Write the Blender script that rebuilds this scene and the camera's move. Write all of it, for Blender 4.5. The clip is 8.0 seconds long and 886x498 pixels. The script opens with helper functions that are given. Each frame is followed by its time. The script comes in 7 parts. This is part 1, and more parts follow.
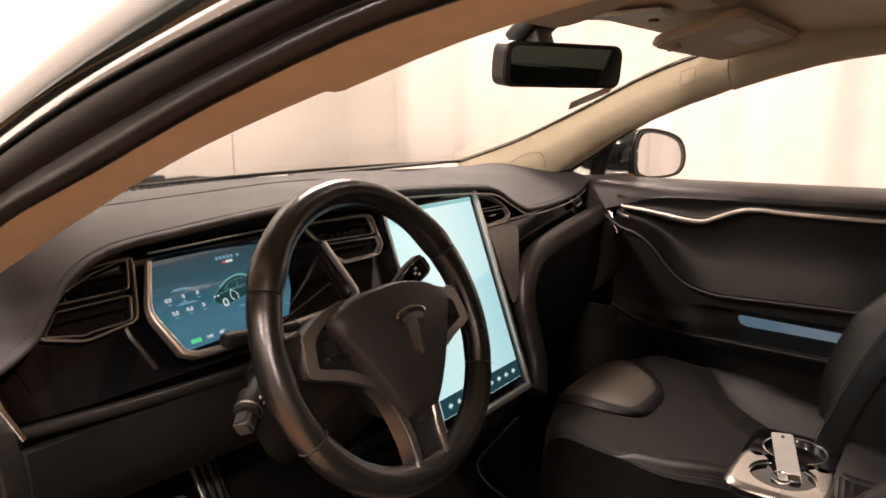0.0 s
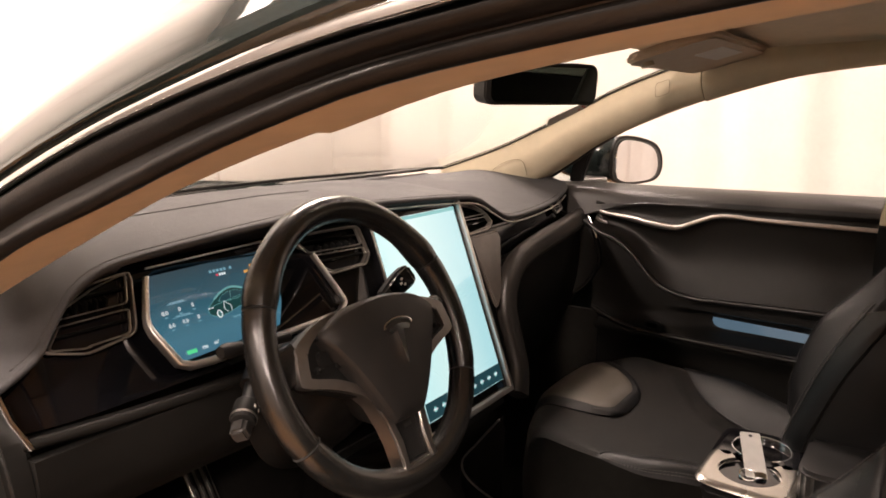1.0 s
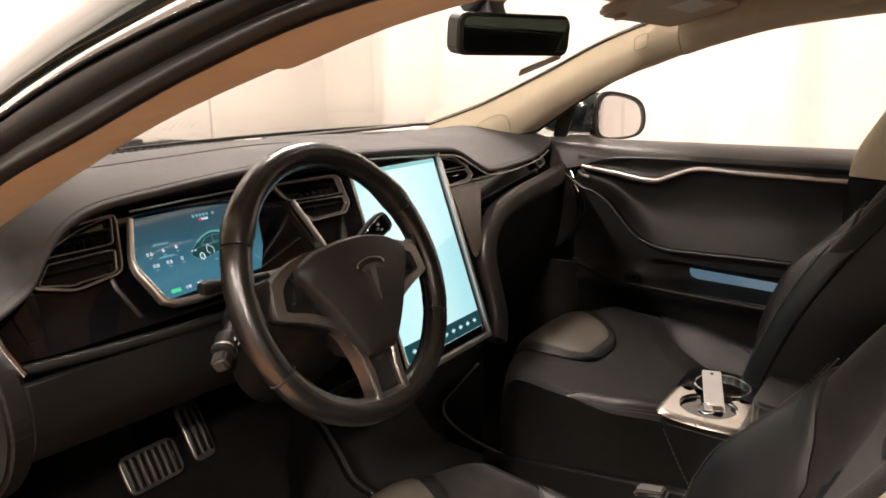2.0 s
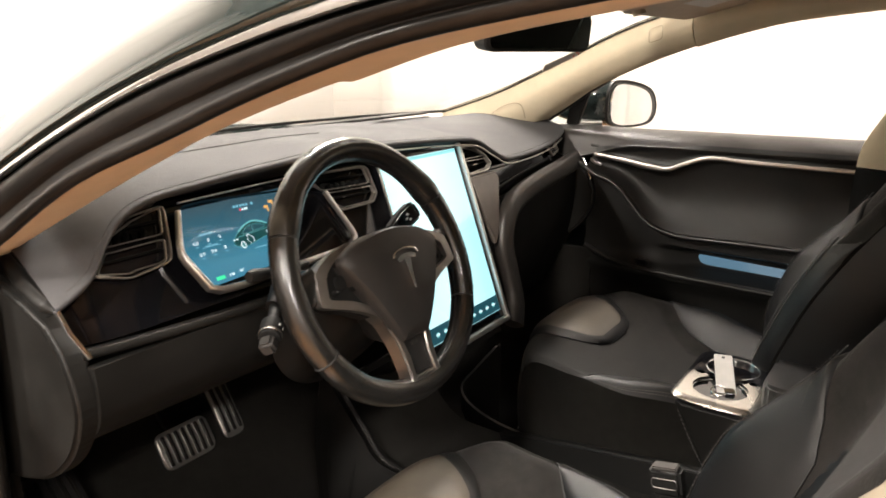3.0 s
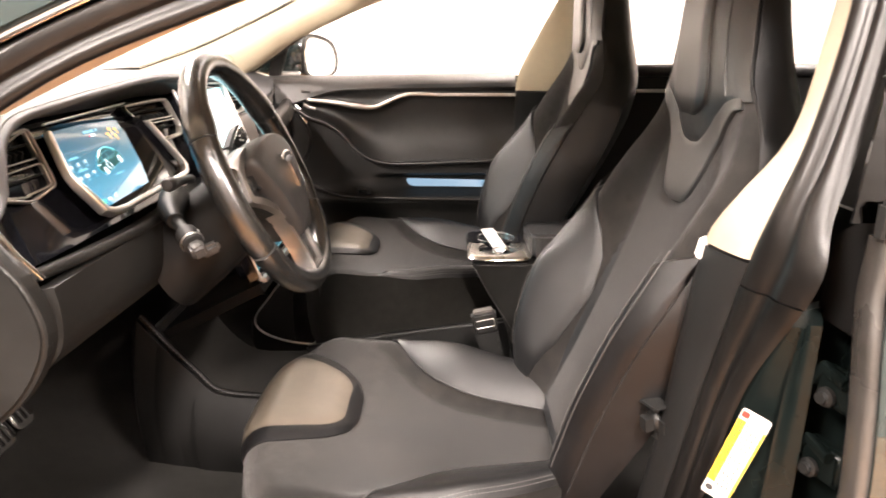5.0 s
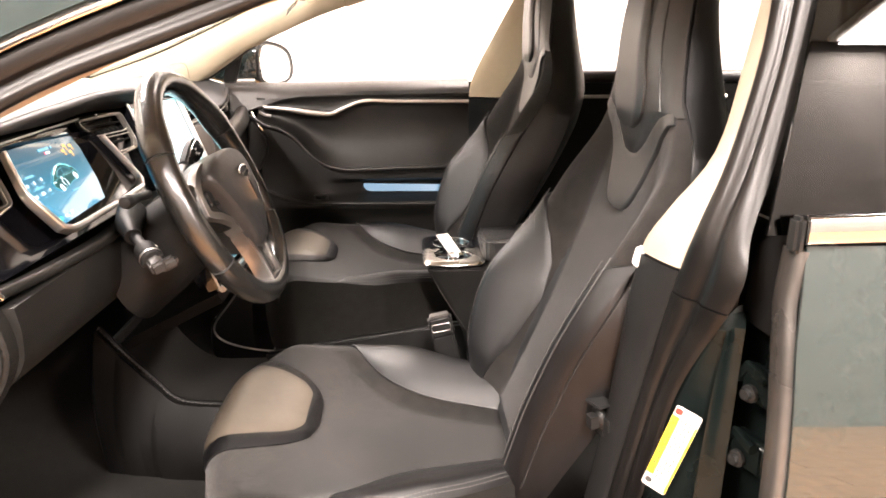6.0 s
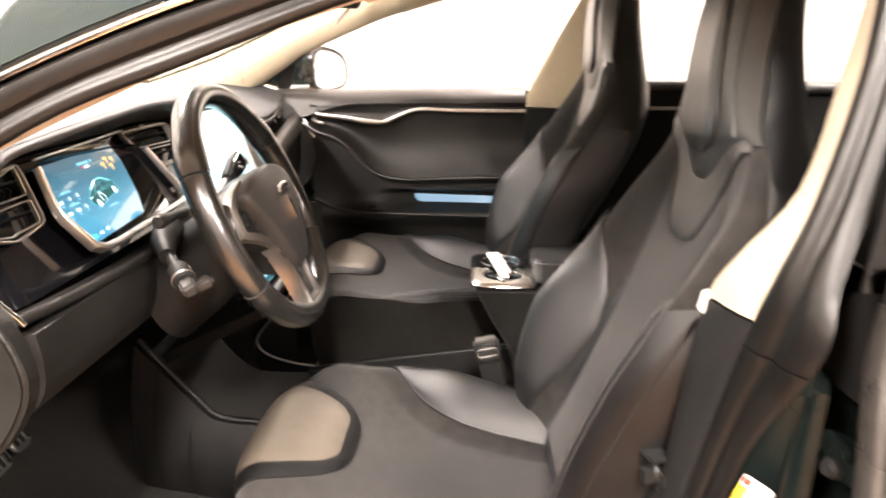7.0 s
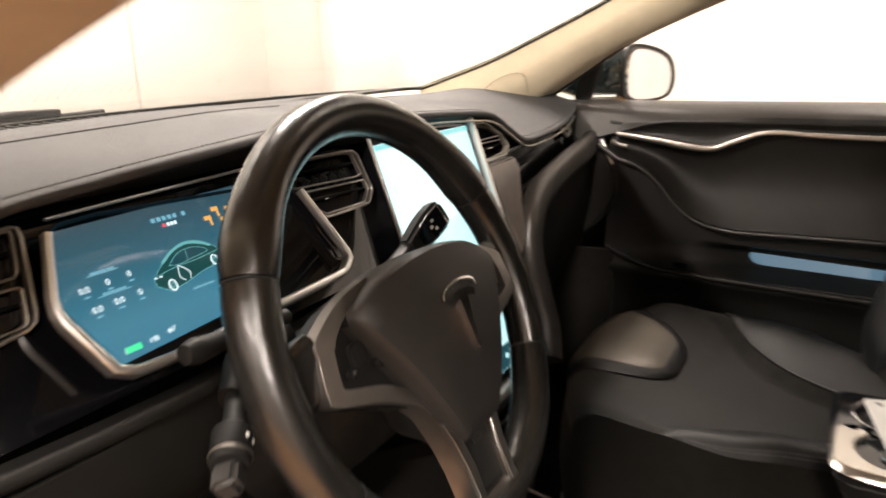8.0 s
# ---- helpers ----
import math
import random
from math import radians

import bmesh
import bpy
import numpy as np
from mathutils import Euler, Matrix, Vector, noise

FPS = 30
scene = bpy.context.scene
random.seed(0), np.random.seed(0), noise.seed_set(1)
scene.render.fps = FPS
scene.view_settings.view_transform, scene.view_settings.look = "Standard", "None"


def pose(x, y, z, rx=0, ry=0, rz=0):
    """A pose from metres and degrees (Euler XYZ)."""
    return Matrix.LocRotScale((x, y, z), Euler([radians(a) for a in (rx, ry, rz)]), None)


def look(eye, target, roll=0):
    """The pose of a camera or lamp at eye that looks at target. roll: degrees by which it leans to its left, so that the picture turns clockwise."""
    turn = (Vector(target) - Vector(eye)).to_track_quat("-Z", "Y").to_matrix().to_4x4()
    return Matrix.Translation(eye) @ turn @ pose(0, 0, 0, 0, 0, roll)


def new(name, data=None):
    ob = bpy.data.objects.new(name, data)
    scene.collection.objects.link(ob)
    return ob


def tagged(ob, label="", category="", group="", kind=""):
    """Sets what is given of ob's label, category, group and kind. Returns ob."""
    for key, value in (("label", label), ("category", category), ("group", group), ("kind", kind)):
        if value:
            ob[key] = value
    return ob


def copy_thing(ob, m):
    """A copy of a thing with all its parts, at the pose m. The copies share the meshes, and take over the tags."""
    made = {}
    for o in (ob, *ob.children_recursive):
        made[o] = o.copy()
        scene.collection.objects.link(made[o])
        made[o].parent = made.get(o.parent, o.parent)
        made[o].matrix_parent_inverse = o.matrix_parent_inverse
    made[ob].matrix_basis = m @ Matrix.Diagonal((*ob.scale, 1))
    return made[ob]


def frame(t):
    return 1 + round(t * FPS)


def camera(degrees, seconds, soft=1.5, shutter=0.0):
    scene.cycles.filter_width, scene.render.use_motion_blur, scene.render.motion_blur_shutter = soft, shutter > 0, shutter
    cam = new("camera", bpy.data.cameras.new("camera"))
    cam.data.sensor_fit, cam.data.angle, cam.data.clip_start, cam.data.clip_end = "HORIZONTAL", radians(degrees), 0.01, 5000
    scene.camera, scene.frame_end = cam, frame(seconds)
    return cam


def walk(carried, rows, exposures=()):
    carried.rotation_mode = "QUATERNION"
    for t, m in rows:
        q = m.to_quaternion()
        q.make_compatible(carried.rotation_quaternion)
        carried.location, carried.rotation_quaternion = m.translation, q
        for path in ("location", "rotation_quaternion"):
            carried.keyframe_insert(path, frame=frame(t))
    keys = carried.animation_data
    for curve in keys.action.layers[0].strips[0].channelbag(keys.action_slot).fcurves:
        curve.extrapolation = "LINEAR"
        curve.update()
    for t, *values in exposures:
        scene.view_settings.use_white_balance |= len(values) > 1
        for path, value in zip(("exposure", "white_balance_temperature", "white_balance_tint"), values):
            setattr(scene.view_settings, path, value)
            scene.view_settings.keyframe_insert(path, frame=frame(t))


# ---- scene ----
cam = camera(65.0, 8.0, soft=1.7, shutter=0.4)
PATH = [
    (0, (-0.963, -0.477, 1.108), (0.61, 0.694, 0.714), -0.0),
    (0.5, (-0.988, -0.48, 1.123), (0.601, 0.669, 0.726), 0.0),
    (1, (-0.996, -0.5, 1.137), (0.603, 0.632, 0.736), 0.0),
    (1.5, (-1.005, -0.546, 1.101), (0.594, 0.577, 0.673), -0.0),
    (1.7, (-1.01, -0.562, 1.106), (0.581, 0.559, 0.647), -0.1),
    (3, (-1.077, -0.551, 1.146), (0.492, 0.557, 0.59), 0.1),
    (3.5, (-1.275, -0.629, 1.128), (0.292, 0.479, 0.568), 0.0),
    (4, (-1.323, -0.531, 1.071), (0.332, 0.437, 0.504), -0.4),
    (4.5, (-1.401, -0.325, 1.05), (0.471, 0.079, 0.474), -0.0),
    (5, (-1.402, -0.224, 1.042), (0.512, -0.201, 0.462), -0.2),
    (5.2, (-1.393, -0.227, 1.041), (0.52, -0.246, 0.459), -0.3),
    (6.5, (-1.456, -0.234, 1.086), (0.454, -0.335, 0.5), -0.1),
    (7, (-1.361, -0.249, 1.087), (0.551, -0.18, 0.504), 0.2),
    (7.5, (-1.106, -0.305, 1.106), (0.709, 0.302, 0.525), -0.3),
    (8, (-0.816, -0.228, 1.061), (0.846, 0.731, 0.499), -1.0),
]
EXPOSURES = [(0, 0.26, 7300, 24), (1, 0.32, 7300, 23), (1.7, 0.41, 7100, 21), (2.8, 0.74, 6600, 11), (3.5, 1.28, 6550, 11), (4, 1.52, 6600, 13),
             (4.5, 1.86, 6650, 18), (5, 2.05, 6650, 17), (6.5, 2.08, 6650, 18), (7, 2.12, 6650, 16), (7.5, 2.00, 6650, 12), (8, 0.82, 6800, 14)]
walk(cam, [(t, look(eye, target, roll)) for t, eye, target, roll in PATH], EXPOSURES)

# ---- light ----
world = bpy.data.worlds.new("world")
scene.world = world
world.use_nodes = True
world.node_tree.nodes["Background"].inputs[0].default_value = (0.9, 0.95, 1.0, 1)
world.node_tree.nodes["Background"].inputs[1].default_value = 0.02

CEILING = 3.0
LAMPS = [(-2.9, 1.6), (-2.9, -0.5), (-2.9, -2.8), (0.2, 2.5), (0.2, -2.6), (1.2, 1.4), (2.1, -0.6), (2.1, -3.0)]
WATTS = (120, 150, 110, 5, 55, 108, 8, 12)


def ceiling_lamp_light(x, y, watts):
    data = bpy.data.lights.new("lamp_light", "AREA")
    data.shape, data.size, data.size_y, data.energy, data.color = "RECTANGLE", 1.2, 0.3, watts, (1.0, 0.925, 0.835)
    ob = new("lamp_light", data)
    ob.matrix_world = pose(x, y, CEILING - 0.09)


for (lx, ly), lw in zip(LAMPS, WATTS):
    ceiling_lamp_light(lx, ly, lw)

# ---- materials ----


def material(name, color, rough=0.5, metal=0.0, grain=0.0, scale=200.0, bump=0.0, blotch=0.0, coat=0.0, sheen=0.0, voronoi=False, tint=None, spec=0.5):
    m = bpy.data.materials.new(name)
    m.use_nodes = True
    nt = m.node_tree
    b = nt.nodes["Principled BSDF"]
    b.inputs["Base Color"].default_value = (*color, 1)
    b.inputs["Roughness"].default_value = rough
    b.inputs["Metallic"].default_value = metal
    b.inputs["Specular IOR Level"].default_value = spec
    b.inputs["Coat Weight"].default_value = coat
    b.inputs["Coat Roughness"].default_value = 0.03
    b.inputs["Sheen Weight"].default_value = sheen
    co = nt.nodes.new("ShaderNodeTexCoord")
    fine = nt.nodes.new("ShaderNodeTexVoronoi" if voronoi else "ShaderNodeTexNoise")
    fine.inputs["Scale"].default_value = scale
    nt.links.new(co.outputs["Object"], fine.inputs["Vector"])
    fine_out = fine.outputs["Distance"] if voronoi else fine.outputs[0]
    broad = nt.nodes.new("ShaderNodeTexNoise")
    broad.inputs["Scale"].default_value = 7.0
    broad.inputs["Detail"].default_value = 5.0
    nt.links.new(co.outputs["Object"], broad.inputs["Vector"])
    if grain or blotch:
        low = nt.nodes.new("ShaderNodeMix")
        low.data_type = "RGBA"
        other = tint or [c * (1 - grain) for c in color]
        low.inputs[6].default_value = (*color, 1)
        low.inputs[7].default_value = (*other, 1)
        nt.links.new(fine_out, low.inputs[0])
        big = nt.nodes.new("ShaderNodeMix")
        big.data_type, big.blend_type = "RGBA", "MULTIPLY"
        ramp = nt.nodes.new("ShaderNodeMapRange")
        ramp.inputs[1].default_value, ramp.inputs[2].default_value = 0.35, 0.7
        ramp.inputs[3].default_value, ramp.inputs[4].default_value = 1 - blotch, 1 + blotch * 0.3
        nt.links.new(broad.outputs[0], ramp.inputs[0])
        big.inputs[0].default_value = 1.0
        nt.links.new(low.outputs[2], big.inputs[6])
        nt.links.new(ramp.outputs[0], big.inputs[7])
        middle = nt.nodes.new("ShaderNodeTexNoise")
        middle.inputs["Scale"].default_value, middle.inputs["Detail"].default_value = 48.0, 4.0
        nt.links.new(co.outputs["Object"], middle.inputs["Vector"])
        span = nt.nodes.new("ShaderNodeMapRange")
        span.inputs[1].default_value, span.inputs[2].default_value = 0.3, 0.7
        span.inputs[3].default_value, span.inputs[4].default_value = 1 - blotch * 0.5, 1 + blotch * 0.5
        nt.links.new(middle.outputs[0], span.inputs[0])
        worn = nt.nodes.new("ShaderNodeMix")
        worn.data_type, worn.blend_type = "RGBA", "MULTIPLY"
        worn.inputs[0].default_value = 1.0
        nt.links.new(big.outputs[2], worn.inputs[6])
        nt.links.new(span.outputs[0], worn.inputs[7])
        nt.links.new(worn.outputs[2], b.inputs["Base Color"])
    rr = nt.nodes.new("ShaderNodeMapRange")
    rr.inputs[1].default_value, rr.inputs[2].default_value = 0.3, 0.75
    rr.inputs[3].default_value, rr.inputs[4].default_value = rough * 0.85, min(1.0, rough * 1.2)
    nt.links.new(broad.outputs[0], rr.inputs[0])
    nt.links.new(rr.outputs[0], b.inputs["Roughness"])
    if bump:
        bp = nt.nodes.new("ShaderNodeBump")
        bp.inputs["Strength"].default_value = bump
        bp.inputs["Distance"].default_value = 0.001
        nt.links.new(fine_out, bp.inputs["Height"])
        nt.links.new(bp.outputs[0], b.inputs["Normal"])
    return m


def glowing(name, color, strength, rough=0.1):
    m = bpy.data.materials.new(name)
    m.use_nodes = True
    b = m.node_tree.nodes["Principled BSDF"]
    b.inputs["Base Color"].default_value = (0.01, 0.01, 0.012, 1)
    b.inputs["Roughness"].default_value = rough
    b.inputs["Specular IOR Level"].default_value = 0.5
    b.inputs["Emission Color"].default_value = (*color, 1)
    b.inputs["Emission Strength"].default_value = strength
    return m


def clear(name, tint, gloss_rough=0.0, gloss=0.02):
    m = bpy.data.materials.new(name)
    m.use_nodes = True
    nt = m.node_tree
    out = nt.nodes["Material Output"]
    nt.nodes.remove(nt.nodes["Principled BSDF"])
    see, shine, mix, facing, power, share = (nt.nodes.new("ShaderNode" + k) for k in ("BsdfTransparent", "BsdfGlossy", "MixShader", "LayerWeight", "Math", "MapRange"))
    see.inputs[0].default_value = (*tint, 1)
    shine.inputs["Roughness"].default_value = gloss_rough
    facing.inputs[0].default_value = 0.5
    power.operation = "POWER"
    power.inputs[1].default_value = 5.0
    share.inputs[3].default_value, share.inputs[4].default_value = gloss, 0.6
    nt.links.new(facing.outputs["Facing"], power.inputs[0])
    nt.links.new(power.outputs[0], share.inputs[0])
    nt.links.new(share.outputs[0], mix.inputs[0])
    nt.links.new(see.outputs[0], mix.inputs[1])
    nt.links.new(shine.outputs[0], mix.inputs[2])
    nt.links.new(mix.outputs[0], out.inputs[0])
    return m


LEATHER = material("black_leather", (0.019, 0.0185, 0.0185), 0.34, grain=0.3, scale=900, bump=0.3, blotch=0.25, voronoi=True, spec=0.8)
BOLSTER = material("bolster_leather", (0.0062, 0.0062, 0.0067), 0.40, grain=0.35, scale=900, bump=0.35, blotch=0.5, voronoi=True, spec=0.44)
# Base raised so the windscreen's sheen on the pad sits in the colour.
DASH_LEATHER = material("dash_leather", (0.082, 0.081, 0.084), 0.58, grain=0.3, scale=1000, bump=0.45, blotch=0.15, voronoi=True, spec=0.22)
WHEEL_LEATHER = material("wheel_leather", (0.0135, 0.0128, 0.012), 0.21, grain=0.3, scale=1200, bump=0.12, blotch=0.4, voronoi=True, spec=1.0)
# Seat leather lightened to grey-brown: the lamp's highlight is in the base colour.
SEAT_PATCH = material("lit_patch_leather", (0.105, 0.088, 0.068), 0.40, grain=0.2, scale=800, bump=0.2, blotch=0.22, voronoi=True, spec=0.9)
FABRIC = material("charcoal_fabric", (0.0180, 0.0155, 0.0136), 0.9, grain=0.6, scale=1100, bump=0.8, blotch=0.7, sheen=0.10, spec=0.2)
CARPET = material("black_carpet", (0.018, 0.017, 0.015), 0.95, grain=0.6, scale=700, bump=0.8, blotch=0.3, sheen=0.05, spec=0.1)
PLASTIC = material("black_plastic", (0.013, 0.013, 0.0127), 0.42, grain=0.2, scale=1500, bump=0.2, blotch=0.15, spec=0.35)
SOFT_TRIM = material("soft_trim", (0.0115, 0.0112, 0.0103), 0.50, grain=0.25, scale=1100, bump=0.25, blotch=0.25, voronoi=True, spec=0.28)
GREY_GLOSS = material("grey_gloss_panel", (0.13, 0.112, 0.10), 0.22, grain=0.15, scale=300, blotch=0.15)
HUB_COVER = material("hub_cover", (0.028, 0.026, 0.0245), 0.50, grain=0.3, scale=1100, bump=0.25, blotch=0.15, voronoi=True)
DOOR_INSERT = material("door_insert_leather", (0.019, 0.018, 0.0168), 0.42, grain=0.25, scale=1000, bump=0.25, blotch=0.2, voronoi=True, spec=0.35)
DOOR_PAD = material("door_upper_leather", (0.032, 0.028, 0.025), 0.38, grain=0.25, scale=1000, bump=0.2, blotch=0.15, voronoi=True)
PIANO = material("piano_black", (0.004, 0.004, 0.005), 0.06, blotch=0.05, spec=0.45)
SATIN = material("satin_silver", (0.80, 0.79, 0.77), 0.40, metal=1.0, blotch=0.08)
VENT_SILVER = material("vent_silver", (0.52, 0.50, 0.47), 0.34, metal=1.0, blotch=0.1)
DOOR_SILVER = material("door_trim_silver", (0.46, 0.43, 0.40), 0.36, metal=1.0, blotch=0.12)
CHROME = material("polished_chrome", (0.80, 0.80, 0.80), 0.08, metal=1.0, blotch=0.05)
STEEL = material("brushed_steel", (0.55, 0.54, 0.52), 0.35, metal=1.0, grain=0.2, scale=400, blotch=0.1)
RUBBER = material("rubber_seal", (0.009, 0.0082, 0.0075), 0.34, grain=0.2, scale=500, bump=0.2, blotch=0.35, spec=0.32)
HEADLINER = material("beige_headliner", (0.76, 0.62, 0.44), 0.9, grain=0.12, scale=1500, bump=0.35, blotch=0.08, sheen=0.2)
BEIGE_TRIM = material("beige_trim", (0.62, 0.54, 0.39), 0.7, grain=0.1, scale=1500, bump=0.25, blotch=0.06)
VISOR_FABRIC = material("visor_fabric", (0.52, 0.42, 0.32), 0.85, grain=0.12, scale=1500, bump=0.3, blotch=0.08)
PAINT = material("dark_green_paint", (0.015, 0.024, 0.0235), 0.6, grain=0.06, scale=2500, blotch=0.03, coat=1.0, spec=0.1)
PAINT.node_tree.nodes["Principled BSDF"].inputs["Coat IOR"].default_value = 1.75
# Body green darkened: the shade inside the door openings is in the colour.
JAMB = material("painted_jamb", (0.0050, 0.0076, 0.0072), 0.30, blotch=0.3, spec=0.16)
# Darker still than the jamb paint, to carry the shade as colour.
SHADE_BLACK = material("shade_black", (0.0050, 0.0055, 0.0052), 0.55, blotch=0.3, spec=0.06)
# Same trim beige; weaker light on the driver's pillar is put into it.
DIMMED_BEIGE = material("dimmed_beige", (0.45, 0.385, 0.29), 0.8, grain=0.12, scale=1500, bump=0.3, blotch=0.08)
STITCH = material("grey_stitching", (0.065, 0.062, 0.060), 0.7)
PIPING = material("seat_piping", (0.03, 0.03, 0.03), 0.5)
WHITE_PAPER = material("white_paper", (0.58, 0.57, 0.54), 0.7, blotch=0.06)
YELLOW = material("yellow_label", (0.8, 0.55, 0.03), 0.5)
MATT_BLACK = material("matt_black_plastic", (0.012, 0.0118, 0.0115), 0.58, grain=0.3, scale=1400, bump=0.25, blotch=0.2, spec=0.2)
INK = material("dark_ink", (0.05, 0.05, 0.05), 0.6)
RED_INK = material("red_ink", (0.6, 0.04, 0.03), 0.6)
ACRYLIC = material("frosted_card", (0.45, 0.44, 0.42), 0.3, blotch=0.1)
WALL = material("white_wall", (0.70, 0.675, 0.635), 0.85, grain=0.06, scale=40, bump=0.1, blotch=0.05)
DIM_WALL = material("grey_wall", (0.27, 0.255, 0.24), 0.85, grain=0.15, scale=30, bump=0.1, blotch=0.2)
CURTAIN = material("white_curtain", (0.72, 0.70, 0.67), 0.9, grain=0.06, scale=300, bump=0.1, blotch=0.04)
CEIL = material("ceiling_paint", (0.20, 0.155, 0.12), 0.9, grain=0.3, scale=14, blotch=0.35)
MIRROR = material("mirror_glass", (0.86, 0.87, 0.88), 0.01, metal=1.0)
GLASS = clear("clear_glass", (0.95, 0.96, 0.95))
TINTED = clear("tinted_glass", (0.10, 0.105, 0.10), 0.0, 0.045)
LAMP_GLOW = glowing("lamp_panel", (1.0, 0.925, 0.835), 9.0)
REAR_GLASS = clear("privacy_glass", (0.36, 0.40, 0.37))
CUP_METAL = material("satin_cup_metal", (0.54, 0.515, 0.475), 0.24, metal=1.0, blotch=0.1)
STRIP_GLOW = glowing("ambient_light", (0.22, 0.44, 0.62), 0.24)
# Darker copy of the matt black plastic; shade is put into its colour.
SHADED_TRIM = material("shaded_trim", (0.0062, 0.006, 0.0057), 0.5, grain=0.3, scale=1400, bump=0.25, blotch=0.3, spec=0.14)


def wood_floor():
    m = material("wood_floor", (0.30, 0.15, 0.07), 0.3, blotch=0.3, coat=0.2)
    nt = m.node_tree
    b = nt.nodes["Principled BSDF"]
    co = nt.nodes.new("ShaderNodeTexCoord")
    mp = nt.nodes.new("ShaderNodeMapping")
    mp.inputs["Scale"].default_value = (9, 0.8, 1)
    n = nt.nodes.new("ShaderNodeTexNoise")
    n.inputs["Scale"].default_value, n.inputs["Detail"].default_value = 3.0, 8.0
    r = nt.nodes.new("ShaderNodeValToRGB")
    r.color_ramp.elements[0].position, r.color_ramp.elements[0].color = 0.35, (0.25, 0.118, 0.047, 1)
    r.color_ramp.elements[1].position, r.color_ramp.elements[1].color = 0.7, (0.43, 0.225, 0.097, 1)
    nt.links.new(co.outputs["Object"], mp.inputs[0])
    nt.links.new(mp.outputs[0], n.inputs["Vector"])
    nt.links.new(n.outputs[0], r.inputs[0])
    nt.links.new(r.outputs[0], b.inputs["Base Color"])
    return m


WOOD = wood_floor()

# ---- shape helpers ----


def curve_through(points, n):
    """A smooth line of n points through the given ones."""
    p = np.array(points, float)
    p = np.vstack([2 * p[0] - p[1], p, 2 * p[-1] - p[-2]])
    out = []
    segments = len(p) - 3
    for s in np.linspace(0, segments, n):
        k = min(int(s), segments - 1)
        f = s - k
        a, b, c, d = p[k:k + 4]
        out.append(0.5 * (2 * b + (c - a) * f + (2 * a - 5 * b + 4 * c - d) * f * f + (3 * b - a - 3 * c + d) * f ** 3))
    return np.array(out)


def table(xs, ys):
    """A smooth function through a few stations."""
    line = curve_through(list(zip(xs, ys)), 24 * len(xs))
    return lambda x: float(np.interp(x, line[:, 0], line[:, 1]))


def skin(rings, closed=True, caps=True, bm=None):
    bm = bm or bmesh.new()
    vs = [[bm.verts.new(p) for p in r] for r in rings]
    n = len(rings[0])
    for a, b in zip(vs, vs[1:]):
        for i in range(n if closed else n - 1):
            j = (i + 1) % n
            bm.faces.new((a[i], a[j], b[j], b[i]))
    if caps and closed:
        if caps != "end":
            bm.faces.new(vs[0][::-1])
        bm.faces.new(vs[-1])
    return bm


def rounded(w, h, r, n=4):
    """The outline of a rectangle w by h with rounded corners."""
    out = []
    for cx, cy, a0 in ((w / 2 - r, h / 2 - r, 0), (r - w / 2, h / 2 - r, 90), (r - w / 2, r - h / 2, 180), (w / 2 - r, r - h / 2, 270)):
        for k in range(n + 1):
            a = radians(a0 + 90 * k / n)
            out.append((cx + r * math.cos(a), cy + r * math.sin(a)))
    return out


def circle(r, n=12, ry=None):
    return [(r * math.cos(2 * math.pi * k / n), (ry or r) * math.sin(2 * math.pi * k / n)) for k in range(n)]


def sweep(path, section, up=(0, 0, 1), closed=False, sizes=None, bm=None):
    """Moves a flat outline along a line; up says which way the outline's second axis points."""
    p = np.array(path, float)
    n = len(p)
    rings = []
    for i in range(n):
        if closed:
            t = p[(i + 1) % n] - p[i - 1]
        else:
            t = p[min(i + 1, n - 1)] - p[max(i - 1, 0)]
        t = t / np.linalg.norm(t)
        side = np.cross(t, up)
        side = side / np.linalg.norm(side)
        top = np.cross(side, t)
        k = sizes[i] if sizes is not None else 1.0
        rings.append([tuple(p[i] + k * (a * side + b * top)) for a, b in section])
    if closed:
        rings.append(rings[0])
        bm = skin(rings, True, False, bm)
        bmesh.ops.remove_doubles(bm, verts=bm.verts, dist=1e-6)
        return bm
    return skin(rings, True, True, bm)


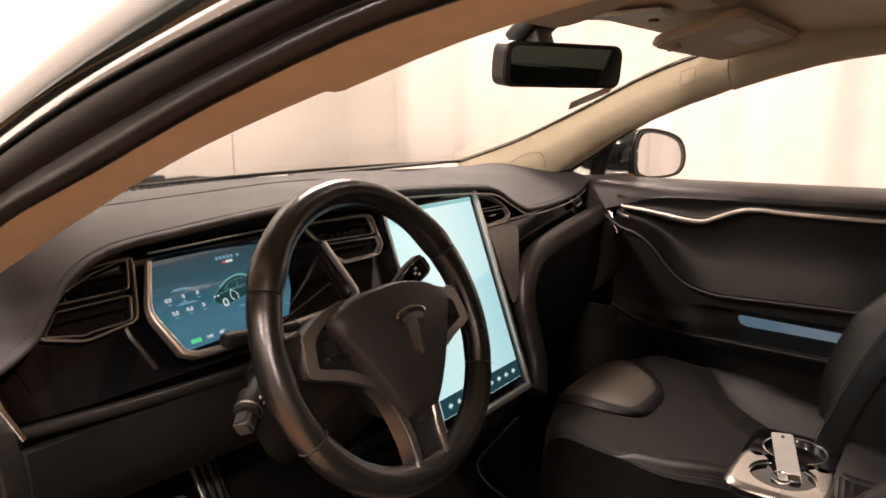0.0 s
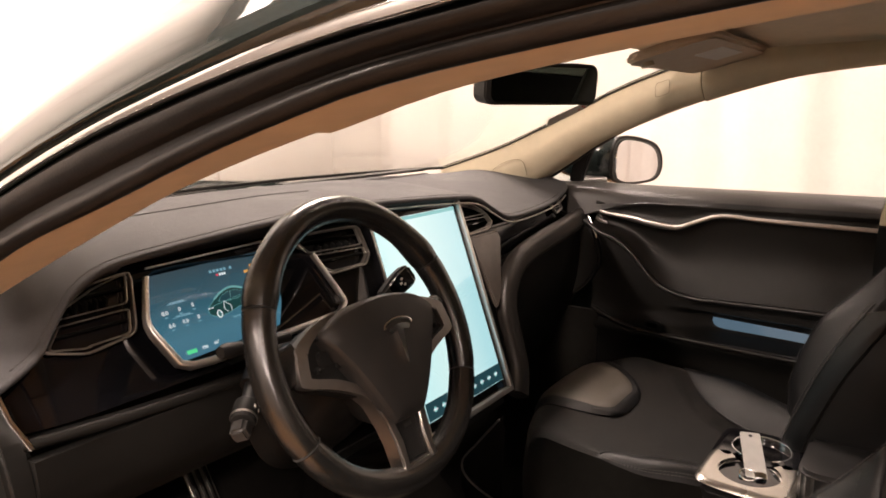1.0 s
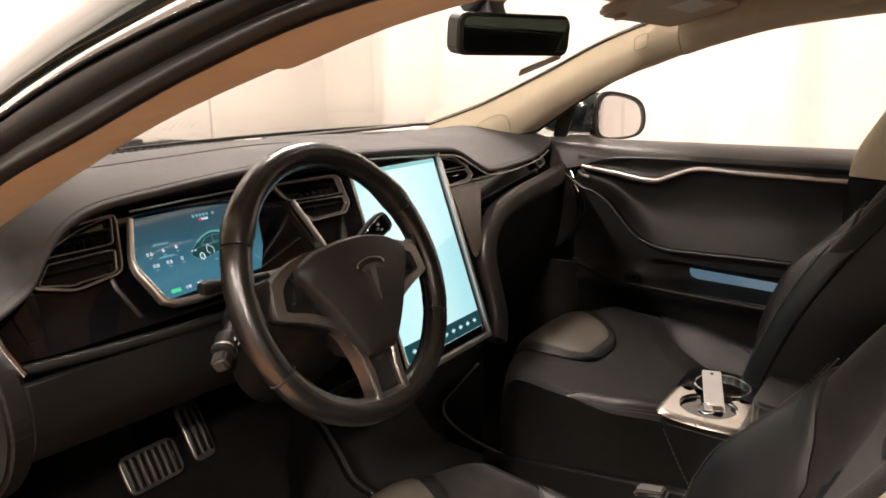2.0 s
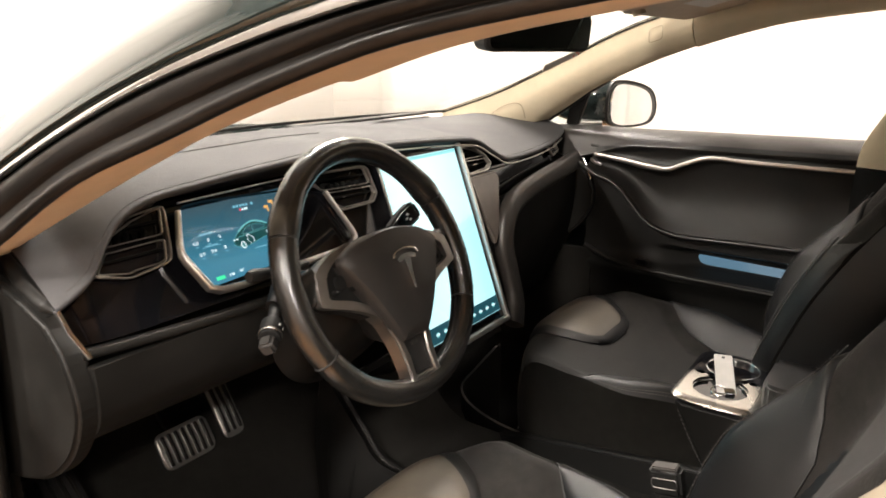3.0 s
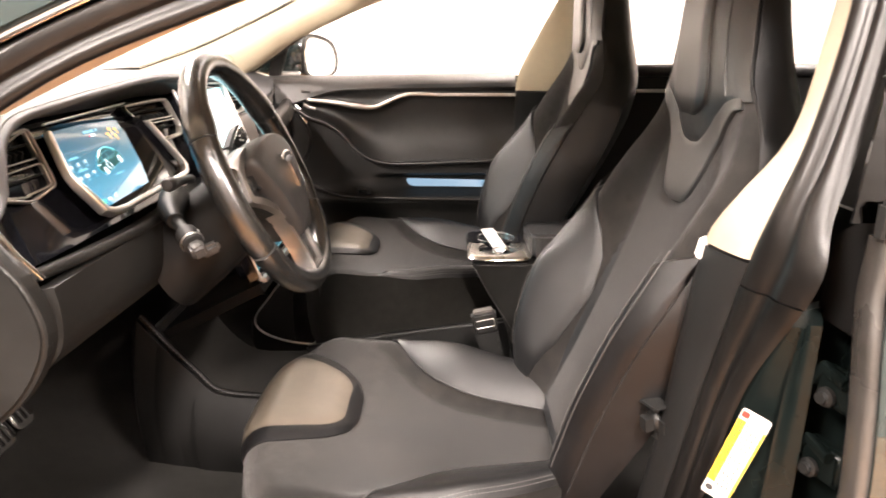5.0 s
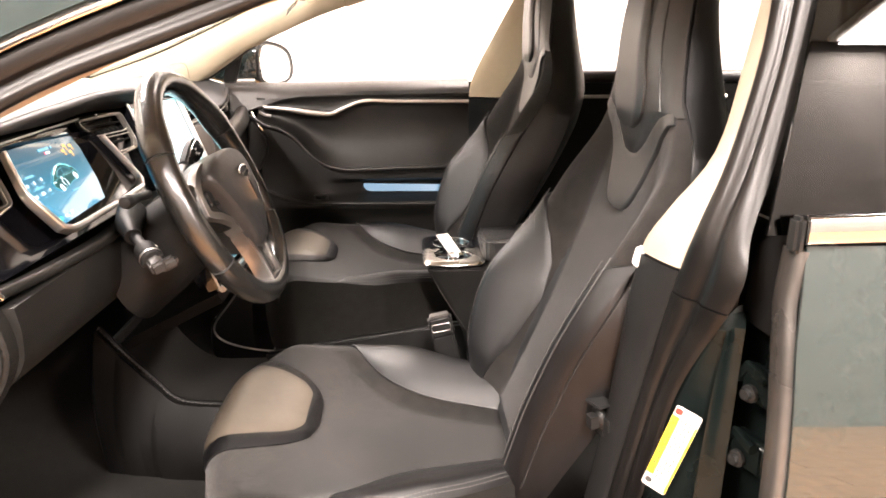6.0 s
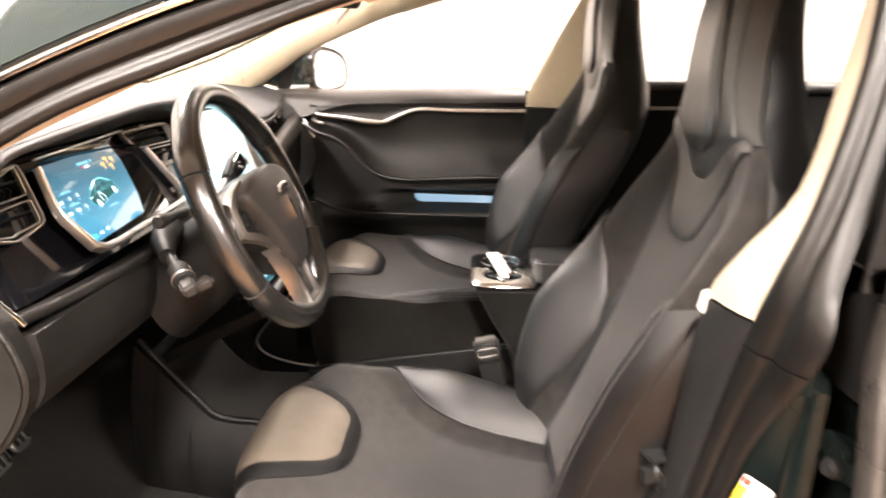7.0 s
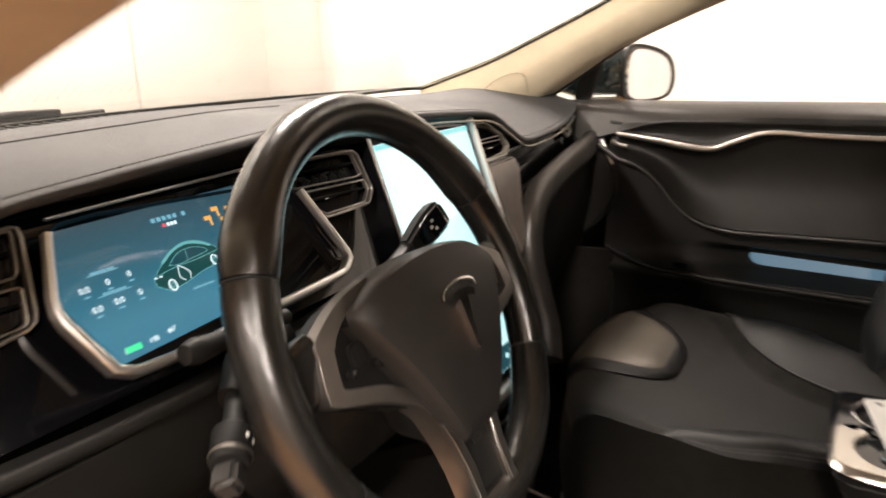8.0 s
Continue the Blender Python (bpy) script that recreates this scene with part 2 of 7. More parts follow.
def sheet(fn, nu, nv, thick, bm=None, u0=0.0, u1=1.0, v0=0.0, v1=1.0, puff=0.0, rim=0.08):
    """A skin of some thickness on the surface fn(u, v); puff swells it between its edges."""
    us, vs = np.linspace(u0, u1, nu), np.linspace(v0, v1, nv)
    p = np.array([[fn(u, v) for u in us] for v in vs], float)
    du, dv = np.gradient(p, axis=1), np.gradient(p, axis=0)
    nor = np.cross(du, dv)
    nor /= np.linalg.norm(nor, axis=2, keepdims=True) + 1e-12
    if puff:
        eu = np.minimum(1, np.minimum(np.linspace(0, 1, nu), np.linspace(1, 0, nu)) / rim)
        ev = np.minimum(1, np.minimum(np.linspace(0, 1, nv), np.linspace(1, 0, nv)) / rim)
        f = np.sin(eu * np.pi / 2)[None, :] * np.sin(ev * np.pi / 2)[:, None]
        p = p + nor * (puff * f)[:, :, None]
    q = p - nor * thick
    bm = bm or bmesh.new()
    a = [[bm.verts.new(x) for x in row] for row in p]
    b = [[bm.verts.new(x) for x in row] for row in q]
    for j in range(nv - 1):
        for i in range(nu - 1):
            bm.faces.new((a[j][i], a[j][i + 1], a[j + 1][i + 1], a[j + 1][i]))
            bm.faces.new((b[j][i], b[j + 1][i], b[j + 1][i + 1], b[j][i + 1]))
    for i in range(nu - 1):
        bm.faces.new((a[0][i + 1], a[0][i], b[0][i], b[0][i + 1]))
        bm.faces.new((a[-1][i], a[-1][i + 1], b[-1][i + 1], b[-1][i]))
    for j in range(nv - 1):
        bm.faces.new((a[j][0], a[j + 1][0], b[j + 1][0], b[j][0]))
        bm.faces.new((a[j + 1][-1], a[j][-1], b[j][-1], b[j + 1][-1]))
    return bm


def slab(outline, depth, m, bevel=0.0, segments=2, bm=None):
    """A plate with the given outline in the x-y plane of the pose m, depth thick below it."""
    own = bmesh.new()
    vs = [own.verts.new((x, y, 0)) for x, y in outline]
    f = own.faces.new(vs)
    ext = bmesh.ops.extrude_face_region(own, geom=[f])
    bmesh.ops.translate(own, verts=[v for v in ext["geom"] if isinstance(v, bmesh.types.BMVert)], vec=(0, 0, -depth))
    if bevel:
        bmesh.ops.bevel(own, geom=list(own.edges), offset=bevel, segments=segments, affect="EDGES", clamp_overlap=True)
    bmesh.ops.recalc_face_normals(own, faces=own.faces)
    bmesh.ops.transform(own, matrix=m, verts=own.verts)
    return own if bm is None else merge(bm, own)


def merge(bm, other):
    me = bpy.data.meshes.new("joined")
    other.to_mesh(me)
    other.free()
    bm.from_mesh(me)
    bpy.data.meshes.remove(me)
    return bm


def block(sx, sy, sz, m, bevel=0.004, segments=2, bm=None):
    return slab([(-sx / 2, -sy / 2), (sx / 2, -sy / 2), (sx / 2, sy / 2), (-sx / 2, sy / 2)], sz, m @ pose(0, 0, sz / 2), bevel, segments, bm)


def plane_pose(origin, x_axis, y_axis):
    x = Vector(x_axis).normalized()
    z = x.cross(Vector(y_axis)).normalized()
    y = z.cross(x)
    m = Matrix((x, y, z)).transposed().to_4x4()
    return Matrix.Translation(origin) @ m


def lathe(profile, m, n=20, bm=None):
    """A turned shape: profile of (radius, height) round the z axis of the pose m."""
    rings = [[m @ Vector((r * math.cos(2 * math.pi * k / n), r * math.sin(2 * math.pi * k / n), h)) for k in range(n)] for r, h in profile]
    return skin(rings, True, True, bm)


BASES = {}


def thing(name, at, label, category, group="", kind=""):
    ob = new(name)
    ob.empty_display_size = 0.05
    ob.location = at
    BASES[ob.name] = Matrix.Translation(at)
    return tagged(ob, label, category, group, kind)


def part(name, bm, mat, parent=None, label="", sharp=38, flat=False):
    bmesh.ops.recalc_face_normals(bm, faces=bm.faces)
    me = bpy.data.meshes.new(name)
    bm.to_mesh(me)
    bm.free()
    me.materials.append(mat)
    if not flat:
        me.shade_smooth()
        me.set_sharp_from_angle(angle=radians(sharp))
    ob = new(name, me)
    if parent is not None:
        ob.parent = parent
        top = parent
        while top.parent is not None:
            top = top.parent
        if parent.name in BASES:
            ob.matrix_parent_inverse = BASES[parent.name].inverted()
    if label:
        ob["label"] = label
    return ob


def stitches(path, up, mat, parent, length=0.004, gap=0.0022, r=0.0008):
    """A row of stitches along a line, as one seam."""
    p = np.array(path, float)
    d = np.r_[0, np.cumsum(np.linalg.norm(np.diff(p, axis=0), axis=1))]
    bm = bmesh.new()
    s = 0.0
    while s + length < d[-1]:
        ends = [np.array([np.interp(x, d, p[:, k]) for k in range(3)]) for x in (s, s + length / 2, s + length)]
        sweep(ends, circle(r, 4), up, bm=bm)
        s += length + gap
    return part("stitching", bm, mat, parent, "pale grey stitching")

# ---- room ----
X0, X1, Y0, Y1 = -3.6, 2.7, -4.4, 3.1


def wall(name, sx, sy, x, y, label, mat=WALL):
    bm = block(sx, sy, CEILING + 0.1, pose(x, y, (CEILING + 0.1) / 2 - 0.05), 0.0)
    tagged(part(name, bm, mat), label, "wall", kind="structure")


wall("wall_north", X1 - X0 + 0.4, 0.12, (X0 + X1) / 2, Y1 + 0.06, "cream painted wall with panel joints in front of the car")
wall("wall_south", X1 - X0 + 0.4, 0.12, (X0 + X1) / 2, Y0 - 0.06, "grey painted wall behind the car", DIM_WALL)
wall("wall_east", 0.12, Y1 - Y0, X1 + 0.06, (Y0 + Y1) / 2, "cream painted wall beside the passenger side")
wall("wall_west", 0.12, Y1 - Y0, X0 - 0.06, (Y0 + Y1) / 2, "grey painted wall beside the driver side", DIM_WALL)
tagged(part("ceiling", block(X1 - X0 + 0.4, Y1 - Y0 + 0.4, 0.1, pose((X0 + X1) / 2, (Y0 + Y1) / 2, CEILING + 0.05), 0), CEIL), "pale painted ceiling of the photo room", "ceiling", kind="structure")
floor = tagged(part("floor", block(X1 - X0 + 0.4, Y1 - Y0 + 0.4, 0.1, pose((X0 + X1) / 2, (Y0 + Y1) / 2, -0.054), 0), WOOD), "brown wooden plank floor of the photo room", "floor", kind="structure")


def plank_mesh(length, width):
    bm = block(length, width, 0.012, pose(0, 0, 0), 0.002, 1)
    me = bpy.data.meshes.new("plank")
    bm.to_mesh(me)
    bm.free()
    me.materials.append(WOOD)
    return me


def wall_joints():
    for x in (-1.9, -0.1, 1.70):
        bm = block(0.012, 0.006, CEILING, pose(x, Y1 - 0.001, CEILING / 2), 0.001, 1)
        tagged(part("trim", bm, material("joint_grey", (0.45, 0.43, 0.40), 0.8)), "thin grey joint strip on the cream wall", "wall trim", kind="structure")


wall_joints()


def curtain(at, along, length, label, depth=0.05, pitch=0.28):
    a = Vector(along).normalized()
    n = Vector((-a.y, a.x, 0))

    def fn(u, v):
        s = u * length
        w = math.sin(2 * math.pi * s / pitch + 1.3 * math.sin(s * 2.1)) + 0.4 * math.sin(2 * math.pi * s / (pitch * 0.43) + 1)
        p = Vector(at) + a * s + n * (depth * w * (0.6 + 0.4 * v))
        return (p.x, p.y, 0.02 + (CEILING - 0.06) * (1 - v))

    tagged(part("curtain", sheet(fn, 220, 5, 0.003), CURTAIN), label, "curtain", group="white curtains round the car")


curtain((X1 - 0.18, -3.8, 0), (0, 1, 0), 6.3, "white hanging fabric curtain beside the passenger side", 0.022, 0.55)
curtain((-3.2, Y1 - 0.2, 0), (1, 0, 0), 2.2, "white hanging fabric curtain in front of the wall", 0.05, 0.3)


def ceiling_lamp(x, y):
    t = thing("ceiling_lamp", (x, y, CEILING), "long white lit ceiling panel lamp", "ceiling lamp", "ceiling lamps")
    part("housing", block(1.26, 0.36, 0.05, pose(x, y, CEILING - 0.026), 0.006), WHITE_PAPER, t)
    part("diffuser", block(1.2, 0.3, 0.01, pose(x, y, CEILING - 0.057), 0.002), LAMP_GLOW, t, "glowing diffuser")


for lx, ly in LAMPS:
    ceiling_lamp(lx, ly)

# ---- car body ----
body = thing("car_body", (0, 0, 0), "dark green car body with beige headliner, driver door open", "car body")

STATIONS = (0.70, 0.50, 0.38, 0.26, 0.13, 0.0, -0.15, -0.30, -0.60, -0.90, -1.30)
BX, BZ = table(STATIONS[::-1], (0.61, 0.60, 0.60, 0.61, 0.621, 0.637, 0.652, 0.668, 0.685, 0.70, 0.715)), table(STATIONS[::-1], (1.19, 1.21, 1.205, 1.168, 1.13, 1.082, 1.027, 0.968, 0.91, 0.85, 0.76))
SX, SZ = table(STATIONS[::-1], (0.675, 0.67, 0.675, 0.692, 0.704, 0.720, 0.735, 0.755, 0.765, 0.775, 0.785)), table(STATIONS[::-1], (1.185, 1.205, 1.20, 1.163, 1.125, 1.07, 1.02, 0.945, 0.885, 0.83, 0.74))
OX = table((-1.30, -0.90, -0.60, -0.30, -0.20, -0.10, 0.0, 0.10, 0.20, 0.30, 0.40, 0.52, 0.70), (0.70, 0.69, 0.695, 0.706, 0.711, 0.717, 0.727, 0.738, 0.751, 0.767, 0.785, 0.805, 0.83))
OZ = table((-1.30, -0.90, -0.60, -0.30, -0.20, -0.10, 0.0, 0.10, 0.20, 0.30, 0.40, 0.52, 0.70), (1.205, 1.23, 1.222, 1.183, 1.166, 1.142, 1.112, 1.074, 1.029, 0.977, 0.918, 0.845, 0.74))
GX, GZ = table(STATIONS[::-1], (0.60, 0.59, 0.59, 0.59, 0.592, 0.600, 0.612, 0.632, 0.645, 0.66, 0.678)), table(STATIONS[::-1], (1.235, 1.262, 1.264, 1.262, 1.254, 1.222, 1.178, 1.12, 1.068, 1.02, 0.955))


def trim_lift(side, y):
    """How far the lower edge of the inner trim sits up on either side."""
    if side < 0:
        return 0.0
    return 0.03 + float(np.interp(y, (-1.3, -0.6, -0.3, -0.15, 0.0, 0.25, 0.38, 0.5), (0.0, 0.012, 0.030, 0.040, 0.044, 0.050, 0.030, 0.015)))


def pillar(side, y0, y1, lift, name, n=40):
    """The beige inner trim of the windscreen pillar and roof rail."""
    rings = []
    for y in np.linspace(y0, y1, n):
        up = trim_lift(side, y) + lift
        b, s, g = Vector((BX(y), y, BZ(y) + up * (0.7 if side > 0 else 1.0))), Vector((SX(y), y, SZ(y) + up)), Vector((GX(y), y, GZ(y)))
        inner = b.lerp(g, 0.5) + Vector((-0.022, 0, -0.004))
        pts = curve_through([s, s.lerp(b, 0.6) + Vector((0, 0, -0.004)), b, inner, g], 17)
        back = [pts[-1] + np.array((0.012, 0, 0.006)), np.array(s.lerp(g, 0.5)) + (0.0, 0, 0.012), pts[0] + np.array((0.004, 0, 0.012))]
        rings.append([(side * p[0], p[1], p[2]) for p in [*pts, *back]])
    # Same trim cloth, with a different beige on each side.
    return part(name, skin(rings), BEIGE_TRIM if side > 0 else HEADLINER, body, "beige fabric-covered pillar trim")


def door_seal(side, y0, y1, lift, n=60):
    rings = []
    for y in np.linspace(y0, y1, n):
        s, o = Vector((SX(y), y, SZ(y) + trim_lift(side, y))), Vector((OX(y), y, OZ(y) + lift))
        m = s.lerp(o, 0.5)
        pts = curve_through([s + Vector((-0.006, 0, 0.002)), s + Vector((0.006, 0, -0.006)), s + Vector((0.014, 0, 0.002)), s.lerp(o, 0.35) + Vector((0.006, 0, 0)), s.lerp(o, 0.5) + Vector((0.012, 0, 0)), s.lerp(o, 0.85) + Vector((0.012, 0, 0)), o + Vector((0.0, 0, 0.0)), o + Vector((-0.008, 0, 0.008))], 26)
        rings.append([(side * p[0], p[1], p[2]) for p in [*pts, (m.x - 0.022, m.y, m.z + 0.012)]])
    return part("door_seal", skin(rings), RUBBER, body, "black rubber door seal")


def outer_rail(side, y0, y1, lift, n=50):
    """The painted outer face of the pillar and roof rail."""
    rings = []
    up = 1.0 if side < 0 else 0.3
    for y in np.linspace(y0, y1, n):
        o, g = Vector((OX(y), y, OZ(y) + lift)), Vector((GX(y), y, GZ(y)))
        p = o + Vector((0.014, 0, 0.017 + 0.03 * max(0, -y)))
        pts = curve_through([o + Vector((0.000, 0, 0.002)), o.lerp(p, 0.5) + Vector((0.005, 0, 0)), p, p.lerp(g, 0.3) + Vector((0.004, 0, 0.016 * up)), p.lerp(g, 0.7) + Vector((0.004, 0, 0.020 * up)), g + Vector((0.004, 0, 0.022 * up))], 16)
        rings.append([(side * q[0], q[1], q[2]) for q in [*pts, (g.x + 0.012, y, g.z + 0.008 * up - 0.003), (o.x - 0.018, y, o.z + 0.010)]])
    part("pillar_panel", skin(rings), PAINT, body, "glossy dark green outer pillar")
    path = [(side * (OX(y) + 0.007), y, OZ(y) + lift + 0.006) for y in np.linspace(y0, y1, n)]
    part("chrome_strip", sweep(path, rounded(0.006, 0.010, 0.002, 2)), CHROME, body, "polished chrome strip")


JOINT = {-1: -0.145, 1: -0.06}
for side, lift in ((-1, 0.0), (1, 0.034)):
    pillar(side, 0.69, JOINT[side], 0.0, "pillar_trim", 50)
    pillar(side, JOINT[side] - 0.003, -1.30, -0.004, "roof_rail_trim")
    door_seal(side, 0.52, -1.30, lift)
    outer_rail(side, 0.69, -1.30, lift)


def pillar_point(y, f, out=0.0015):
    """A place on the inner face of the passenger pillar trim, f from its lower edge to the glass."""
    b, g = Vector((BX(y), y, BZ(y) + 0.7 * trim_lift(1, y))), Vector((GX(y), y, GZ(y)))
    return b.lerp(g, f) + Vector((-0.026 * math.sin(f * math.pi) - out, 0, -0.005 * math.sin(f * math.pi)))


SEAM = material("trim_seam", (0.30, 0.25, 0.18), 0.9)
part("airbag_mark", sweep([pillar_point(0.022 + 0.016 * a, 0.62 + 0.16 * b) for a, b in [(x / 0.5, y / 0.5) for x, y in rounded(1, 1, 0.2, 3)]], circle(0.0007, 5), closed=True), SEAM, body, "embossed airbag mark")
part("speaker_seam", sweep(curve_through([pillar_point(0.60, 0.20), pillar_point(0.50, 0.62), pillar_point(0.44, 0.66), pillar_point(0.40, 0.50), pillar_point(0.40, 0.16)], 24), circle(0.0009, 5)), SEAM, body, "curved panel seam")


def headliner(u, v):
    y = -0.06 - 1.3 * v
    x = u * (GX(y) + 0.002)
    return (x, y + 0.06 * (1 - u * u) * (1 - v), GZ(y) + 0.0 + 0.035 * (1 - u ** 2) * min(1, 0.35 + 2.5 * v) - 0.004)


part("headliner", sheet(headliner, 40, 40, 0.012, u0=-1.0), HEADLINER, body, "beige fabric headliner")


def roof_skin(u, v):
    y = -0.05 - 1.32 * v
    return (u * (GX(y) + 0.01), y + 0.07 * (1 - u * u) * (1 - v), GZ(y) + 0.03 + 0.045 * (1 - u ** 2) * min(1, 0.4 + 2 * v))


part("roof_panel", sheet(roof_skin, 30, 30, -0.008, u0=-1.0), PAINT, body, "glossy dark roof panel")


def windscreen(u, v):
    y = 0.69 - 0.74 * v
    return (u * GX(y), y + (0.085 - 0.03 * v) * (1 - u * u), GZ(y) + 0.002 + 0.012 * (1 - u * u) * (0.4 + v))


glass = part("windscreen", sheet(windscreen, 30, 30, 0.005, u0=-1.0), GLASS, body, "clear laminated windscreen")
glass.visible_shadow = False
edge = [windscreen(1 - 0.0 * k, k / 40) for k in range(41)]
for side in (-1, 1):
    part("windscreen_seal", sweep([(side * (p[0] - 0.003), p[1], p[2] - 0.003) for p in edge], rounded(0.005, 0.004, 0.0015, 2)), RUBBER, body, "black windscreen edge")
part("windscreen_base_seal", sweep([windscreen(k / 20 - 1, 0.004) for k in range(41)], rounded(0.012, 0.008, 0.003, 2)), RUBBER, body, "black lower windscreen edge")


def bonnet(u, v):
    y = 0.80 + 1.5 * v
    s = abs(u) ** 3
    return (u * (0.86 - 0.06 * v), y - 0.10 * s * (1 - v), 0.890 - 0.16 * v ** 1.4 - 0.05 * s + 0.03 * math.exp(-((abs(u) - 0.75) / 0.15) ** 2))


part("bonnet", sheet(bonnet, 40, 24, 0.008, u0=-1.0), PAINT, body, "glossy dark green bonnet")
part("cowl", sheet(lambda u, v: (u * 0.72, 0.66 + 0.10 * (1 - u * u) + 0.10 * v, 0.915 - 0.02 * v), 24, 6, 0.01, u0=-1.0), PLASTIC, body, "black plastic cowl under the wipers")


def fender(side):
    def fn(u, v):
        y = 0.60 + 1.7 * u
        z = 0.895 - 0.08 * u - 0.62 * v
        return (side * (0.87 + 0.075 * math.sin(min(1, v * 2.2) * math.pi / 2) - 0.05 * u), y, z)

    part("fender", sheet(fn, 24, 16, 0.006), PAINT, body, "glossy dark green front wing")


fender(-1)
fender(1)


def kick_panel(side):
    part("kick_panel", sheet(lambda u, v: (side * (0.742 - 0.03 * math.sin(u * 2.5)), 0.80 - (0.37 if side < 0 else 0.60) * u, 0.60 - 0.34 * v), 12, 12, 0.01), CARPET, body, "black footwell side panel")


kick_panel(-1)
kick_panel(1)


def hinge_pillar(side):
    """The painted post that carries the front door, with the seal that runs down it."""
    rings = []
    for z, y in ((0.28, 0.43), (0.45, 0.412), (0.62, 0.388), (0.78, 0.365), (0.885, 0.350)):
        rings.append([(side * 0.742, y + 0.03, z), (side * 0.760, y + 0.008, z), (side * 0.785, y + 0.030, z), (side * 0.800, y + 0.085, z), (side * 0.845, y + 0.120, z), (side * 0.868, y + 0.175, z), (side * 0.84, y + 0.235, z), (side * 0.742, y + 0.235, z)])
    # Painted post, blackened for the shade that falls on it.
    part("hinge_pillar", skin(rings), SHADE_BLACK, body, "door hinge pillar with its shade put into the paint colour")
    seal = curve_through([(side * 0.766, 0.352, 0.895), (side * 0.766, 0.356, 0.82), (side * 0.766, 0.364, 0.74), (side * 0.765, 0.384, 0.61), (side * 0.765, 0.412, 0.45), (side * 0.766, 0.405, 0.35), (side * 0.775, 0.34, 0.30), (side * 0.785, 0.20, 0.285), (side * 0.785, -0.30, 0.28), (side * 0.77, -0.42, 0.30), (side * 0.757, -0.455, 0.34)], 70)
    part("door_seal", sweep(seal, circle(0.015, 12, 0.012), (1, 0, 0.2)), RUBBER, body, "black rubber door seal")
    flap = curve_through([(side * 0.812, 0.500, 0.868), (side * 0.802, 0.470, 0.836), (side * 0.796, 0.432, 0.812), (side * 0.792, 0.397, 0.783), (side * 0.789, 0.375, 0.745), (side * 0.787, 0.368, 0.70), (side * 0.787, 0.384, 0.62), (side * 0.787, 0.412, 0.50), (side * 0.787, 0.440, 0.38)], 50)
    part("outer_seal", sweep(flap, circle(0.010, 12, 0.007), (1, 0, 0.2)), RUBBER, body, "second black rubber seal on the hinge pillar")
    part("flange", sweep([(side * 0.798, 0.428, 0.725), (side * 0.799, 0.445, 0.66), (side * 0.801, 0.470, 0.56), (side * 0.803, 0.497, 0.45), (side * 0.803, 0.520, 0.36)], rounded(0.008, 0.005, 0.002, 2), (1, 0, 0)), JAMB, body, "painted edge of the hinge pillar")
    for z, y in ((0.755, 0.485), (0.50, 0.545)):
        hinge = part("door_hinge", block(0.030, 0.040, 0.062, pose(side * 0.826, y, z, 8, 0, side * -20), 0.008, 3), JAMB, body, "painted door hinge")
        part("pin", lathe([(0.0, -0.040), (0.008, -0.040), (0.009, -0.036), (0.009, 0.036), (0.006, 0.040), (0.0, 0.040)], pose(side * 0.842, y - 0.016, z), 14), SHADE_BLACK, hinge, "dark hinge pin")


hinge_pillar(-1)
hinge_pillar(1)


def sill(side):
    path = [(side * 0.83, y, 0.235) for y in np.linspace(0.62, -1.5, 12)]
    section = [(-0.075, -0.10), (-0.085, 0.03), (-0.06, 0.045), (0.03, 0.045), (0.06, 0.03), (0.09, 0.0), (0.095, -0.08), (0.05, -0.12)]
    part("sill", sweep(path, [(side * a * -1, b) for a, b in section]), PAINT, body, "dark painted door sill")
    bm = block(0.10, 1.0, 0.006, pose(side * 0.775, -0.02, 0.284, 0, side * 4, 0), 0.002)
    plate = part("scuff_plate", bm, PLASTIC, body, "ribbed black scuff plate")
    for k in range(5):
        part("rib", block(0.005, 0.9, 0.004, pose(side * (0.745 + 0.014 * k), -0.02, 0.289, 0, side * 4, 0), 0.001, 1), SATIN if k == 2 else PLASTIC, body)


sill(-1)
sill(1)


def floor_pan(u, v):
    y = 0.80 - 1.9 * v
    x = -0.745 + 1.49 * u
    rise = max(0.0, (y - 0.42)) / 0.38
    return (x, y, 0.235 + 0.26 * rise ** 1.5 + 0.004 * math.sin(x * 31) * math.sin(y * 23))


part("carpet", sheet(floor_pan, 40, 50, -0.02), CARPET, body, "black carpet on the car floor")
part("bulkhead", block(1.5, 0.03, 0.55, pose(0, 0.80, 0.66), 0.005), PLASTIC, body, "black bulkhead behind the dashboard")
part("rear_panel", block(1.5, 0.04, 0.80, pose(0, -1.42, 0.66, 10, 0, 0), 0.01), CARPET, body, "dark rear panel closing the cabin")


rear_glass = part("rear_window", sheet(lambda u, v: (u * (0.46 + 0.1 * v), -1.36 - 0.10 * v, 1.235 - 0.185 * v), 12, 10, 0.005, u0=-1.0), REAR_GLASS, body, "clear rear window")
rear_glass.visible_shadow = False


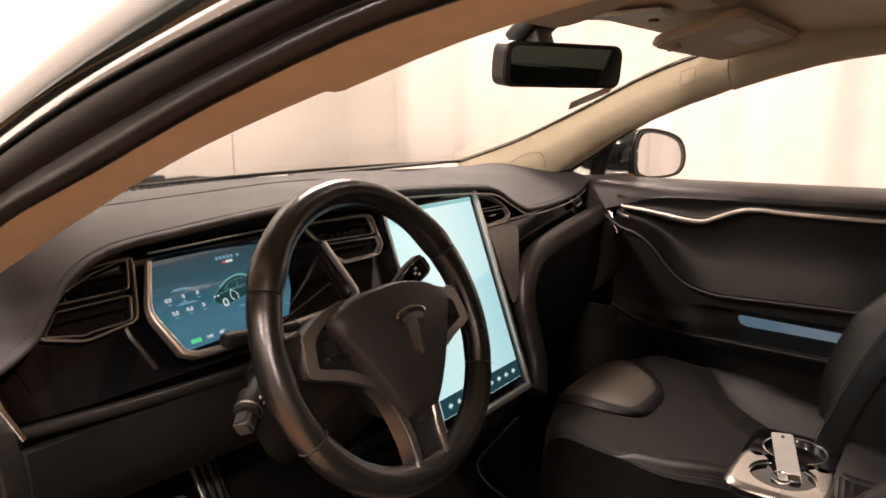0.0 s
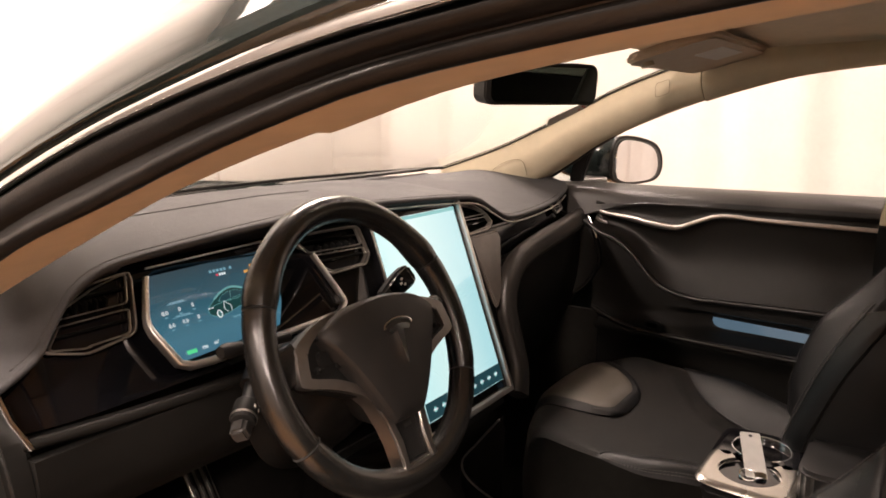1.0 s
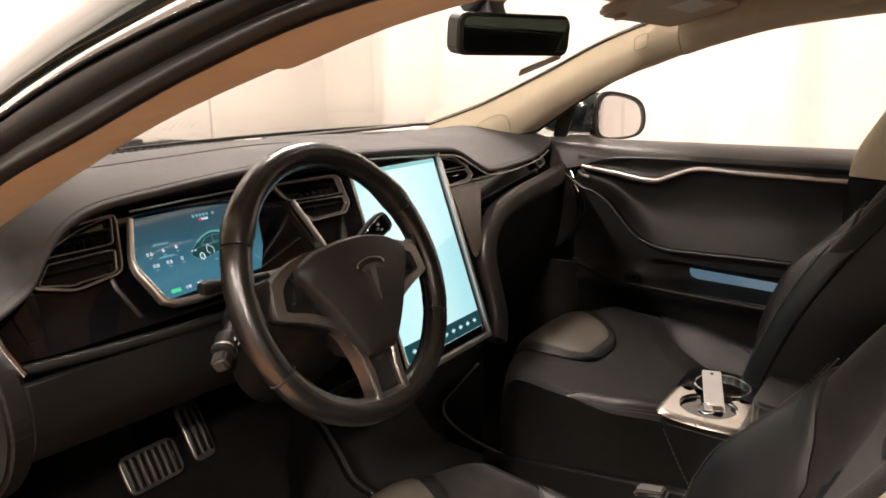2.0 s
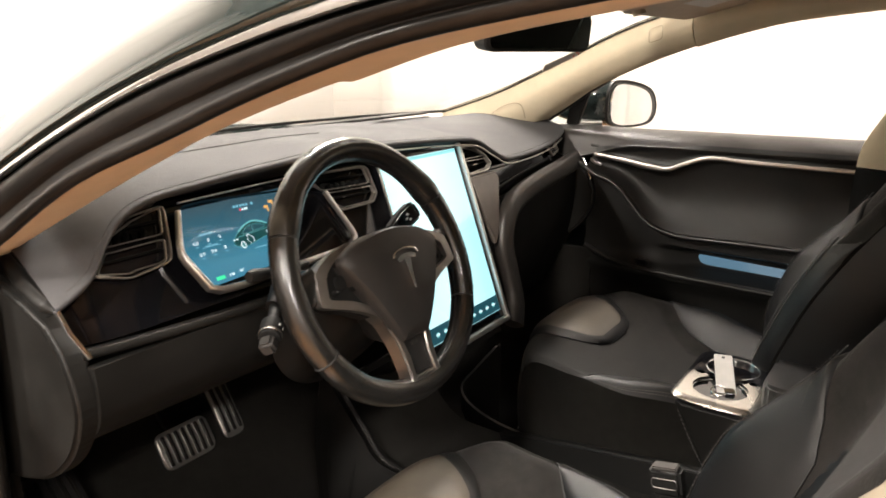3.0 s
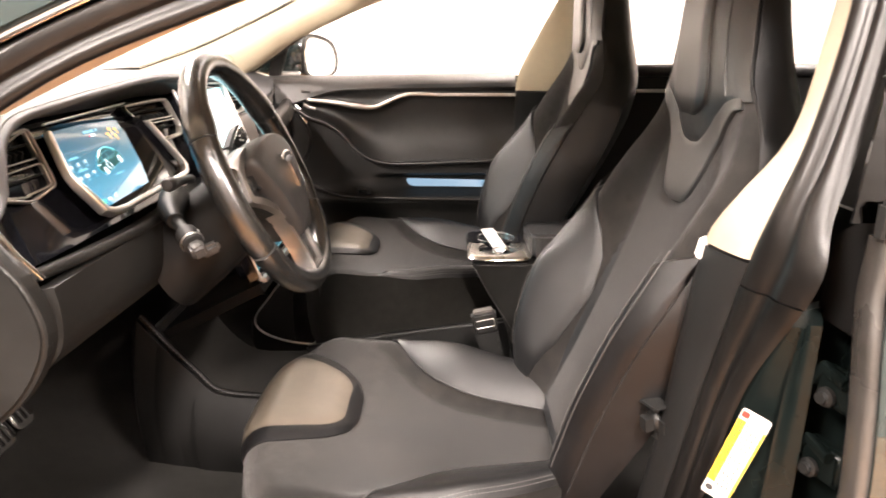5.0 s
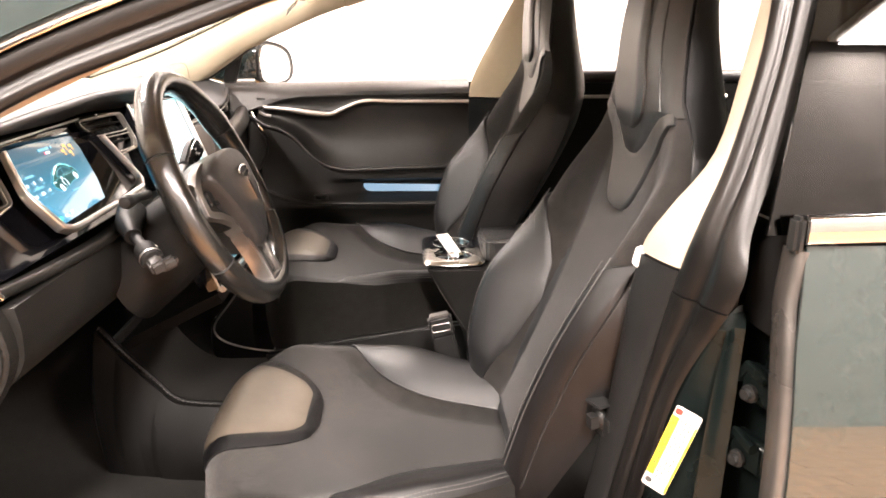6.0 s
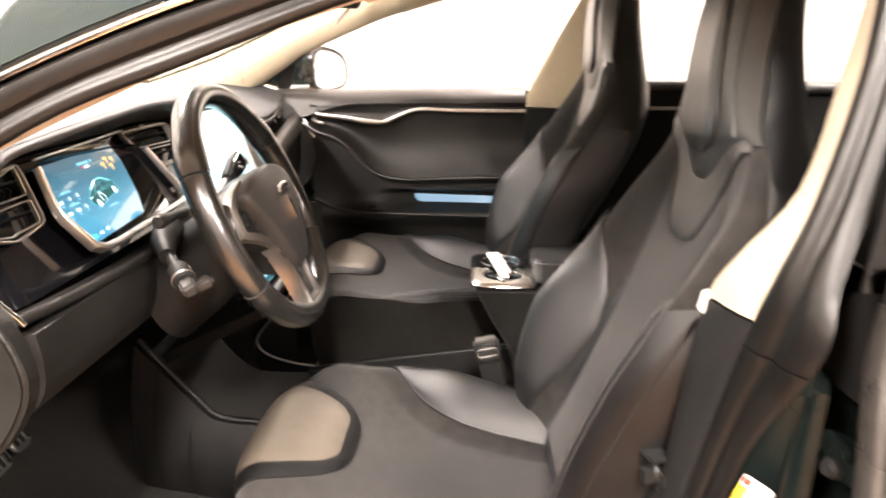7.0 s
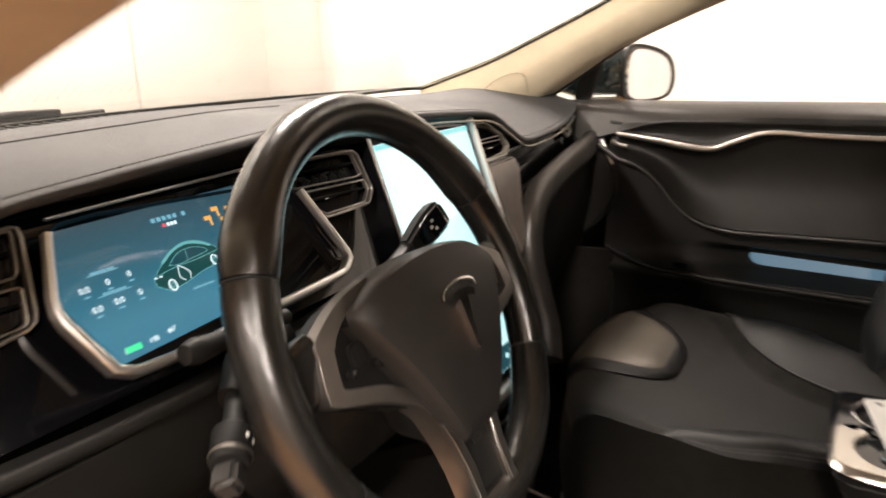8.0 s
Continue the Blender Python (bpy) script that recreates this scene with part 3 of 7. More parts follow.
def b_pillar(side):
    stations = (0.26, 0.40, 0.55, 0.69, 0.82, 0.88, 0.95, 1.05, 1.13, 1.20)
    fx, fy = table(stations, (0.545, 0.565, 0.600, 0.624, 0.650, 0.684, 0.697, 0.670, 0.663, 0.648)), table(stations, (-0.476, -0.482, -0.493, -0.500, -0.508, -0.523, -0.5656, -0.5996, -0.615, -0.625))
    rx, ry = table(stations, (0.590, 0.614, 0.650, 0.686, 0.723, 0.738, 0.735, 0.715, 0.695, 0.675)), table(stations, (-0.490, -0.497, -0.508, -0.519, -0.530, -0.540, -0.565, -0.595, -0.610, -0.62))
    px, py = table(stations, (0.645, 0.672, 0.703, 0.742, 0.800, 0.785, 0.766, 0.744, 0.729, 0.715)), table(stations, (-0.507, -0.515, -0.524, -0.535, -0.560, -0.572, -0.597, -0.624, -0.640, -0.652))

    if side > 0:
        fx, fy = table(stations, (0.70, 0.70, 0.70, 0.70, 0.71, 0.71, 0.70, 0.685, 0.672, 0.66)), table(stations, (-0.42, -0.42, -0.42, -0.42, -0.415, -0.416, -0.426, -0.475, -0.518, -0.556))
        rx, ry = table(stations, (0.76, 0.76, 0.76, 0.76, 0.765, 0.765, 0.755, 0.735, 0.715, 0.70)), table(stations, (-0.43, -0.43, -0.43, -0.43, -0.425, -0.426, -0.44, -0.49, -0.535, -0.57))
        px, py = (lambda z: rx(z) + 0.05), (lambda z: ry(z) - 0.06)

    def inner(z0, z1, name, mat, label):
        rings = []
        for z in np.linspace(z0, z1, 22):
            f, r = Vector((fx(z), fy(z), z)), Vector((rx(z), ry(z), z))
            pts = curve_through([f + Vector((-0.05, -0.06 if side < 0 else -0.13, 0)), f + Vector((-0.012, -0.012, 0)), f, f.lerp(r, 0.35) + Vector((0.007, 0.002, 0)), f.lerp(r, 0.75) + Vector((0.006, 0.002, 0)), r], 14)
            rings.append([(side * p[0], p[1], p[2]) for p in [*pts, (r.x - 0.06, r.y - 0.07, z)]])
        part(name, skin(rings), mat, body, label)

    split = 0.82 if side < 0 else 0.890
    # One beige trim on both sides; the driver's is dimmed in its colour.
    inner(split + 0.004, 1.20, "upper_pillar_trim", DIMMED_BEIGE if side < 0 else BEIGE_TRIM, "beige upper pillar trim")
    # Same black trim on both sides; the passenger's takes the darkened copy.
    inner(0.26, split, "lower_pillar_trim", PLASTIC if side < 0 else SHADED_TRIM, "black lower pillar trim")

    def post(z0, z1, name, mat, label, grow):
        rings = []
        for z in np.linspace(z0, z1, 26):
            r, p = Vector((rx(z), ry(z), z)), Vector((px(z), py(z), z))
            out = Vector((0.7, 0.7, 0)) * grow
            pts = curve_through([r + Vector((-0.01, -0.004, 0)), r + out * 0.6, r.lerp(p, 0.25) + out, r.lerp(p, 0.45) + out * 0.2, r.lerp(p, 0.6) + out * 0.9, r.lerp(p, 0.85) + out * 0.6, p], 18)
            rings.append([(side * q[0], q[1], q[2]) for q in [*pts, (p.x - 0.07, p.y - 0.03, z), (r.x - 0.05, r.y - 0.05, z)]])
        part(name, skin(rings), mat, body, label)

    post(0.27, 0.795, "pillar_band", RUBBER, "broad glossy rubber pillar seal", 0.008)
    post(0.797, 1.22, "pillar_seal", RUBBER, "black rubber covered pillar edge", 0.007)
    if side < 0:
        jamb = []
        for z in np.linspace(0.27, 0.775, 22):
            c, d = Vector((px(z) - 0.006, py(z) - 0.002, z)), Vector((float(np.interp(z, (0.27, 0.56, 0.78), (0.765, 0.770, 0.776))), -0.570, z))
            pts = curve_through([c, c.lerp(d, 0.2) + Vector((0.004, 0.004, 0)), c.lerp(d, 0.75) + Vector((0.006, 0.004, 0)), c.lerp(d, 0.80) + Vector((0.009, 0.008, 0)), c.lerp(d, 0.86) + Vector((0.007, 0.004, 0)), d, d + Vector((0.003, -0.012, 0))], 22)
            jamb.append([(-q[0], q[1], q[2]) for q in [*pts, (d.x - 0.07, d.y - 0.05, z), (c.x - 0.06, c.y - 0.05, z)]])
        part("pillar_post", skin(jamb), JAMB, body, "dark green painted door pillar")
        # Sheet added to close the gap; the recess's shade is its dark colour.
        part("jamb_back", sheet(lambda u, v: (-0.640 - 0.190 * u, -0.632 - 0.010 * math.sin(v * 9) - 0.02 * u, 0.87 - 0.60 * v), 10, 20, -0.006), JAMB, body, "dark sheet for the shaded recess behind the door pillar")


b_pillar(-1)
b_pillar(1)


# ---- the rest of the car outside ----


def nose(u, v):
    """Front end below the bonnet."""
    return (u * (0.80 - 0.02 * v), 2.30 + 0.10 * (1 - u * u) * (0.4 + 0.6 * math.sin(v * math.pi)) - 0.06 * v, 0.735 - 0.52 * v)


part("front_bumper", sheet(nose, 30, 12, 0.01, u0=-1.0), PAINT, body, "glossy dark green front bumper")


def quarter(side):
    def fn(u, v):
        y = -1.46 - 1.05 * u
        top = 0.93 - 0.03 * u
        return (side * (0.865 + 0.075 * math.sin(min(1, v * 2.2) * math.pi / 2) - 0.07 * u * u), y, top + (0.30 - top) * v)

    part("rear_quarter", sheet(fn, 24, 16, 0.006), PAINT, body, "glossy dark green rear quarter panel")


quarter(-1)
quarter(1)
part("boot_lid", sheet(lambda u, v: (u * (0.87 - 0.06 * v), -1.44 - 1.08 * v, 0.955 - 0.02 * v - 0.04 * abs(u) ** 3), 24, 14, -0.008, u0=-1.0), PAINT, body, "glossy dark green boot lid")
part("rear_bumper", sheet(lambda u, v: (u * 0.80, -2.50 - 0.10 * (1 - u * u) * math.sin(0.3 + v * 2.4), 0.90 - 0.62 * v), 24, 12, -0.01, u0=-1.0), PAINT, body, "glossy dark green rear bumper")


def road_wheel(x, y):
    side = 1 if x > 0 else -1
    m = pose(x, y, 0.345, 0, 90 * side, 0)
    tyre = part("wheel", lathe([(0.22, -0.11), (0.31, -0.115), (0.338, -0.09), (0.345, -0.05), (0.345, 0.05), (0.338, 0.09), (0.31, 0.115), (0.235, 0.112), (0.22, 0.06)], m, 40), RUBBER, body, "black road tyre on a silver rim")
    part("rim", lathe([(0.222, 0.02), (0.236, 0.10), (0.226, 0.108), (0.205, 0.09), (0.08, 0.075), (0.06, 0.085), (0.001, 0.085)], m, 32), SATIN, tyre, "silver rim")


for wx in (-0.815, 0.815):
    for wy in (1.44, -1.58):
        road_wheel(wx, wy)

# ---- dashboard ----
dash = thing("dashboard", (0, 0.4, 0.5), "black leather-topped dashboard with gloss black fascia and silver trim", "dashboard")
EDGE_X = (-0.745, -0.722, -0.67, -0.645, -0.61, -0.56, -0.47, -0.35, -0.20, 0.0, 0.15, 0.21, 0.26, 0.32, 0.38, 0.50, 0.62, 0.72, 0.75)
EDGE_Y = table(EDGE_X, (0.275, 0.255, 0.262, 0.272, 0.288, 0.296, 0.292, 0.285, 0.278, 0.272, 0.268, 0.265, 0.262, 0.262, 0.265, 0.275, 0.29, 0.31, 0.33))
EDGE_Z = table(EDGE_X, (0.850, 0.855, 0.880, 0.908, 0.936, 0.954, 0.964, 0.974, 0.982, 0.974, 0.964, 0.954, 0.930, 0.905, 0.899, 0.900, 0.907, 0.925, 0.935))


def pad(u, v):
    """From the windscreen down over the rolled front edge."""
    x = -0.720 + 1.470 * u
    ex = Vector((x, EDGE_Y(x), EDGE_Z(x)))
    wx = x * 0.93
    w = Vector((wx, 0.70 + 0.075 * (1 - (x / 0.75) ** 2), 0.953 - 0.03 * abs(x / 0.75) ** 6))
    if v < 0.86:
        f = v / 0.86
        p = w.lerp(ex, f)
        side = abs(x / 0.75) ** 4
        p.z += 0.020 * math.sin(f * math.pi) * (1 - 0.3 * side) + 0.030 * math.sin(f * math.pi) * side
        return p
    a = (v - 0.86) / 0.14 * math.pi * 0.95
    return ex + Vector((0, -0.005 * math.sin(a), -0.005 * (1 - math.cos(a))))


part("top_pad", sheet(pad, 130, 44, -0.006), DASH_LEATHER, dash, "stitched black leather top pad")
stitches([pad((x + 0.720) / 1.470, 0.848) + Vector((0, 0, 0.0004)) for x in np.linspace(-0.70, 0.72, 90)], (0, 0, 1), STITCH, dash)
for off in (0.60,):
    part("seam", sweep([pad((x + 0.720) / 1.470, 0.52 + 0.1 * math.sin((x + 0.7) * 2)) + Vector((0, 0, 0.0004)) for x in np.linspace(-0.70, -0.12, 40)], circle(0.0010, 6)), PIPING, dash, "pad seam")
END_ROLL = curve_through([(-0.716, 0.262, 0.848), (-0.719, 0.285, 0.856), (-0.718, 0.320, 0.868), (-0.714, 0.352, 0.877), (-0.706, 0.400, 0.884), (-0.690, 0.47, 0.890)], 40)
part("pad_end", sweep(END_ROLL, circle(0.0105, 14), (1, 0, 0), sizes=[min(1.0, 0.35 + k / 6) for k in range(40)]), SOFT_TRIM, dash, "rolled dark pad end")
part("pad_end_cover", sheet(lambda u, v: (-0.726 - 0.004 * v, END_ROLL[int(u * 39)][1], END_ROLL[int(u * 39)][2] - 0.004 - 0.030 * v), 40, 4, 0.006), SOFT_TRIM, dash, "dark cover under the pad end")
bm = block(0.5, 0.034, 0.006, pose(-0.36, 0.668, 0.9665, 1, 0, 2), 0.002)
part("defroster", bm, PLASTIC, dash, "black slotted windscreen defroster")
for k in range(30):
    part("slat", block(0.004, 0.03, 0.005, pose(-0.60 + 0.0165 * k, 0.668 + 0.0006 * k, 0.9700, 1, 0, 2), 0.001, 1), PLASTIC, dash)
part("defroster", block(0.5, 0.034, 0.006, pose(0.30, 0.676, 0.9665, 1, 0, -2), 0.002), PLASTIC, dash, "black slotted windscreen defroster")
part("sensor", lathe([(0.0, 0), (0.02, 0), (0.018, 0.006), (0.0, 0.009)], pose(-0.05, 0.64, 0.968), 16), PLASTIC, dash, "small black light sensor")


def fascia_y(x, z):
    """The front face behind screens and vents."""
    k = 1 / (1 + math.exp(-(x + 0.16) / 0.02))
    slope = 0.55 * (1 - k) + 0.35 * k
    base = 0.246 * (1 - k) + 0.272 * k
    z0 = 0.83 * (1 - k) + 0.90 * k
    turn = 0.02 * max(0.0, (abs(x) - 0.62) / 0.1) ** 2
    return base + slope * (z - z0) + turn


def fascia(u, v):
    x = -0.725 + (0.16 + 0.725) * u
    top = EDGE_Z(x) - 0.016
    low = 0.797 if x < -0.16 else 0.60
    k = 1 / (1 + math.exp(-(x + 0.15) / 0.012))
    low = 0.797 * (1 - k) + 0.585 * k
    z = top + (low - top) * v
    return (x, fascia_y(x, z) + 0.016, z)


part("fascia", sheet(fascia, 100, 30, -0.012), PIANO, dash, "gloss black fascia")


def hood(u, v):
    """The leather underside that runs from the pad's edge down to the instruments; its shade is in the colour."""
    x = -0.66 + 0.80 * u
    top, low = EDGE_Z(x) - 0.008, max(0.944, EDGE_Z(x) - 0.034) if x > -0.54 else EDGE_Z(x) - 0.020
    z = top + (low - top) * v
    y = EDGE_Y(x) + 0.002
    return (x, y + (fascia_y(x, low) + 0.006 - y) * v ** 1.4, z)


part("edge_line", sweep([(x, EDGE_Y(x) - 0.004, EDGE_Z(x) - 0.0155) for x in np.linspace(-0.10, 0.70, 70)], rounded(0.0030, 0.0045, 0.0012, 2), (0, -1, 0.2)), VENT_SILVER, dash, "thin silver line under the pad edge")
# Pad leather in a much darker trim: the overhang's shade as colour.
part("hood", sheet(hood, 80, 12, -0.006), SOFT_TRIM, dash, "leather hood over the instruments with its shade put into the colour")


def fascia_right(u, v):
    x = 0.125 + (0.72 - 0.125) * u
    top = EDGE_Z(x) - 0.014
    low = ledge_z(x) - 0.004
    z = top + (low - top) * v
    return (x, fascia_y(x, z) + 0.022 + 0.03 * max(0, (x - 0.3) / 0.4), z)


ledge_z = table((0.12, 0.16, 0.20, 0.24, 0.30, 0.40, 0.50, 0.60, 0.73), (0.60, 0.66, 0.74, 0.79, 0.818, 0.832, 0.842, 0.85, 0.86))
part("fascia", sheet(fascia_right, 60, 16, -0.01), PIANO, dash, "gloss black passenger fascia")

# padded ledge that sweeps down beside the screen
ledge = curve_through([(0.73, 0.27, 0.845), (0.60, 0.250, 0.838), (0.45, 0.238, 0.826), (0.32, 0.226, 0.808), (0.258, 0.215, 0.775), (0.232, 0.205, 0.72), (0.232, 0.19, 0.66), (0.222, 0.168, 0.60), (0.19, 0.15, 0.555)], 70)
part("ledge", sweep(ledge, rounded(0.05, 0.034, 0.014, 4), (0, -1, 0.25)), DOOR_PAD, dash, "padded leather ledge")
part("trim_line", sweep([p + np.array((-0.008, -0.010, 0.016)) for p in ledge[4:58]], circle(0.0016, 6)), PIPING, dash, "stitched ledge edge")


def glove_box(u, v):
    s = 5 + int(0)
    k = u * (len(ledge) - 6)
    a = Vector(ledge[int(k)])
    p = Vector((max(a.x + 0.01, 0.19 + 0.53 * (1 - u) ** 0.8), a.y + 0.03, a.z - 0.01))
    low = Vector((p.x, 0.30, 0.46))
    q = p.lerp(low, v)
    q.y += -0.03 * math.sin(v * math.pi)
    return q


part("glove_box", sheet(lambda u, v: (0.20 + 0.53 * u, 0.262 - 0.015 * math.sin(v * math.pi) + 0.10 * v * v, (ledge_z(0.24 + 0.48 * u) - 0.02) * (1 - v) + 0.45 * v), 30, 16, -0.02), SOFT_TRIM, dash, "dark lower passenger panel")

# driver side lower panel with its padded lip
lip = curve_through([(-0.712, 0.225, 0.792), (-0.62, 0.212, 0.789), (-0.50, 0.205, 0.786), (-0.40, 0.205, 0.785), (-0.30, 0.205, 0.79), (-0.16, 0.21, 0.795)], 40)
part("lip", sweep(lip + np.array((0, 0.012, 0.003)), rounded(0.050, 0.013, 0.006, 4), (0, 0.35, 1)), SOFT_TRIM, dash, "padded leather lip")


KNEE = curve_through([(0.197, 0.790), (0.194, 0.755), (0.200, 0.72), (0.226, 0.69), (0.285, 0.658), (0.36, 0.635), (0.46, 0.62)], 30)


def knee(u, v):
    x = -0.713 + 0.58 * u
    y, z = KNEE[int(round(v * 29))]
    return (x, y, z - 0.03 * u * v)


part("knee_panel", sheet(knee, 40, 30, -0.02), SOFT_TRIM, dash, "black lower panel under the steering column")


def end_cap(side):
    outline = curve_through([(0.248, 0.838), (0.215, 0.800), (0.200, 0.745), (0.215, 0.700), (0.25, 0.655), (0.31, 0.612), (0.40, 0.578)], 26)
    pts = [tuple(p) for p in outline] + [(0.56, 0.56), (0.57, 0.86), (0.45, 0.872), (0.36, 0.870), (0.30, 0.856)]
    m = Matrix(((0, 0, side, side * 0.738), (1, 0, 0, 0), (0, 1, 0, 0), (0, 0, 0, 1)))
    part("end_cap", slab(pts, 0.03, m, 0.008, 3), SOFT_TRIM, dash, "black padded end panel")
    part("chrome_accent", sweep([(side * 0.722, 0.244, 0.852), (side * 0.718, 0.230, 0.826), (side * 0.708, 0.212, 0.797)], rounded(0.006, 0.011, 0.002, 2), (0, -1, 0)), CHROME, dash, "polished chrome accent")


end_cap(-1)
end_cap(1)


def vent(outline_points, face, bars, label):
    """An air vent: silver ring, dark well and cross slats. face(x, z) gives the depth."""
    v = None
    ring = [Vector((x, face(x, z) - 0.004, z)) for x, z in outline_points]
    n = len(ring)
    path = []
    for i in range(n):
        a, b, c = ring[i - 1], ring[i], ring[(i + 1) % n]
        k0, k1 = b.lerp(a, 0.14), b.lerp(c, 0.14)
        path += [k0, b.lerp(k0.lerp(k1, 0.5), 0.5), k1]
    frame_ob = part("vent_frame", sweep(path, rounded(0.0032, 0.008, 0.0014, 2), (0, -1, 0.3), closed=True), VENT_SILVER, dash, label)
    inset = [(p.x, p.z) for p in path]
    m = Matrix(((1, 0, 0, 0), (0, 0, -1, 0), (0, 1, 0, 0), (0, 0, 0, 1)))
    cx = sum(p[0] for p in inset) / len(inset)
    cz = sum(p[1] for p in inset) / len(inset)
    bm = bmesh.new()
    skin([[(cx + (x - cx) * k, face(x, z) + d, cz + (z - cz) * k) for x, z in inset] for k, d in ((1.0, 0.0), (0.96, 0.012), (0.9, 0.02))], True, "end", bm)
    # Well, slats and vanes are coloured near black for the shade inside.
    part("well", bm, SHADE_BLACK, frame_ob, "vent well with its shade put into the colour")
    zs = [p.z for p in ring]
    tall = max(zs) - min(zs)

    def span(z):
        xs = []
        for i in range(len(path)):
            a, b = path[i - 1], path[i]
            if (a.z - z) * (b.z - z) < 0:
                xs.append(a.x + (b.x - a.x) * (z - a.z) / (b.z - a.z))
        return (min(xs) + 0.003, max(xs) - 0.003) if len(xs) >= 2 else None

    def bar(z, w, h, d, mat, name):
        ends = span(z)
        if ends:
            l, r = ends
            line = [(l + (r - l) * q / 6, face(l + (r - l) * q / 6, z) + d, z) for q in range(7)]
            part(name, sweep(line, rounded(w, h, min(w, h) * 0.35, 2), (0, 0.4, 1)), mat, frame_ob)

    mid = min(zs) + tall * 0.50

    def opening(keep, label_text):
        """A thin silver ring round the part of the vent above or below its middle."""
        pts = [(p.x, p.z) for p in ring]
        cut = []
        for (x0, z0), (x1, z1) in zip(pts, pts[1:] + pts[:1]):
            if keep(z0):
                cut.append((x0, z0))
            if keep(z0) != keep(z1):
                f = (edge_at - z0) / (z1 - z0)
                cut.append((x0 + (x1 - x0) * f, edge_at))
        mx, mz = sum(p[0] for p in cut) / len(cut), sum(p[1] for p in cut) / len(cut)
        line = []
        for i in range(len(cut)):
            a, b, c = (Vector(cut[(i + k) % len(cut)]) for k in (-1, 0, 1))
            for q in (b.lerp(a, 0.12), b.lerp(b.lerp(a, 0.12).lerp(b.lerp(c, 0.12), 0.5), 0.5), b.lerp(c, 0.12)):
                d = Vector((mx, mz)) - q
                q = q + d.normalized() * 0.0065
                line.append((q.x, face(q.x, q.y) - 0.003, q.y))
        part("opening_ring", sweep(line, rounded(0.0020, 0.006, 0.0008, 1), (0, -1, 0.3), closed=True), VENT_SILVER, frame_ob, label_text)

    edge_at = mid + 0.0005
    opening(lambda z: z >= edge_at, "upper silver vent ring")
    edge_at = mid - 0.0005
    opening(lambda z: z <= edge_at, "lower silver vent ring")
    for f in (0.27, 0.73):
        bar(min(zs) + tall * f, 0.016, 0.003, 0.008, SHADE_BLACK, "slat")
    for k in range(5):
        x = cx + (k - 2) * (max(p[0] for p in inset) - min(p[0] for p in inset)) * 0.10
        part("vane", block(0.0025, 0.010, tall * 0.5, pose(x, face(x, cz) + 0.012, cz, 20, 0, 0), 0.0008, 1), SHADE_BLACK, frame_ob)
    part("slider", block(0.022, 0.006, 0.0035, pose(cx, face(cx, cz) + 0.001, min(zs) + tall * 0.27, 20, 0, 0), 0.0012), CHROME, frame_ob, "small vent slider")


F = lambda x, z: fascia_y(x, z) + 0.008
vent([(-0.660, 0.872), (-0.632, 0.908), (-0.590, 0.930), (-0.533, 0.936), (-0.552, 0.868), (-0.615, 0.860)], F, 5, "silver-rimmed air vent")
vent([(-0.268, 0.938), (-0.132, 0.940), (-0.124, 0.892), (-0.140, 0.877), (-0.214, 0.874), (-0.234, 0.888)], F, 5, "silver-rimmed air vent")
vent([(0.152, 0.943), (0.206, 0.938), (0.246, 0.916), (0.262, 0.896), (0.242, 0.884), (0.164, 0.882)], lambda x, z: F(x, z) - 0.010, 5, "silver-rimmed air vent")
vent([(0.615, 0.893), (0.672, 0.898), (0.690, 0.872), (0.632, 0.864)], lambda x, z: F(x, z) + 0.03, 3, "small silver-rimmed side vent")


# ---- instrument cluster ----
def on_cluster(x, z, out=0.0):
    """A point on the tilted instrument face."""
    return Vector((x, 0.238 + 0.58 * (z - 0.827) - out * 0.865, z + out * 0.5))


cluster = thing("instrument_cluster", (-0.385, 0.25, 0.87), "lit blue instrument display in a silver six-sided bezel", "instrument display")
BEZEL = [(-0.521, 0.934), (-0.548, 0.872), (-0.522, 0.815), (-0.248, 0.820), (-0.226, 0.834), (-0.256, 0.922)]
ring = []
for i in range(len(BEZEL)):
    a, b, c = (Vector(BEZEL[(i + k) % len(BEZEL)]) for k in (-1, 0, 1))
    for q in (b.lerp(a, 0.16), b.lerp(b.lerp(a, 0.16).lerp(b.lerp(c, 0.16), 0.5), 0.55), b.lerp(c, 0.16)):
        ring.append(on_cluster(q.x, q.y, 0.010))
part("bezel", sweep(ring[2:-2], rounded(0.0085, 0.016, 0.003, 3), (0, -0.865, 0.5), sizes=[0.62 + 0.5 * math.exp(-((k - 6) / 4) ** 2) for k in range(len(ring) - 4)]), SATIN, cluster, "satin silver bezel")
part("bezel_line", sweep([on_cluster(-0.521 + 0.235 * k / 8, 0.934 + 0.006 * k / 8, 0.010) for k in range(9)], rounded(0.0026, 0.004, 0.001, 1), (0, -0.865, 0.5)), SATIN, cluster, "thin silver line over the display")
cx, cz = -0.385, 0.878
bm = bmesh.new()
skin([[on_cluster(cx + (p.x - cx) * k, cz + (p.z - 0.005 - cz) * k, d) for p in ring] for k, d in ((1.0, 0.006), (0.97, -0.004), (0.95, -0.006))], True, "end", bm)
part("surround", bm, PIANO, cluster, "gloss black surround")


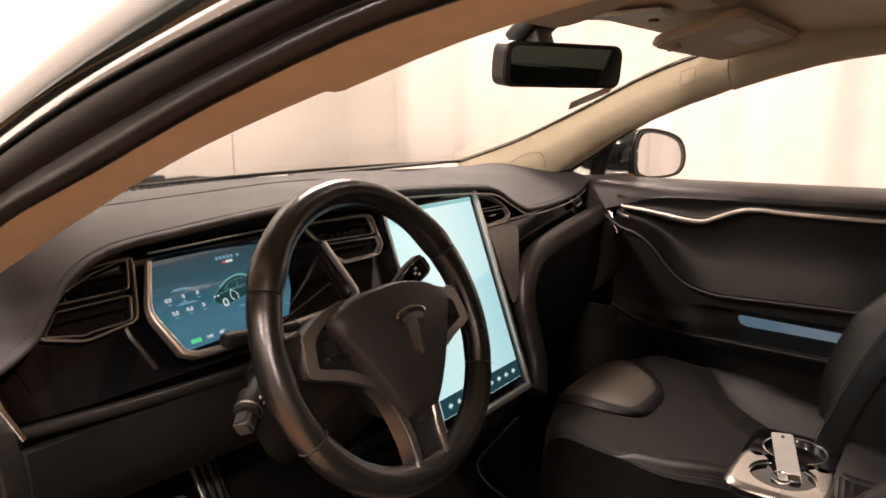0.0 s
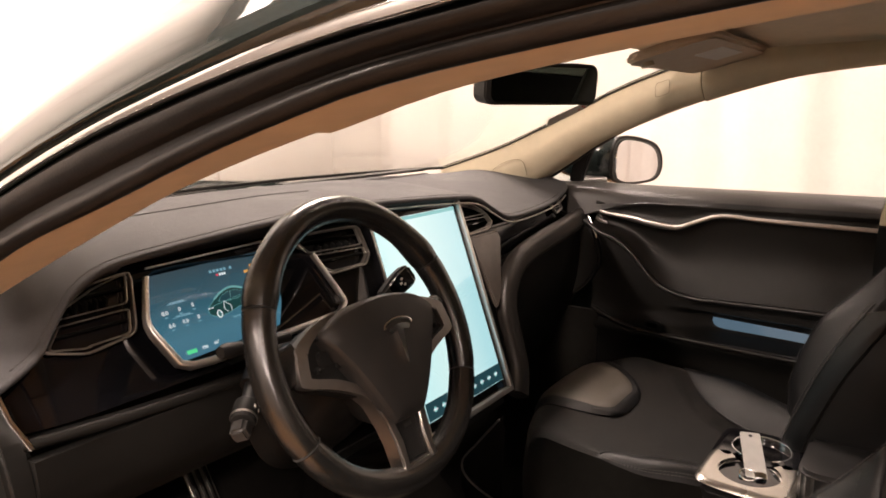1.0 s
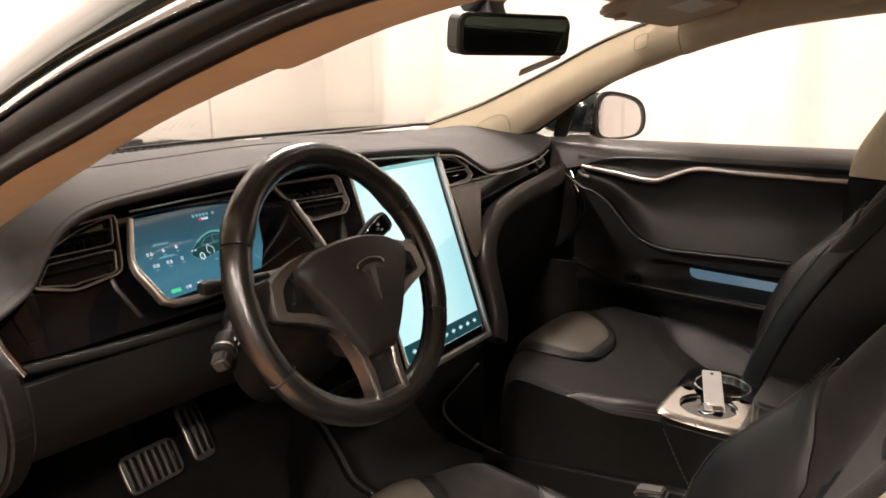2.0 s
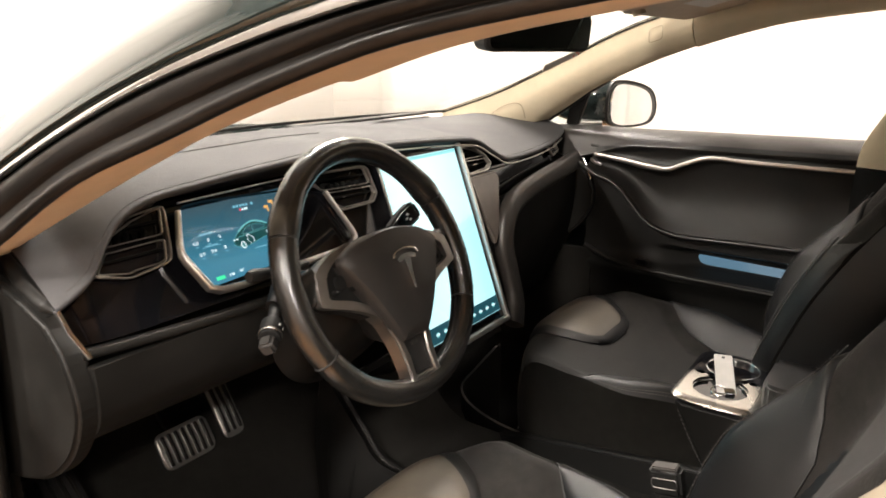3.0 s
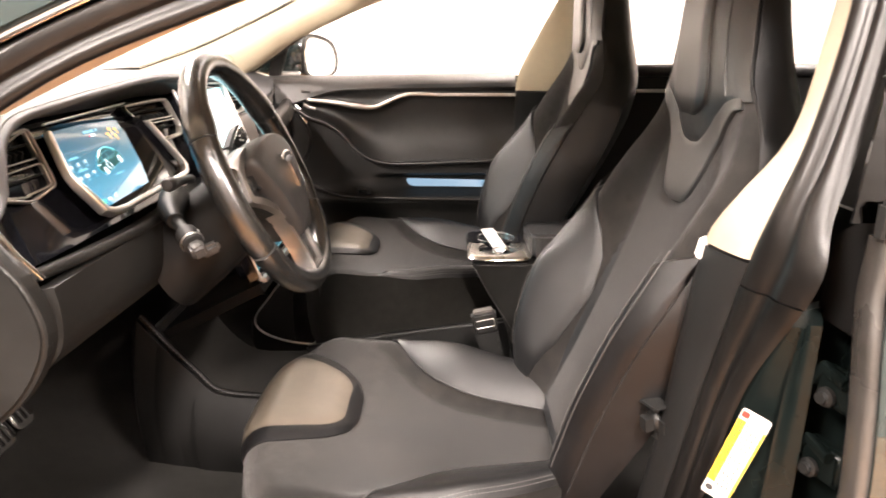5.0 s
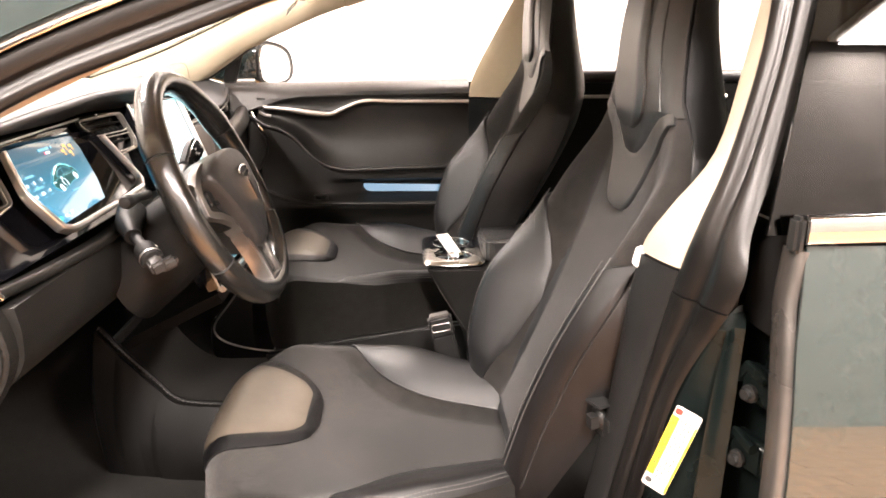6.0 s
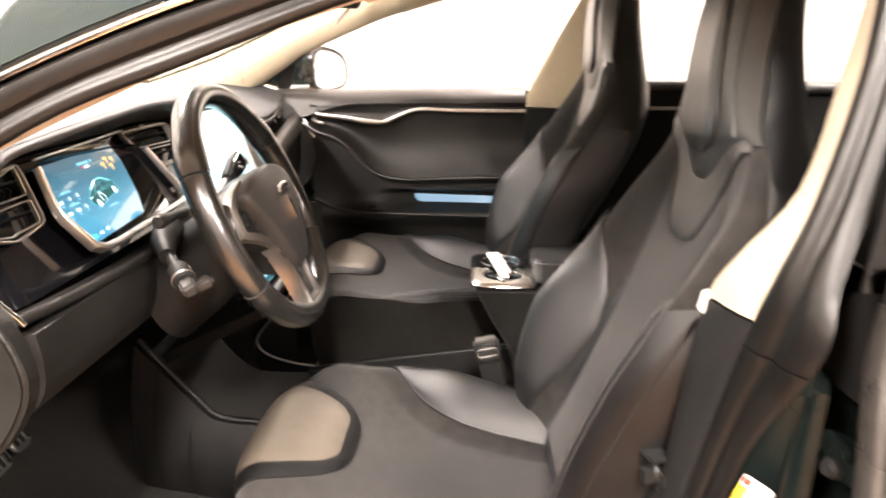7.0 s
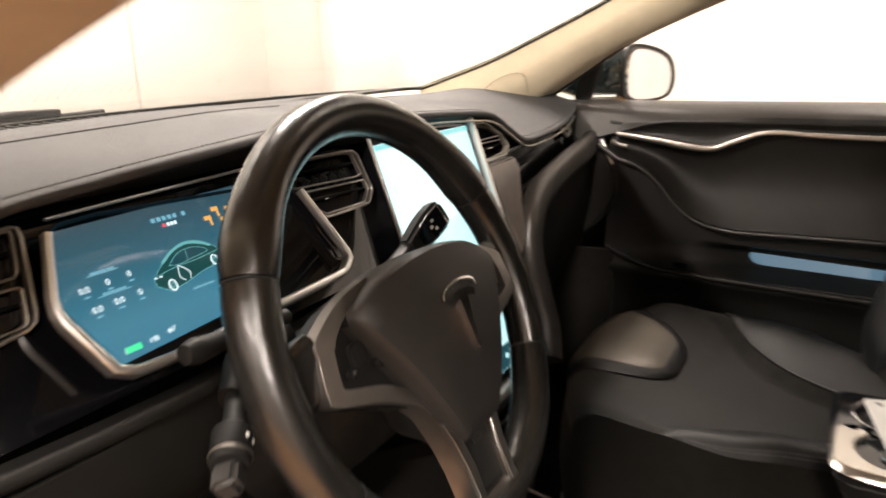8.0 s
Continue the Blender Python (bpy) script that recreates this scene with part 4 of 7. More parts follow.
def display_material(name, stops, strength, across):
    """A lit display whose colour runs from one edge to the other."""
    m = glowing(name, (0.1, 0.4, 0.6), strength, 0.12)
    nt = m.node_tree
    nt.nodes["Principled BSDF"].inputs["Coat Weight"].default_value = 1.0
    nt.nodes["Principled BSDF"].inputs["Coat Roughness"].default_value = 0.04
    nt.nodes["Principled BSDF"].inputs["Coat IOR"].default_value = 1.7
    co, sep, mp, ramp = (nt.nodes.new("ShaderNode" + k) for k in ("TexCoord", "SeparateXYZ", "MapRange", "ValToRGB"))
    nt.links.new(co.outputs["Object"], sep.inputs[0])
    nt.links.new(sep.outputs["XYZ".index(across[0])], mp.inputs[0])
    mp.inputs[1].default_value, mp.inputs[2].default_value = across[1], across[2]
    nt.links.new(mp.outputs[0], ramp.inputs[0])
    ramp.color_ramp.elements[0].position, ramp.color_ramp.elements[0].color = stops[0][0], (*stops[0][1], 1)
    ramp.color_ramp.elements[1].position, ramp.color_ramp.elements[1].color = stops[-1][0], (*stops[-1][1], 1)
    for pos, colour in stops[1:-1]:
        e = ramp.color_ramp.elements.new(pos)
        e.color = (*colour, 1)
    nt.links.new(ramp.outputs[0], nt.nodes["Principled BSDF"].inputs["Emission Color"])
    return m


CLUSTER_GLOW = display_material("instrument_glow", [(0.0, (0.06, 0.30, 0.46)), (0.25, (0.07, 0.34, 0.50)), (0.6, (0.04, 0.19, 0.28)), (1.0, (0.04, 0.095, 0.13))], 0.42, ("Z", 0.82, 0.935))
SCREEN_GLOW = display_material("touchscreen_glow", [(0.0, (0.50, 0.95, 1.0)), (0.5, (0.62, 0.98, 1.0)), (1.0, (0.40, 0.82, 0.90))], 0.82, ("X", -0.12, 0.115))
face = [(-0.515, 0.927), (-0.535, 0.880), (-0.510, 0.826), (-0.352, 0.832), (-0.333, 0.860), (-0.318, 0.905), (-0.322, 0.930)]
bm = bmesh.new()
skin([[on_cluster(x, z, d) for x, z in face] for d in (-0.004, -0.001)], True, True, bm)
screen_face = part("display", bm, CLUSTER_GLOW, cluster, "blue lit display", flat=True)
WHITE_GLOW = glowing("display_white", (0.75, 0.95, 1.0), 0.7)
CYAN_GLOW = glowing("display_cyan", (0.25, 0.75, 0.78), 0.6)
DIM_GLOW = glowing("display_label", (0.22, 0.55, 0.70), 0.5)
ORANGE_GLOW = glowing("display_orange", (0.85, 0.45, 0.12), 0.6)
GREEN_GLOW = glowing("display_green", (0.05, 0.8, 0.35), 0.7)
RED_GLOW = glowing("display_red", (0.85, 0.1, 0.15), 0.6)
DARK_DISPLAY = glowing("display_dark", (0.02, 0.10, 0.13), 0.4)


def mark(x, z, w, h, mat, name="bar", parent=screen_face, face_at=on_cluster, out=0.0005):
    bm = bmesh.new()
    skin([[face_at(x + a * w / 2, z + b * h / 2, d) for a, b in ((-1, -1), (1, -1), (1, 1), (-1, 1))] for d in (out - 0.0004, out)], True, True, bm)
    return part(name, bm, mat, parent, flat=True)


def stroke(points, r, mat, name, parent=screen_face, face_at=on_cluster, out=0.0008):
    return part(name, sweep([face_at(x, z, out) for x, z in points], circle(r, 5), (0, -0.8, 0.5)), mat, parent)


def writing(body_text, x, z, size, mat, tilt, parent, y=None):
    """Readable characters on a display, as a thin mesh."""
    curve = bpy.data.curves.new("writing", "FONT")
    curve.body, curve.size, curve.extrude, curve.align_x = body_text, size, 0.0002, "CENTER"
    tmp = new("writing_source", curve)
    me = bpy.data.meshes.new_from_object(tmp)
    bpy.data.objects.remove(tmp)
    bpy.data.curves.remove(curve)
    at = on_cluster(x, z, 0.0006) if y is None else Vector((x, y, z))
    me.transform(Matrix.Translation(at) @ pose(0, 0, 0, tilt, 0, 0))
    me.materials.clear()
    me.materials.append(mat)
    ob = new("digits", me)
    ob.parent = parent
    return ob


for k, (x, z) in enumerate(((-0.513, 0.880), (-0.492, 0.881), (-0.472, 0.882), (-0.510, 0.865), (-0.490, 0.866), (-0.470, 0.867))):
    writing("0.0" if k in (0, 3, 4) else "0", x, z, 0.0072, WHITE_GLOW, 60, screen_face)
    mark(x, z - 0.003, 0.0045, 0.0012, DIM_GLOW)
mark(-0.492, 0.8905, 0.028, 0.0006, DIM_GLOW)
mark(-0.490, 0.8745, 0.030, 0.0006, DIM_GLOW)
for lx, lz in ((-0.492, 0.8918), (-0.490, 0.8758)):
    for k in range(6):
        mark(lx - 0.009 + 0.0036 * k, lz, 0.0026, 0.0016, DIM_GLOW)
writing("198", -0.478, 0.832, 0.0062, WHITE_GLOW, 60, screen_face)
writing("66\u00b0", -0.459, 0.8335, 0.0062, WHITE_GLOW, 60, screen_face)
mark(-0.497, 0.8335, 0.014, 0.0045, GREEN_GLOW, "charge_bar")
for k in range(6):
    mark(-0.428 + 0.0058 * k + (0.004 if k == 5 else 0), 0.917, 0.0036, 0.0034, DIM_GLOW)
mark(-0.4195, 0.9115, 0.0030, 0.0028, RED_GLOW)
for k in range(3):
    mark(-0.4150 + 0.0038 * k, 0.9115, 0.0026, 0.0028, WHITE_GLOW)
for k in range(8):
    mark(-0.420 + 0.0030 * k, 0.8575, 0.0020, 0.0016, DIM_GLOW)
for x, z in ((-0.372, 0.908), (-0.360, 0.914), (-0.354, 0.904), (-0.344, 0.912)):
    mark(x, z, 0.008, 0.0035, ORANGE_GLOW)
    mark(x + 0.002, z - 0.004, 0.0024, 0.006, ORANGE_GLOW)
CAR_GREEN = glowing("display_car", (0.012, 0.085, 0.085), 0.45)
CAR_LIGHT = glowing("display_car_light", (0.16, 0.52, 0.55), 0.5)
car_line = curve_through([(-0.4535, 0.8680), (-0.4530, 0.8740), (-0.4470, 0.8785), (-0.4360, 0.8850), (-0.4230, 0.8918), (-0.4080, 0.8945), (-0.3930, 0.8915), (-0.3820, 0.8850), (-0.3775, 0.8800), (-0.3785, 0.8730), (-0.3850, 0.8705), (-0.4050, 0.8680), (-0.4250, 0.8640), (-0.4420, 0.8625), (-0.4535, 0.8680)], 60)
bm = bmesh.new()
skin([[on_cluster(x, z, d) for x, z in car_line[:-1]] for d in (0.0001, 0.0005)], True, True, bm)
part("car_picture", bm, CAR_GREEN, screen_face, "dark green drawing of a car")
roof_band = curve_through([(-0.4390, 0.8838), (-0.4240, 0.8908), (-0.4080, 0.8934), (-0.3930, 0.8900), (-0.3850, 0.8862)], 16)
stroke(roof_band, 0.0013, CAR_LIGHT, "roof_line")
glass_line = curve_through([(-0.4340, 0.8800), (-0.4230, 0.8868), (-0.4080, 0.8890), (-0.3960, 0.8868), (-0.3900, 0.8825), (-0.4080, 0.8805), (-0.4230, 0.8790), (-0.4340, 0.8800)], 28)
bm = bmesh.new()
skin([[on_cluster(x, z, d) for x, z in glass_line[:-1]] for d in (0.0006, 0.0009)], True, True, bm)
part("car_window", bm, DARK_DISPLAY, screen_face)
stroke(glass_line, 0.0003, CAR_LIGHT, "line")
stroke([(-0.4120, 0.8890), (-0.4135, 0.8802)], 0.0003, CAR_LIGHT, "line")
stroke(car_line, 0.0003, CAR_LIGHT, "line")
stroke(curve_through([(-0.4520, 0.8750), (-0.4320, 0.8775), (-0.4050, 0.8785), (-0.3800, 0.8805)], 12), 0.0003, CAR_LIGHT, "line")
stroke(curve_through([(-0.4260, 0.8785), (-0.4290, 0.8700), (-0.4250, 0.8655)], 8), 0.0004, WHITE_GLOW, "door_line")
stroke(curve_through([(-0.4260, 0.8785), (-0.4180, 0.8720), (-0.4190, 0.8660)], 8), 0.0004, WHITE_GLOW, "door_line")
for x, z in ((-0.4390, 0.8655), (-0.3870, 0.8735)):
    stroke([(x + 0.0036 * math.cos(a), z + 0.0042 * math.sin(a)) for a in np.linspace(0, 6.28, 16)], 0.0007, WHITE_GLOW, "wheel_line")
    stroke([(x + 0.0018 * math.cos(a), z + 0.0020 * math.sin(a)) for a in np.linspace(0, 6.28, 10)], 0.0005, CAR_LIGHT, "wheel_line")
for x in (-0.4515, -0.4465):
    mark(x, 0.8742, 0.0030, 0.0012, WHITE_GLOW, "headlight", out=0.0011)

# ---- touchscreen ----
touch = thing("touchscreen", (0, 0.19, 0.6), "large upright lit touchscreen in a silver frame", "touchscreen")


def on_screen(x, z, out=0.0):
    return Vector((x, 0.155 + 0.365 * (z - 0.60) - out * 0.94, z + out * 0.34))


outline = [(-0.112, 0.950), (0.146, 0.950), (0.146, 0.590), (-0.112, 0.590)]
bm = bmesh.new()
skin([[on_screen(x, z, d) for x, z in outline] for d in (-0.022, 0.0)], True, True, bm)
part("glass", bm, PIANO, touch, "gloss black screen glass", flat=True)
bm = bmesh.new()
skin([[on_screen(x, z, d) for x, z in ((-0.108, 0.942), (0.137, 0.942), (0.137, 0.606), (-0.108, 0.606))] for d in (0.0002, 0.0012)], True, True, bm)
lit = part("display", bm, SCREEN_GLOW, touch, "pale cyan lit display", flat=True)
mark(0.0145, 0.622, 0.245, 0.030, DARK_DISPLAY, "menu_bar", lit, on_screen, 0.0022)
mark(0.0145, 0.938, 0.245, 0.006, CYAN_GLOW, "status_bar", lit, on_screen, 0.0022)
for k in range(9):
    x = -0.085 + 0.025 * k
    mark(x, 0.622, 0.006, 0.008, CYAN_GLOW, "icon", lit, on_screen, 0.0032)
    mark(x, 0.622, 0.011, 0.0025, WHITE_GLOW, "icon", lit, on_screen, 0.0036)
for a, b, r in (((-0.114, 0.953), (-0.114, 0.585), 0.0028), ((0.150, 0.953), (0.150, 0.585), 0.006), ((-0.110, 0.585), (0.153, 0.585), 0.008)):
    p0, p1 = on_screen(*a, 0.002), on_screen(*b, 0.002)
    part("frame_bar", sweep([p0, p0.lerp(p1, 0.5), p1], rounded(r * 1.3, 0.005 if r < 0.004 else 0.016, 0.0015, 2), (0, -1, 0.3)), SATIN, touch, "satin silver frame")

# fascia panel to the passenger side of the touchscreen
bm = bmesh.new()
skin([[(x, fascia_y(x, z) + 0.004 + d, z) for x, z in ((0.158, 0.878), (0.268, 0.878), (0.275, 0.862), (0.252, 0.825), (0.227, 0.775), (0.214, 0.750), (0.192, 0.730))] for d in (-0.004, -0.016)], True, True, bm)
bmesh.ops.bevel(bm, geom=list(bm.edges), offset=0.003, segments=2, affect="EDGES")
part("side_panel", bm, GREY_GLOSS, touch, "grey gloss side panel")

# ---- centre tunnel below the dashboard ----
tunnel = thing("tunnel_trim", (0, 0.2, 0.3), "black leather tunnel panels with stitched edges under the dashboard", "tunnel trim")
for side, top_x, fx in ((-1, -0.165, -0.17), (1, 0.115, 0.11)):
    edge = curve_through([(top_x, 0.375, 0.53), (top_x, 0.33, 0.472), (top_x, 0.28, 0.415), (fx, 0.235, 0.374), (fx, 0.155, 0.362), (fx, 0.02, 0.352), (fx, -0.2, 0.345)] if side < 0 else [(top_x, 0.15, 0.53), (top_x, 0.20, 0.465), (top_x, 0.238, 0.41), (top_x, 0.215, 0.372), (fx, 0.13, 0.350), (fx, 0.0, 0.345), (fx, -0.2, 0.343)], 50)
    part("edge_roll", sweep(edge, rounded(0.018, 0.012, 0.005, 4) if side < 0 else rounded(0.004, 0.005, 0.0018, 2), (1, 0, 0)), SHADED_TRIM if side < 0 else DOOR_SILVER, tunnel, "rolled edge")
    bm = sheet(lambda u, v: Vector(edge[int(u * 49)]) + Vector((side * (0.010 + 0.055 * math.sin(v * math.pi / 2) * (0.3 + 0.7 * min(1, u * 1.5))), 0.012 * math.sin(v * math.pi), -v * (edge[int(u * 49)][2] - 0.23))), 50, 14, 0.01)
    part("side_panel", bm, SHADED_TRIM, tunnel, "black side panel")
    for off in (-0.009, -0.003) if side < 0 else ():
        stitches([p + np.array((off, -0.003, 0.0068)) for p in edge], (1, 0, 0), STITCH, tunnel, 0.005, 0.004, 0.0008)
part("tray", sheet(lambda u, v: (-0.155 + 0.255 * u, 0.36 - 0.75 * v, 0.335 + 0.16 * max(0, (0.2 - v) / 0.2) ** 2), 10, 30, -0.02), CARPET, tunnel, "dark open tray")
part("lower_stack", sheet(lambda u, v: (-0.13 + 0.25 * u, 0.15 + 0.20 * v, 0.585 - 0.1 * v), 10, 10, 0.02), SHADED_TRIM, tunnel, "dark underside below the touchscreen")

# ---- pedals ----


def pedal(name, at, w, h, tilt, yaw, label, ribs, vertical):
    t = thing(name, at, label, "pedal", "foot pedals")
    m = pose(*at, 90 - tilt, 0, yaw)
    part("plate", slab(rounded(w, h, 0.016, 4), 0.010, m, 0.003), STEEL, t, "brushed steel plate")
    for k in range(ribs):
        f = (k + 0.5) / ribs - 0.5
        if vertical:
            b = block(w / ribs * 0.5, h * 0.82, 0.006, m @ pose(f * w * 0.9, 0, 0.002), 0.002, 1)
        else:
            b = block(w * 0.8, h / ribs * 0.5, 0.006, m @ pose(0, f * h * 0.9, 0.002), 0.002, 1)
        part("rubber_rib", b, RUBBER, t, "black rubber rib")
    part("arm", sweep([m @ Vector((0, 0.0, -0.012)), m @ Vector((0, 0.05, -0.05)), m @ Vector((0, 0.16, -0.07))], rounded(0.02, 0.012, 0.004, 2), (1, 0, 0)), PLASTIC, t)


pedal("brake_pedal", (-0.375, 0.565, 0.395), 0.115, 0.075, 32, 0, "wide brushed steel brake pedal with rubber ribs", 7, True)
pedal("accelerator_pedal", (-0.255, 0.600, 0.405), 0.052, 0.125, 32, 0, "narrow brushed steel accelerator pedal with rubber ribs", 3, True)
foot = thing("footrest", (-0.62, 0.6, 0.36), "ribbed black plastic footrest on the carpet", "footrest")
fm = pose(-0.635, 0.50, 0.345, 42, 0, 0)
part("plate", slab(rounded(0.11, 0.30, 0.02, 3), 0.012, fm, 0.004), PLASTIC, foot)
for k in range(6):
    part("rib", block(0.007, 0.27, 0.006, fm @ pose(-0.042 + 0.0168 * k, 0, 0.003), 0.002, 1), RUBBER, foot)

# ---- steering wheel ----
WC, TILTED, TURNED = Vector((-0.356, 0.045, 0.835)), 24.0, -1.0
COLUMN = Matrix.Translation(WC) @ pose(0, 0, 0, 90 - TILTED, 0, 0)
W = COLUMN @ pose(0, 0, 0, 0, 0, TURNED)  # x right, y up the rim, z towards the driver
wheel = thing("steering_wheel", tuple(WC), "black leather steering wheel with satin silver spokes", "steering wheel")


def rim_point(a):
    """The middle of the rim at an angle in degrees; the bottom is flattened."""
    c, s = math.cos(radians(a)), math.sin(radians(a))
    x, y = 0.1715 * c, 0.0145 + 0.1785 * s
    if y < -0.12:
        y = -0.12 - (-0.12 - y) * 0.90
    return Vector((x, y, -0.012))


def rim_piece(name, a0, a1, label, fat=1.0, leather=WHEEL_LEATHER):
    n = max(8, int(abs(a1 - a0) / 4))
    angles = np.linspace(a0 + 0.35, a1 - 0.35, n)
    path = [W @ rim_point(a) for a in angles]
    normal = (W.to_3x3() @ Vector((0, 0, 1)))
    sizes = []
    for a in angles:
        bulge = 0.13 * math.exp(-((a - 33) / 10) ** 2) + 0.13 * math.exp(-((a - 147) / 10) ** 2)
        edge = min(a - a0, a1 - a)
        sizes.append(fat * (1 + bulge) * (1 - 0.06 * math.exp(-edge / 0.8)))
    part(name, sweep(path, circle(0.0181, 20, 0.0192), normal, sizes=sizes), leather, wheel, label)


rim_piece("rim_top", 27, 155, "smooth black leather rim")
rim_piece("rim_grip", 155, 208, "black leather grip")
rim_piece("rim_grip", -28, 27, "black leather grip")
rim_piece("rim_bottom", 208, 332, "smooth black leather rim")
for a in (27, 155, 208, 332):
    p = W @ rim_point(a)
    t = (W.to_3x3() @ (rim_point(a + 1) - rim_point(a - 1))).normalized()
    m = Matrix.Translation(p) @ t.to_track_quat("Z", "Y").to_matrix().to_4x4()
    part("seam", lathe([(0.0172, -0.0006), (0.0187, -0.0004), (0.0187, 0.0004), (0.0172, 0.0006)], m, 20), PIPING, wheel)

hub_outline = curve_through([(-0.098, 0.047), (-0.060, 0.0625), (0.0, 0.068), (0.060, 0.0595), (0.098, 0.040), (0.099, 0.028), (0.076, -0.006), (0.052, -0.048), (0.030, -0.084), (0.020, -0.089), (-0.020, -0.089), (-0.030, -0.084), (-0.052, -0.048), (-0.076, -0.006), (-0.099, 0.034), (-0.098, 0.047)], 76)[:-1]


def hub_height(x, y):
    return 0.026 - 1.15 * x * x - 1.5 * (y - 0.012) ** 2 + 0.02 * y


rings = []
for k, d in ((0.93, -0.035), (1.0, -0.022), (1.0, -0.004), (0.985, 0.0), (0.95, 0.003), (0.8, 0.004), (0.6, 0.004), (0.4, 0.004), (0.2, 0.004), (0.03, 0.004)):
    rings.append([W @ Vector((x * k, y * k, (hub_height(x * k, y * k) if d > -0.01 else 0.012) + d)) for x, y in hub_outline])
part("airbag_cover", skin(rings), HUB_COVER, wheel, "matt black domed airbag cover")
back = [[W @ Vector((x * k, y * k, z)) for x, y in hub_outline] for k, z in ((0.85, -0.06), (0.97, -0.03), (0.97, -0.002), (0.9, 0.002))]
part("hub_back", skin(back), PLASTIC, wheel, "black plastic hub back")
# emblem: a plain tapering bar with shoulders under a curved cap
EMBLEM_AT = 0.004
half_shape = [(0.0, 0.0265), (0.012, 0.0255), (0.021, 0.0215), (0.017, 0.0165), (0.0062, 0.0190), (0.0016, -0.021)]
shape = half_shape + [(0.0, -0.024)] + [(-x, y) for x, y in half_shape[:0:-1]]
rings = [[W @ Vector((x + EMBLEM_AT, y, hub_height(x + EMBLEM_AT, y) + d)) for x, y in shape] for d in (0.003, 0.0085)]
emblem = part("emblem", skin(rings), CHROME, wheel, "polished chrome emblem")
cap = curve_through([(-0.026, 0.0235), (-0.021, 0.0295), (0.0, 0.0335), (0.021, 0.0295), (0.026, 0.0235)], 20)
part("emblem_cap", sweep([W @ Vector((x + EMBLEM_AT, y, hub_height(x + EMBLEM_AT, y) + 0.0068)) for x, y in cap], rounded(0.0034, 0.004, 0.001, 2), tuple(W.to_3x3() @ Vector((0, 1, 0)))), CHROME, wheel, "polished chrome emblem")


def spoke(side):
    def lay(points, z, depth, mat, name, label, bevel=0.0025):
        m = W @ pose(0, 0, z)
        return part(name, slab([(side * x, y * ((0.85 if side < 0 else 0.74) if y > 0.03 else 1.0)) for x, y in points][::side], depth, m, bevel), mat, wheel, label, 38, mat is WHEEL_SILVER)

    lay([(0.060, 0.070), (0.104, 0.062), (0.132, 0.046), (0.136, 0.020), (0.140, 0.0), (0.128, -0.012), (0.10, -0.022), (0.060, -0.042), (0.045, -0.020)], -0.004, 0.024, PLASTIC, "spoke", "black button panel")
    outer = [tuple(p) for p in curve_through([(0.064, 0.0755), (0.100, 0.067), (0.126, 0.053), (0.1375, 0.043), (0.1385, 0.030), (0.1435, 0.001), (0.138, -0.008), (0.100, -0.021), (0.062, -0.040), (0.050, -0.054)], 40)]
    inner_line = [tuple(p) for p in curve_through([(0.046, -0.036), (0.088, -0.0125), (0.122, -0.0015), (0.1265, 0.005), (0.1215, 0.029), (0.1150, 0.041), (0.095, 0.0555), (0.064, 0.0665)], 34)]
    lay(outer + inner_line, 0.004, 0.013, WHEEL_SILVER, "spoke_trim", "satin silver spoke trim", 0.0010)
    arm = [W @ Vector((side * x, y, z)) for x, y, z in ((0.130, 0.024, -0.006), (0.148, 0.020, -0.012), (0.166, 0.016, -0.014))]
    part("spoke_arm", sweep(arm, rounded(0.046, 0.018, 0.007, 3), tuple(W.to_3x3() @ Vector((0, 0, 1)))), WHEEL_LEATHER, wheel, "black spoke end")
    for x, y, w, h in ((0.098, 0.041, 0.010, 0.008), (0.100, 0.016, 0.017, 0.019), (0.112, 0.006, 0.008, 0.007), (0.080, 0.004, 0.010, 0.008)):
        b = part("button", slab(rounded(w, h, min(w, h) * 0.3, 3), 0.006, W @ pose(side * x, y, 0.0035), 0.0012, 2), MATT_BLACK, wheel, "black button")
        if w < 0.016:
            part("button_mark", slab(rounded(0.0035, 0.0026, 0.001, 1), 0.0006, W @ pose(side * x, y + 0.001, 0.0040)), STITCH, b)
    leg = [(0.060, -0.040), (0.047, -0.056), (0.037, -0.088), (0.033, -0.112), (0.032, -0.138), (0.035, -0.152), (0.020, -0.152), (0.0185, -0.112), (0.024, -0.084), (0.034, -0.058), (0.046, -0.038)]
    part("lower_spoke", slab([(side * x, y) for x, y in leg][::-side], 0.026, W @ pose(0, 0, 0.0035), 0.0025, 3), WHEEL_SILVER, wheel, "satin silver lower spoke")


WHEEL_SILVER = material("wheel_silver", (0.46, 0.44, 0.42), 0.36, metal=1.0, grain=0.12, scale=900, blotch=0.15)
spoke(-1)
spoke(1)
part("lower_spoke_base", slab([(-0.020, -0.141), (0.020, -0.141), (0.035, -0.153), (0.0, -0.157), (-0.035, -0.153)], 0.016, W @ pose(0, 0, 0.003), 0.003), WHEEL_SILVER, wheel, "satin silver lower spoke")
part("spoke_inlay", slab([(-0.021, -0.080), (0.021, -0.080), (0.0185, -0.140), (-0.0185, -0.140)], 0.012, W @ pose(0, 0, -0.002), 0.002), PLASTIC, wheel, "black inlay")
for k in range(4):
    part("inlay_mark", block(0.0020, 0.006, 0.001, W @ pose(-0.006 + 0.004 * k, -0.097, -0.0012)), STITCH, wheel)

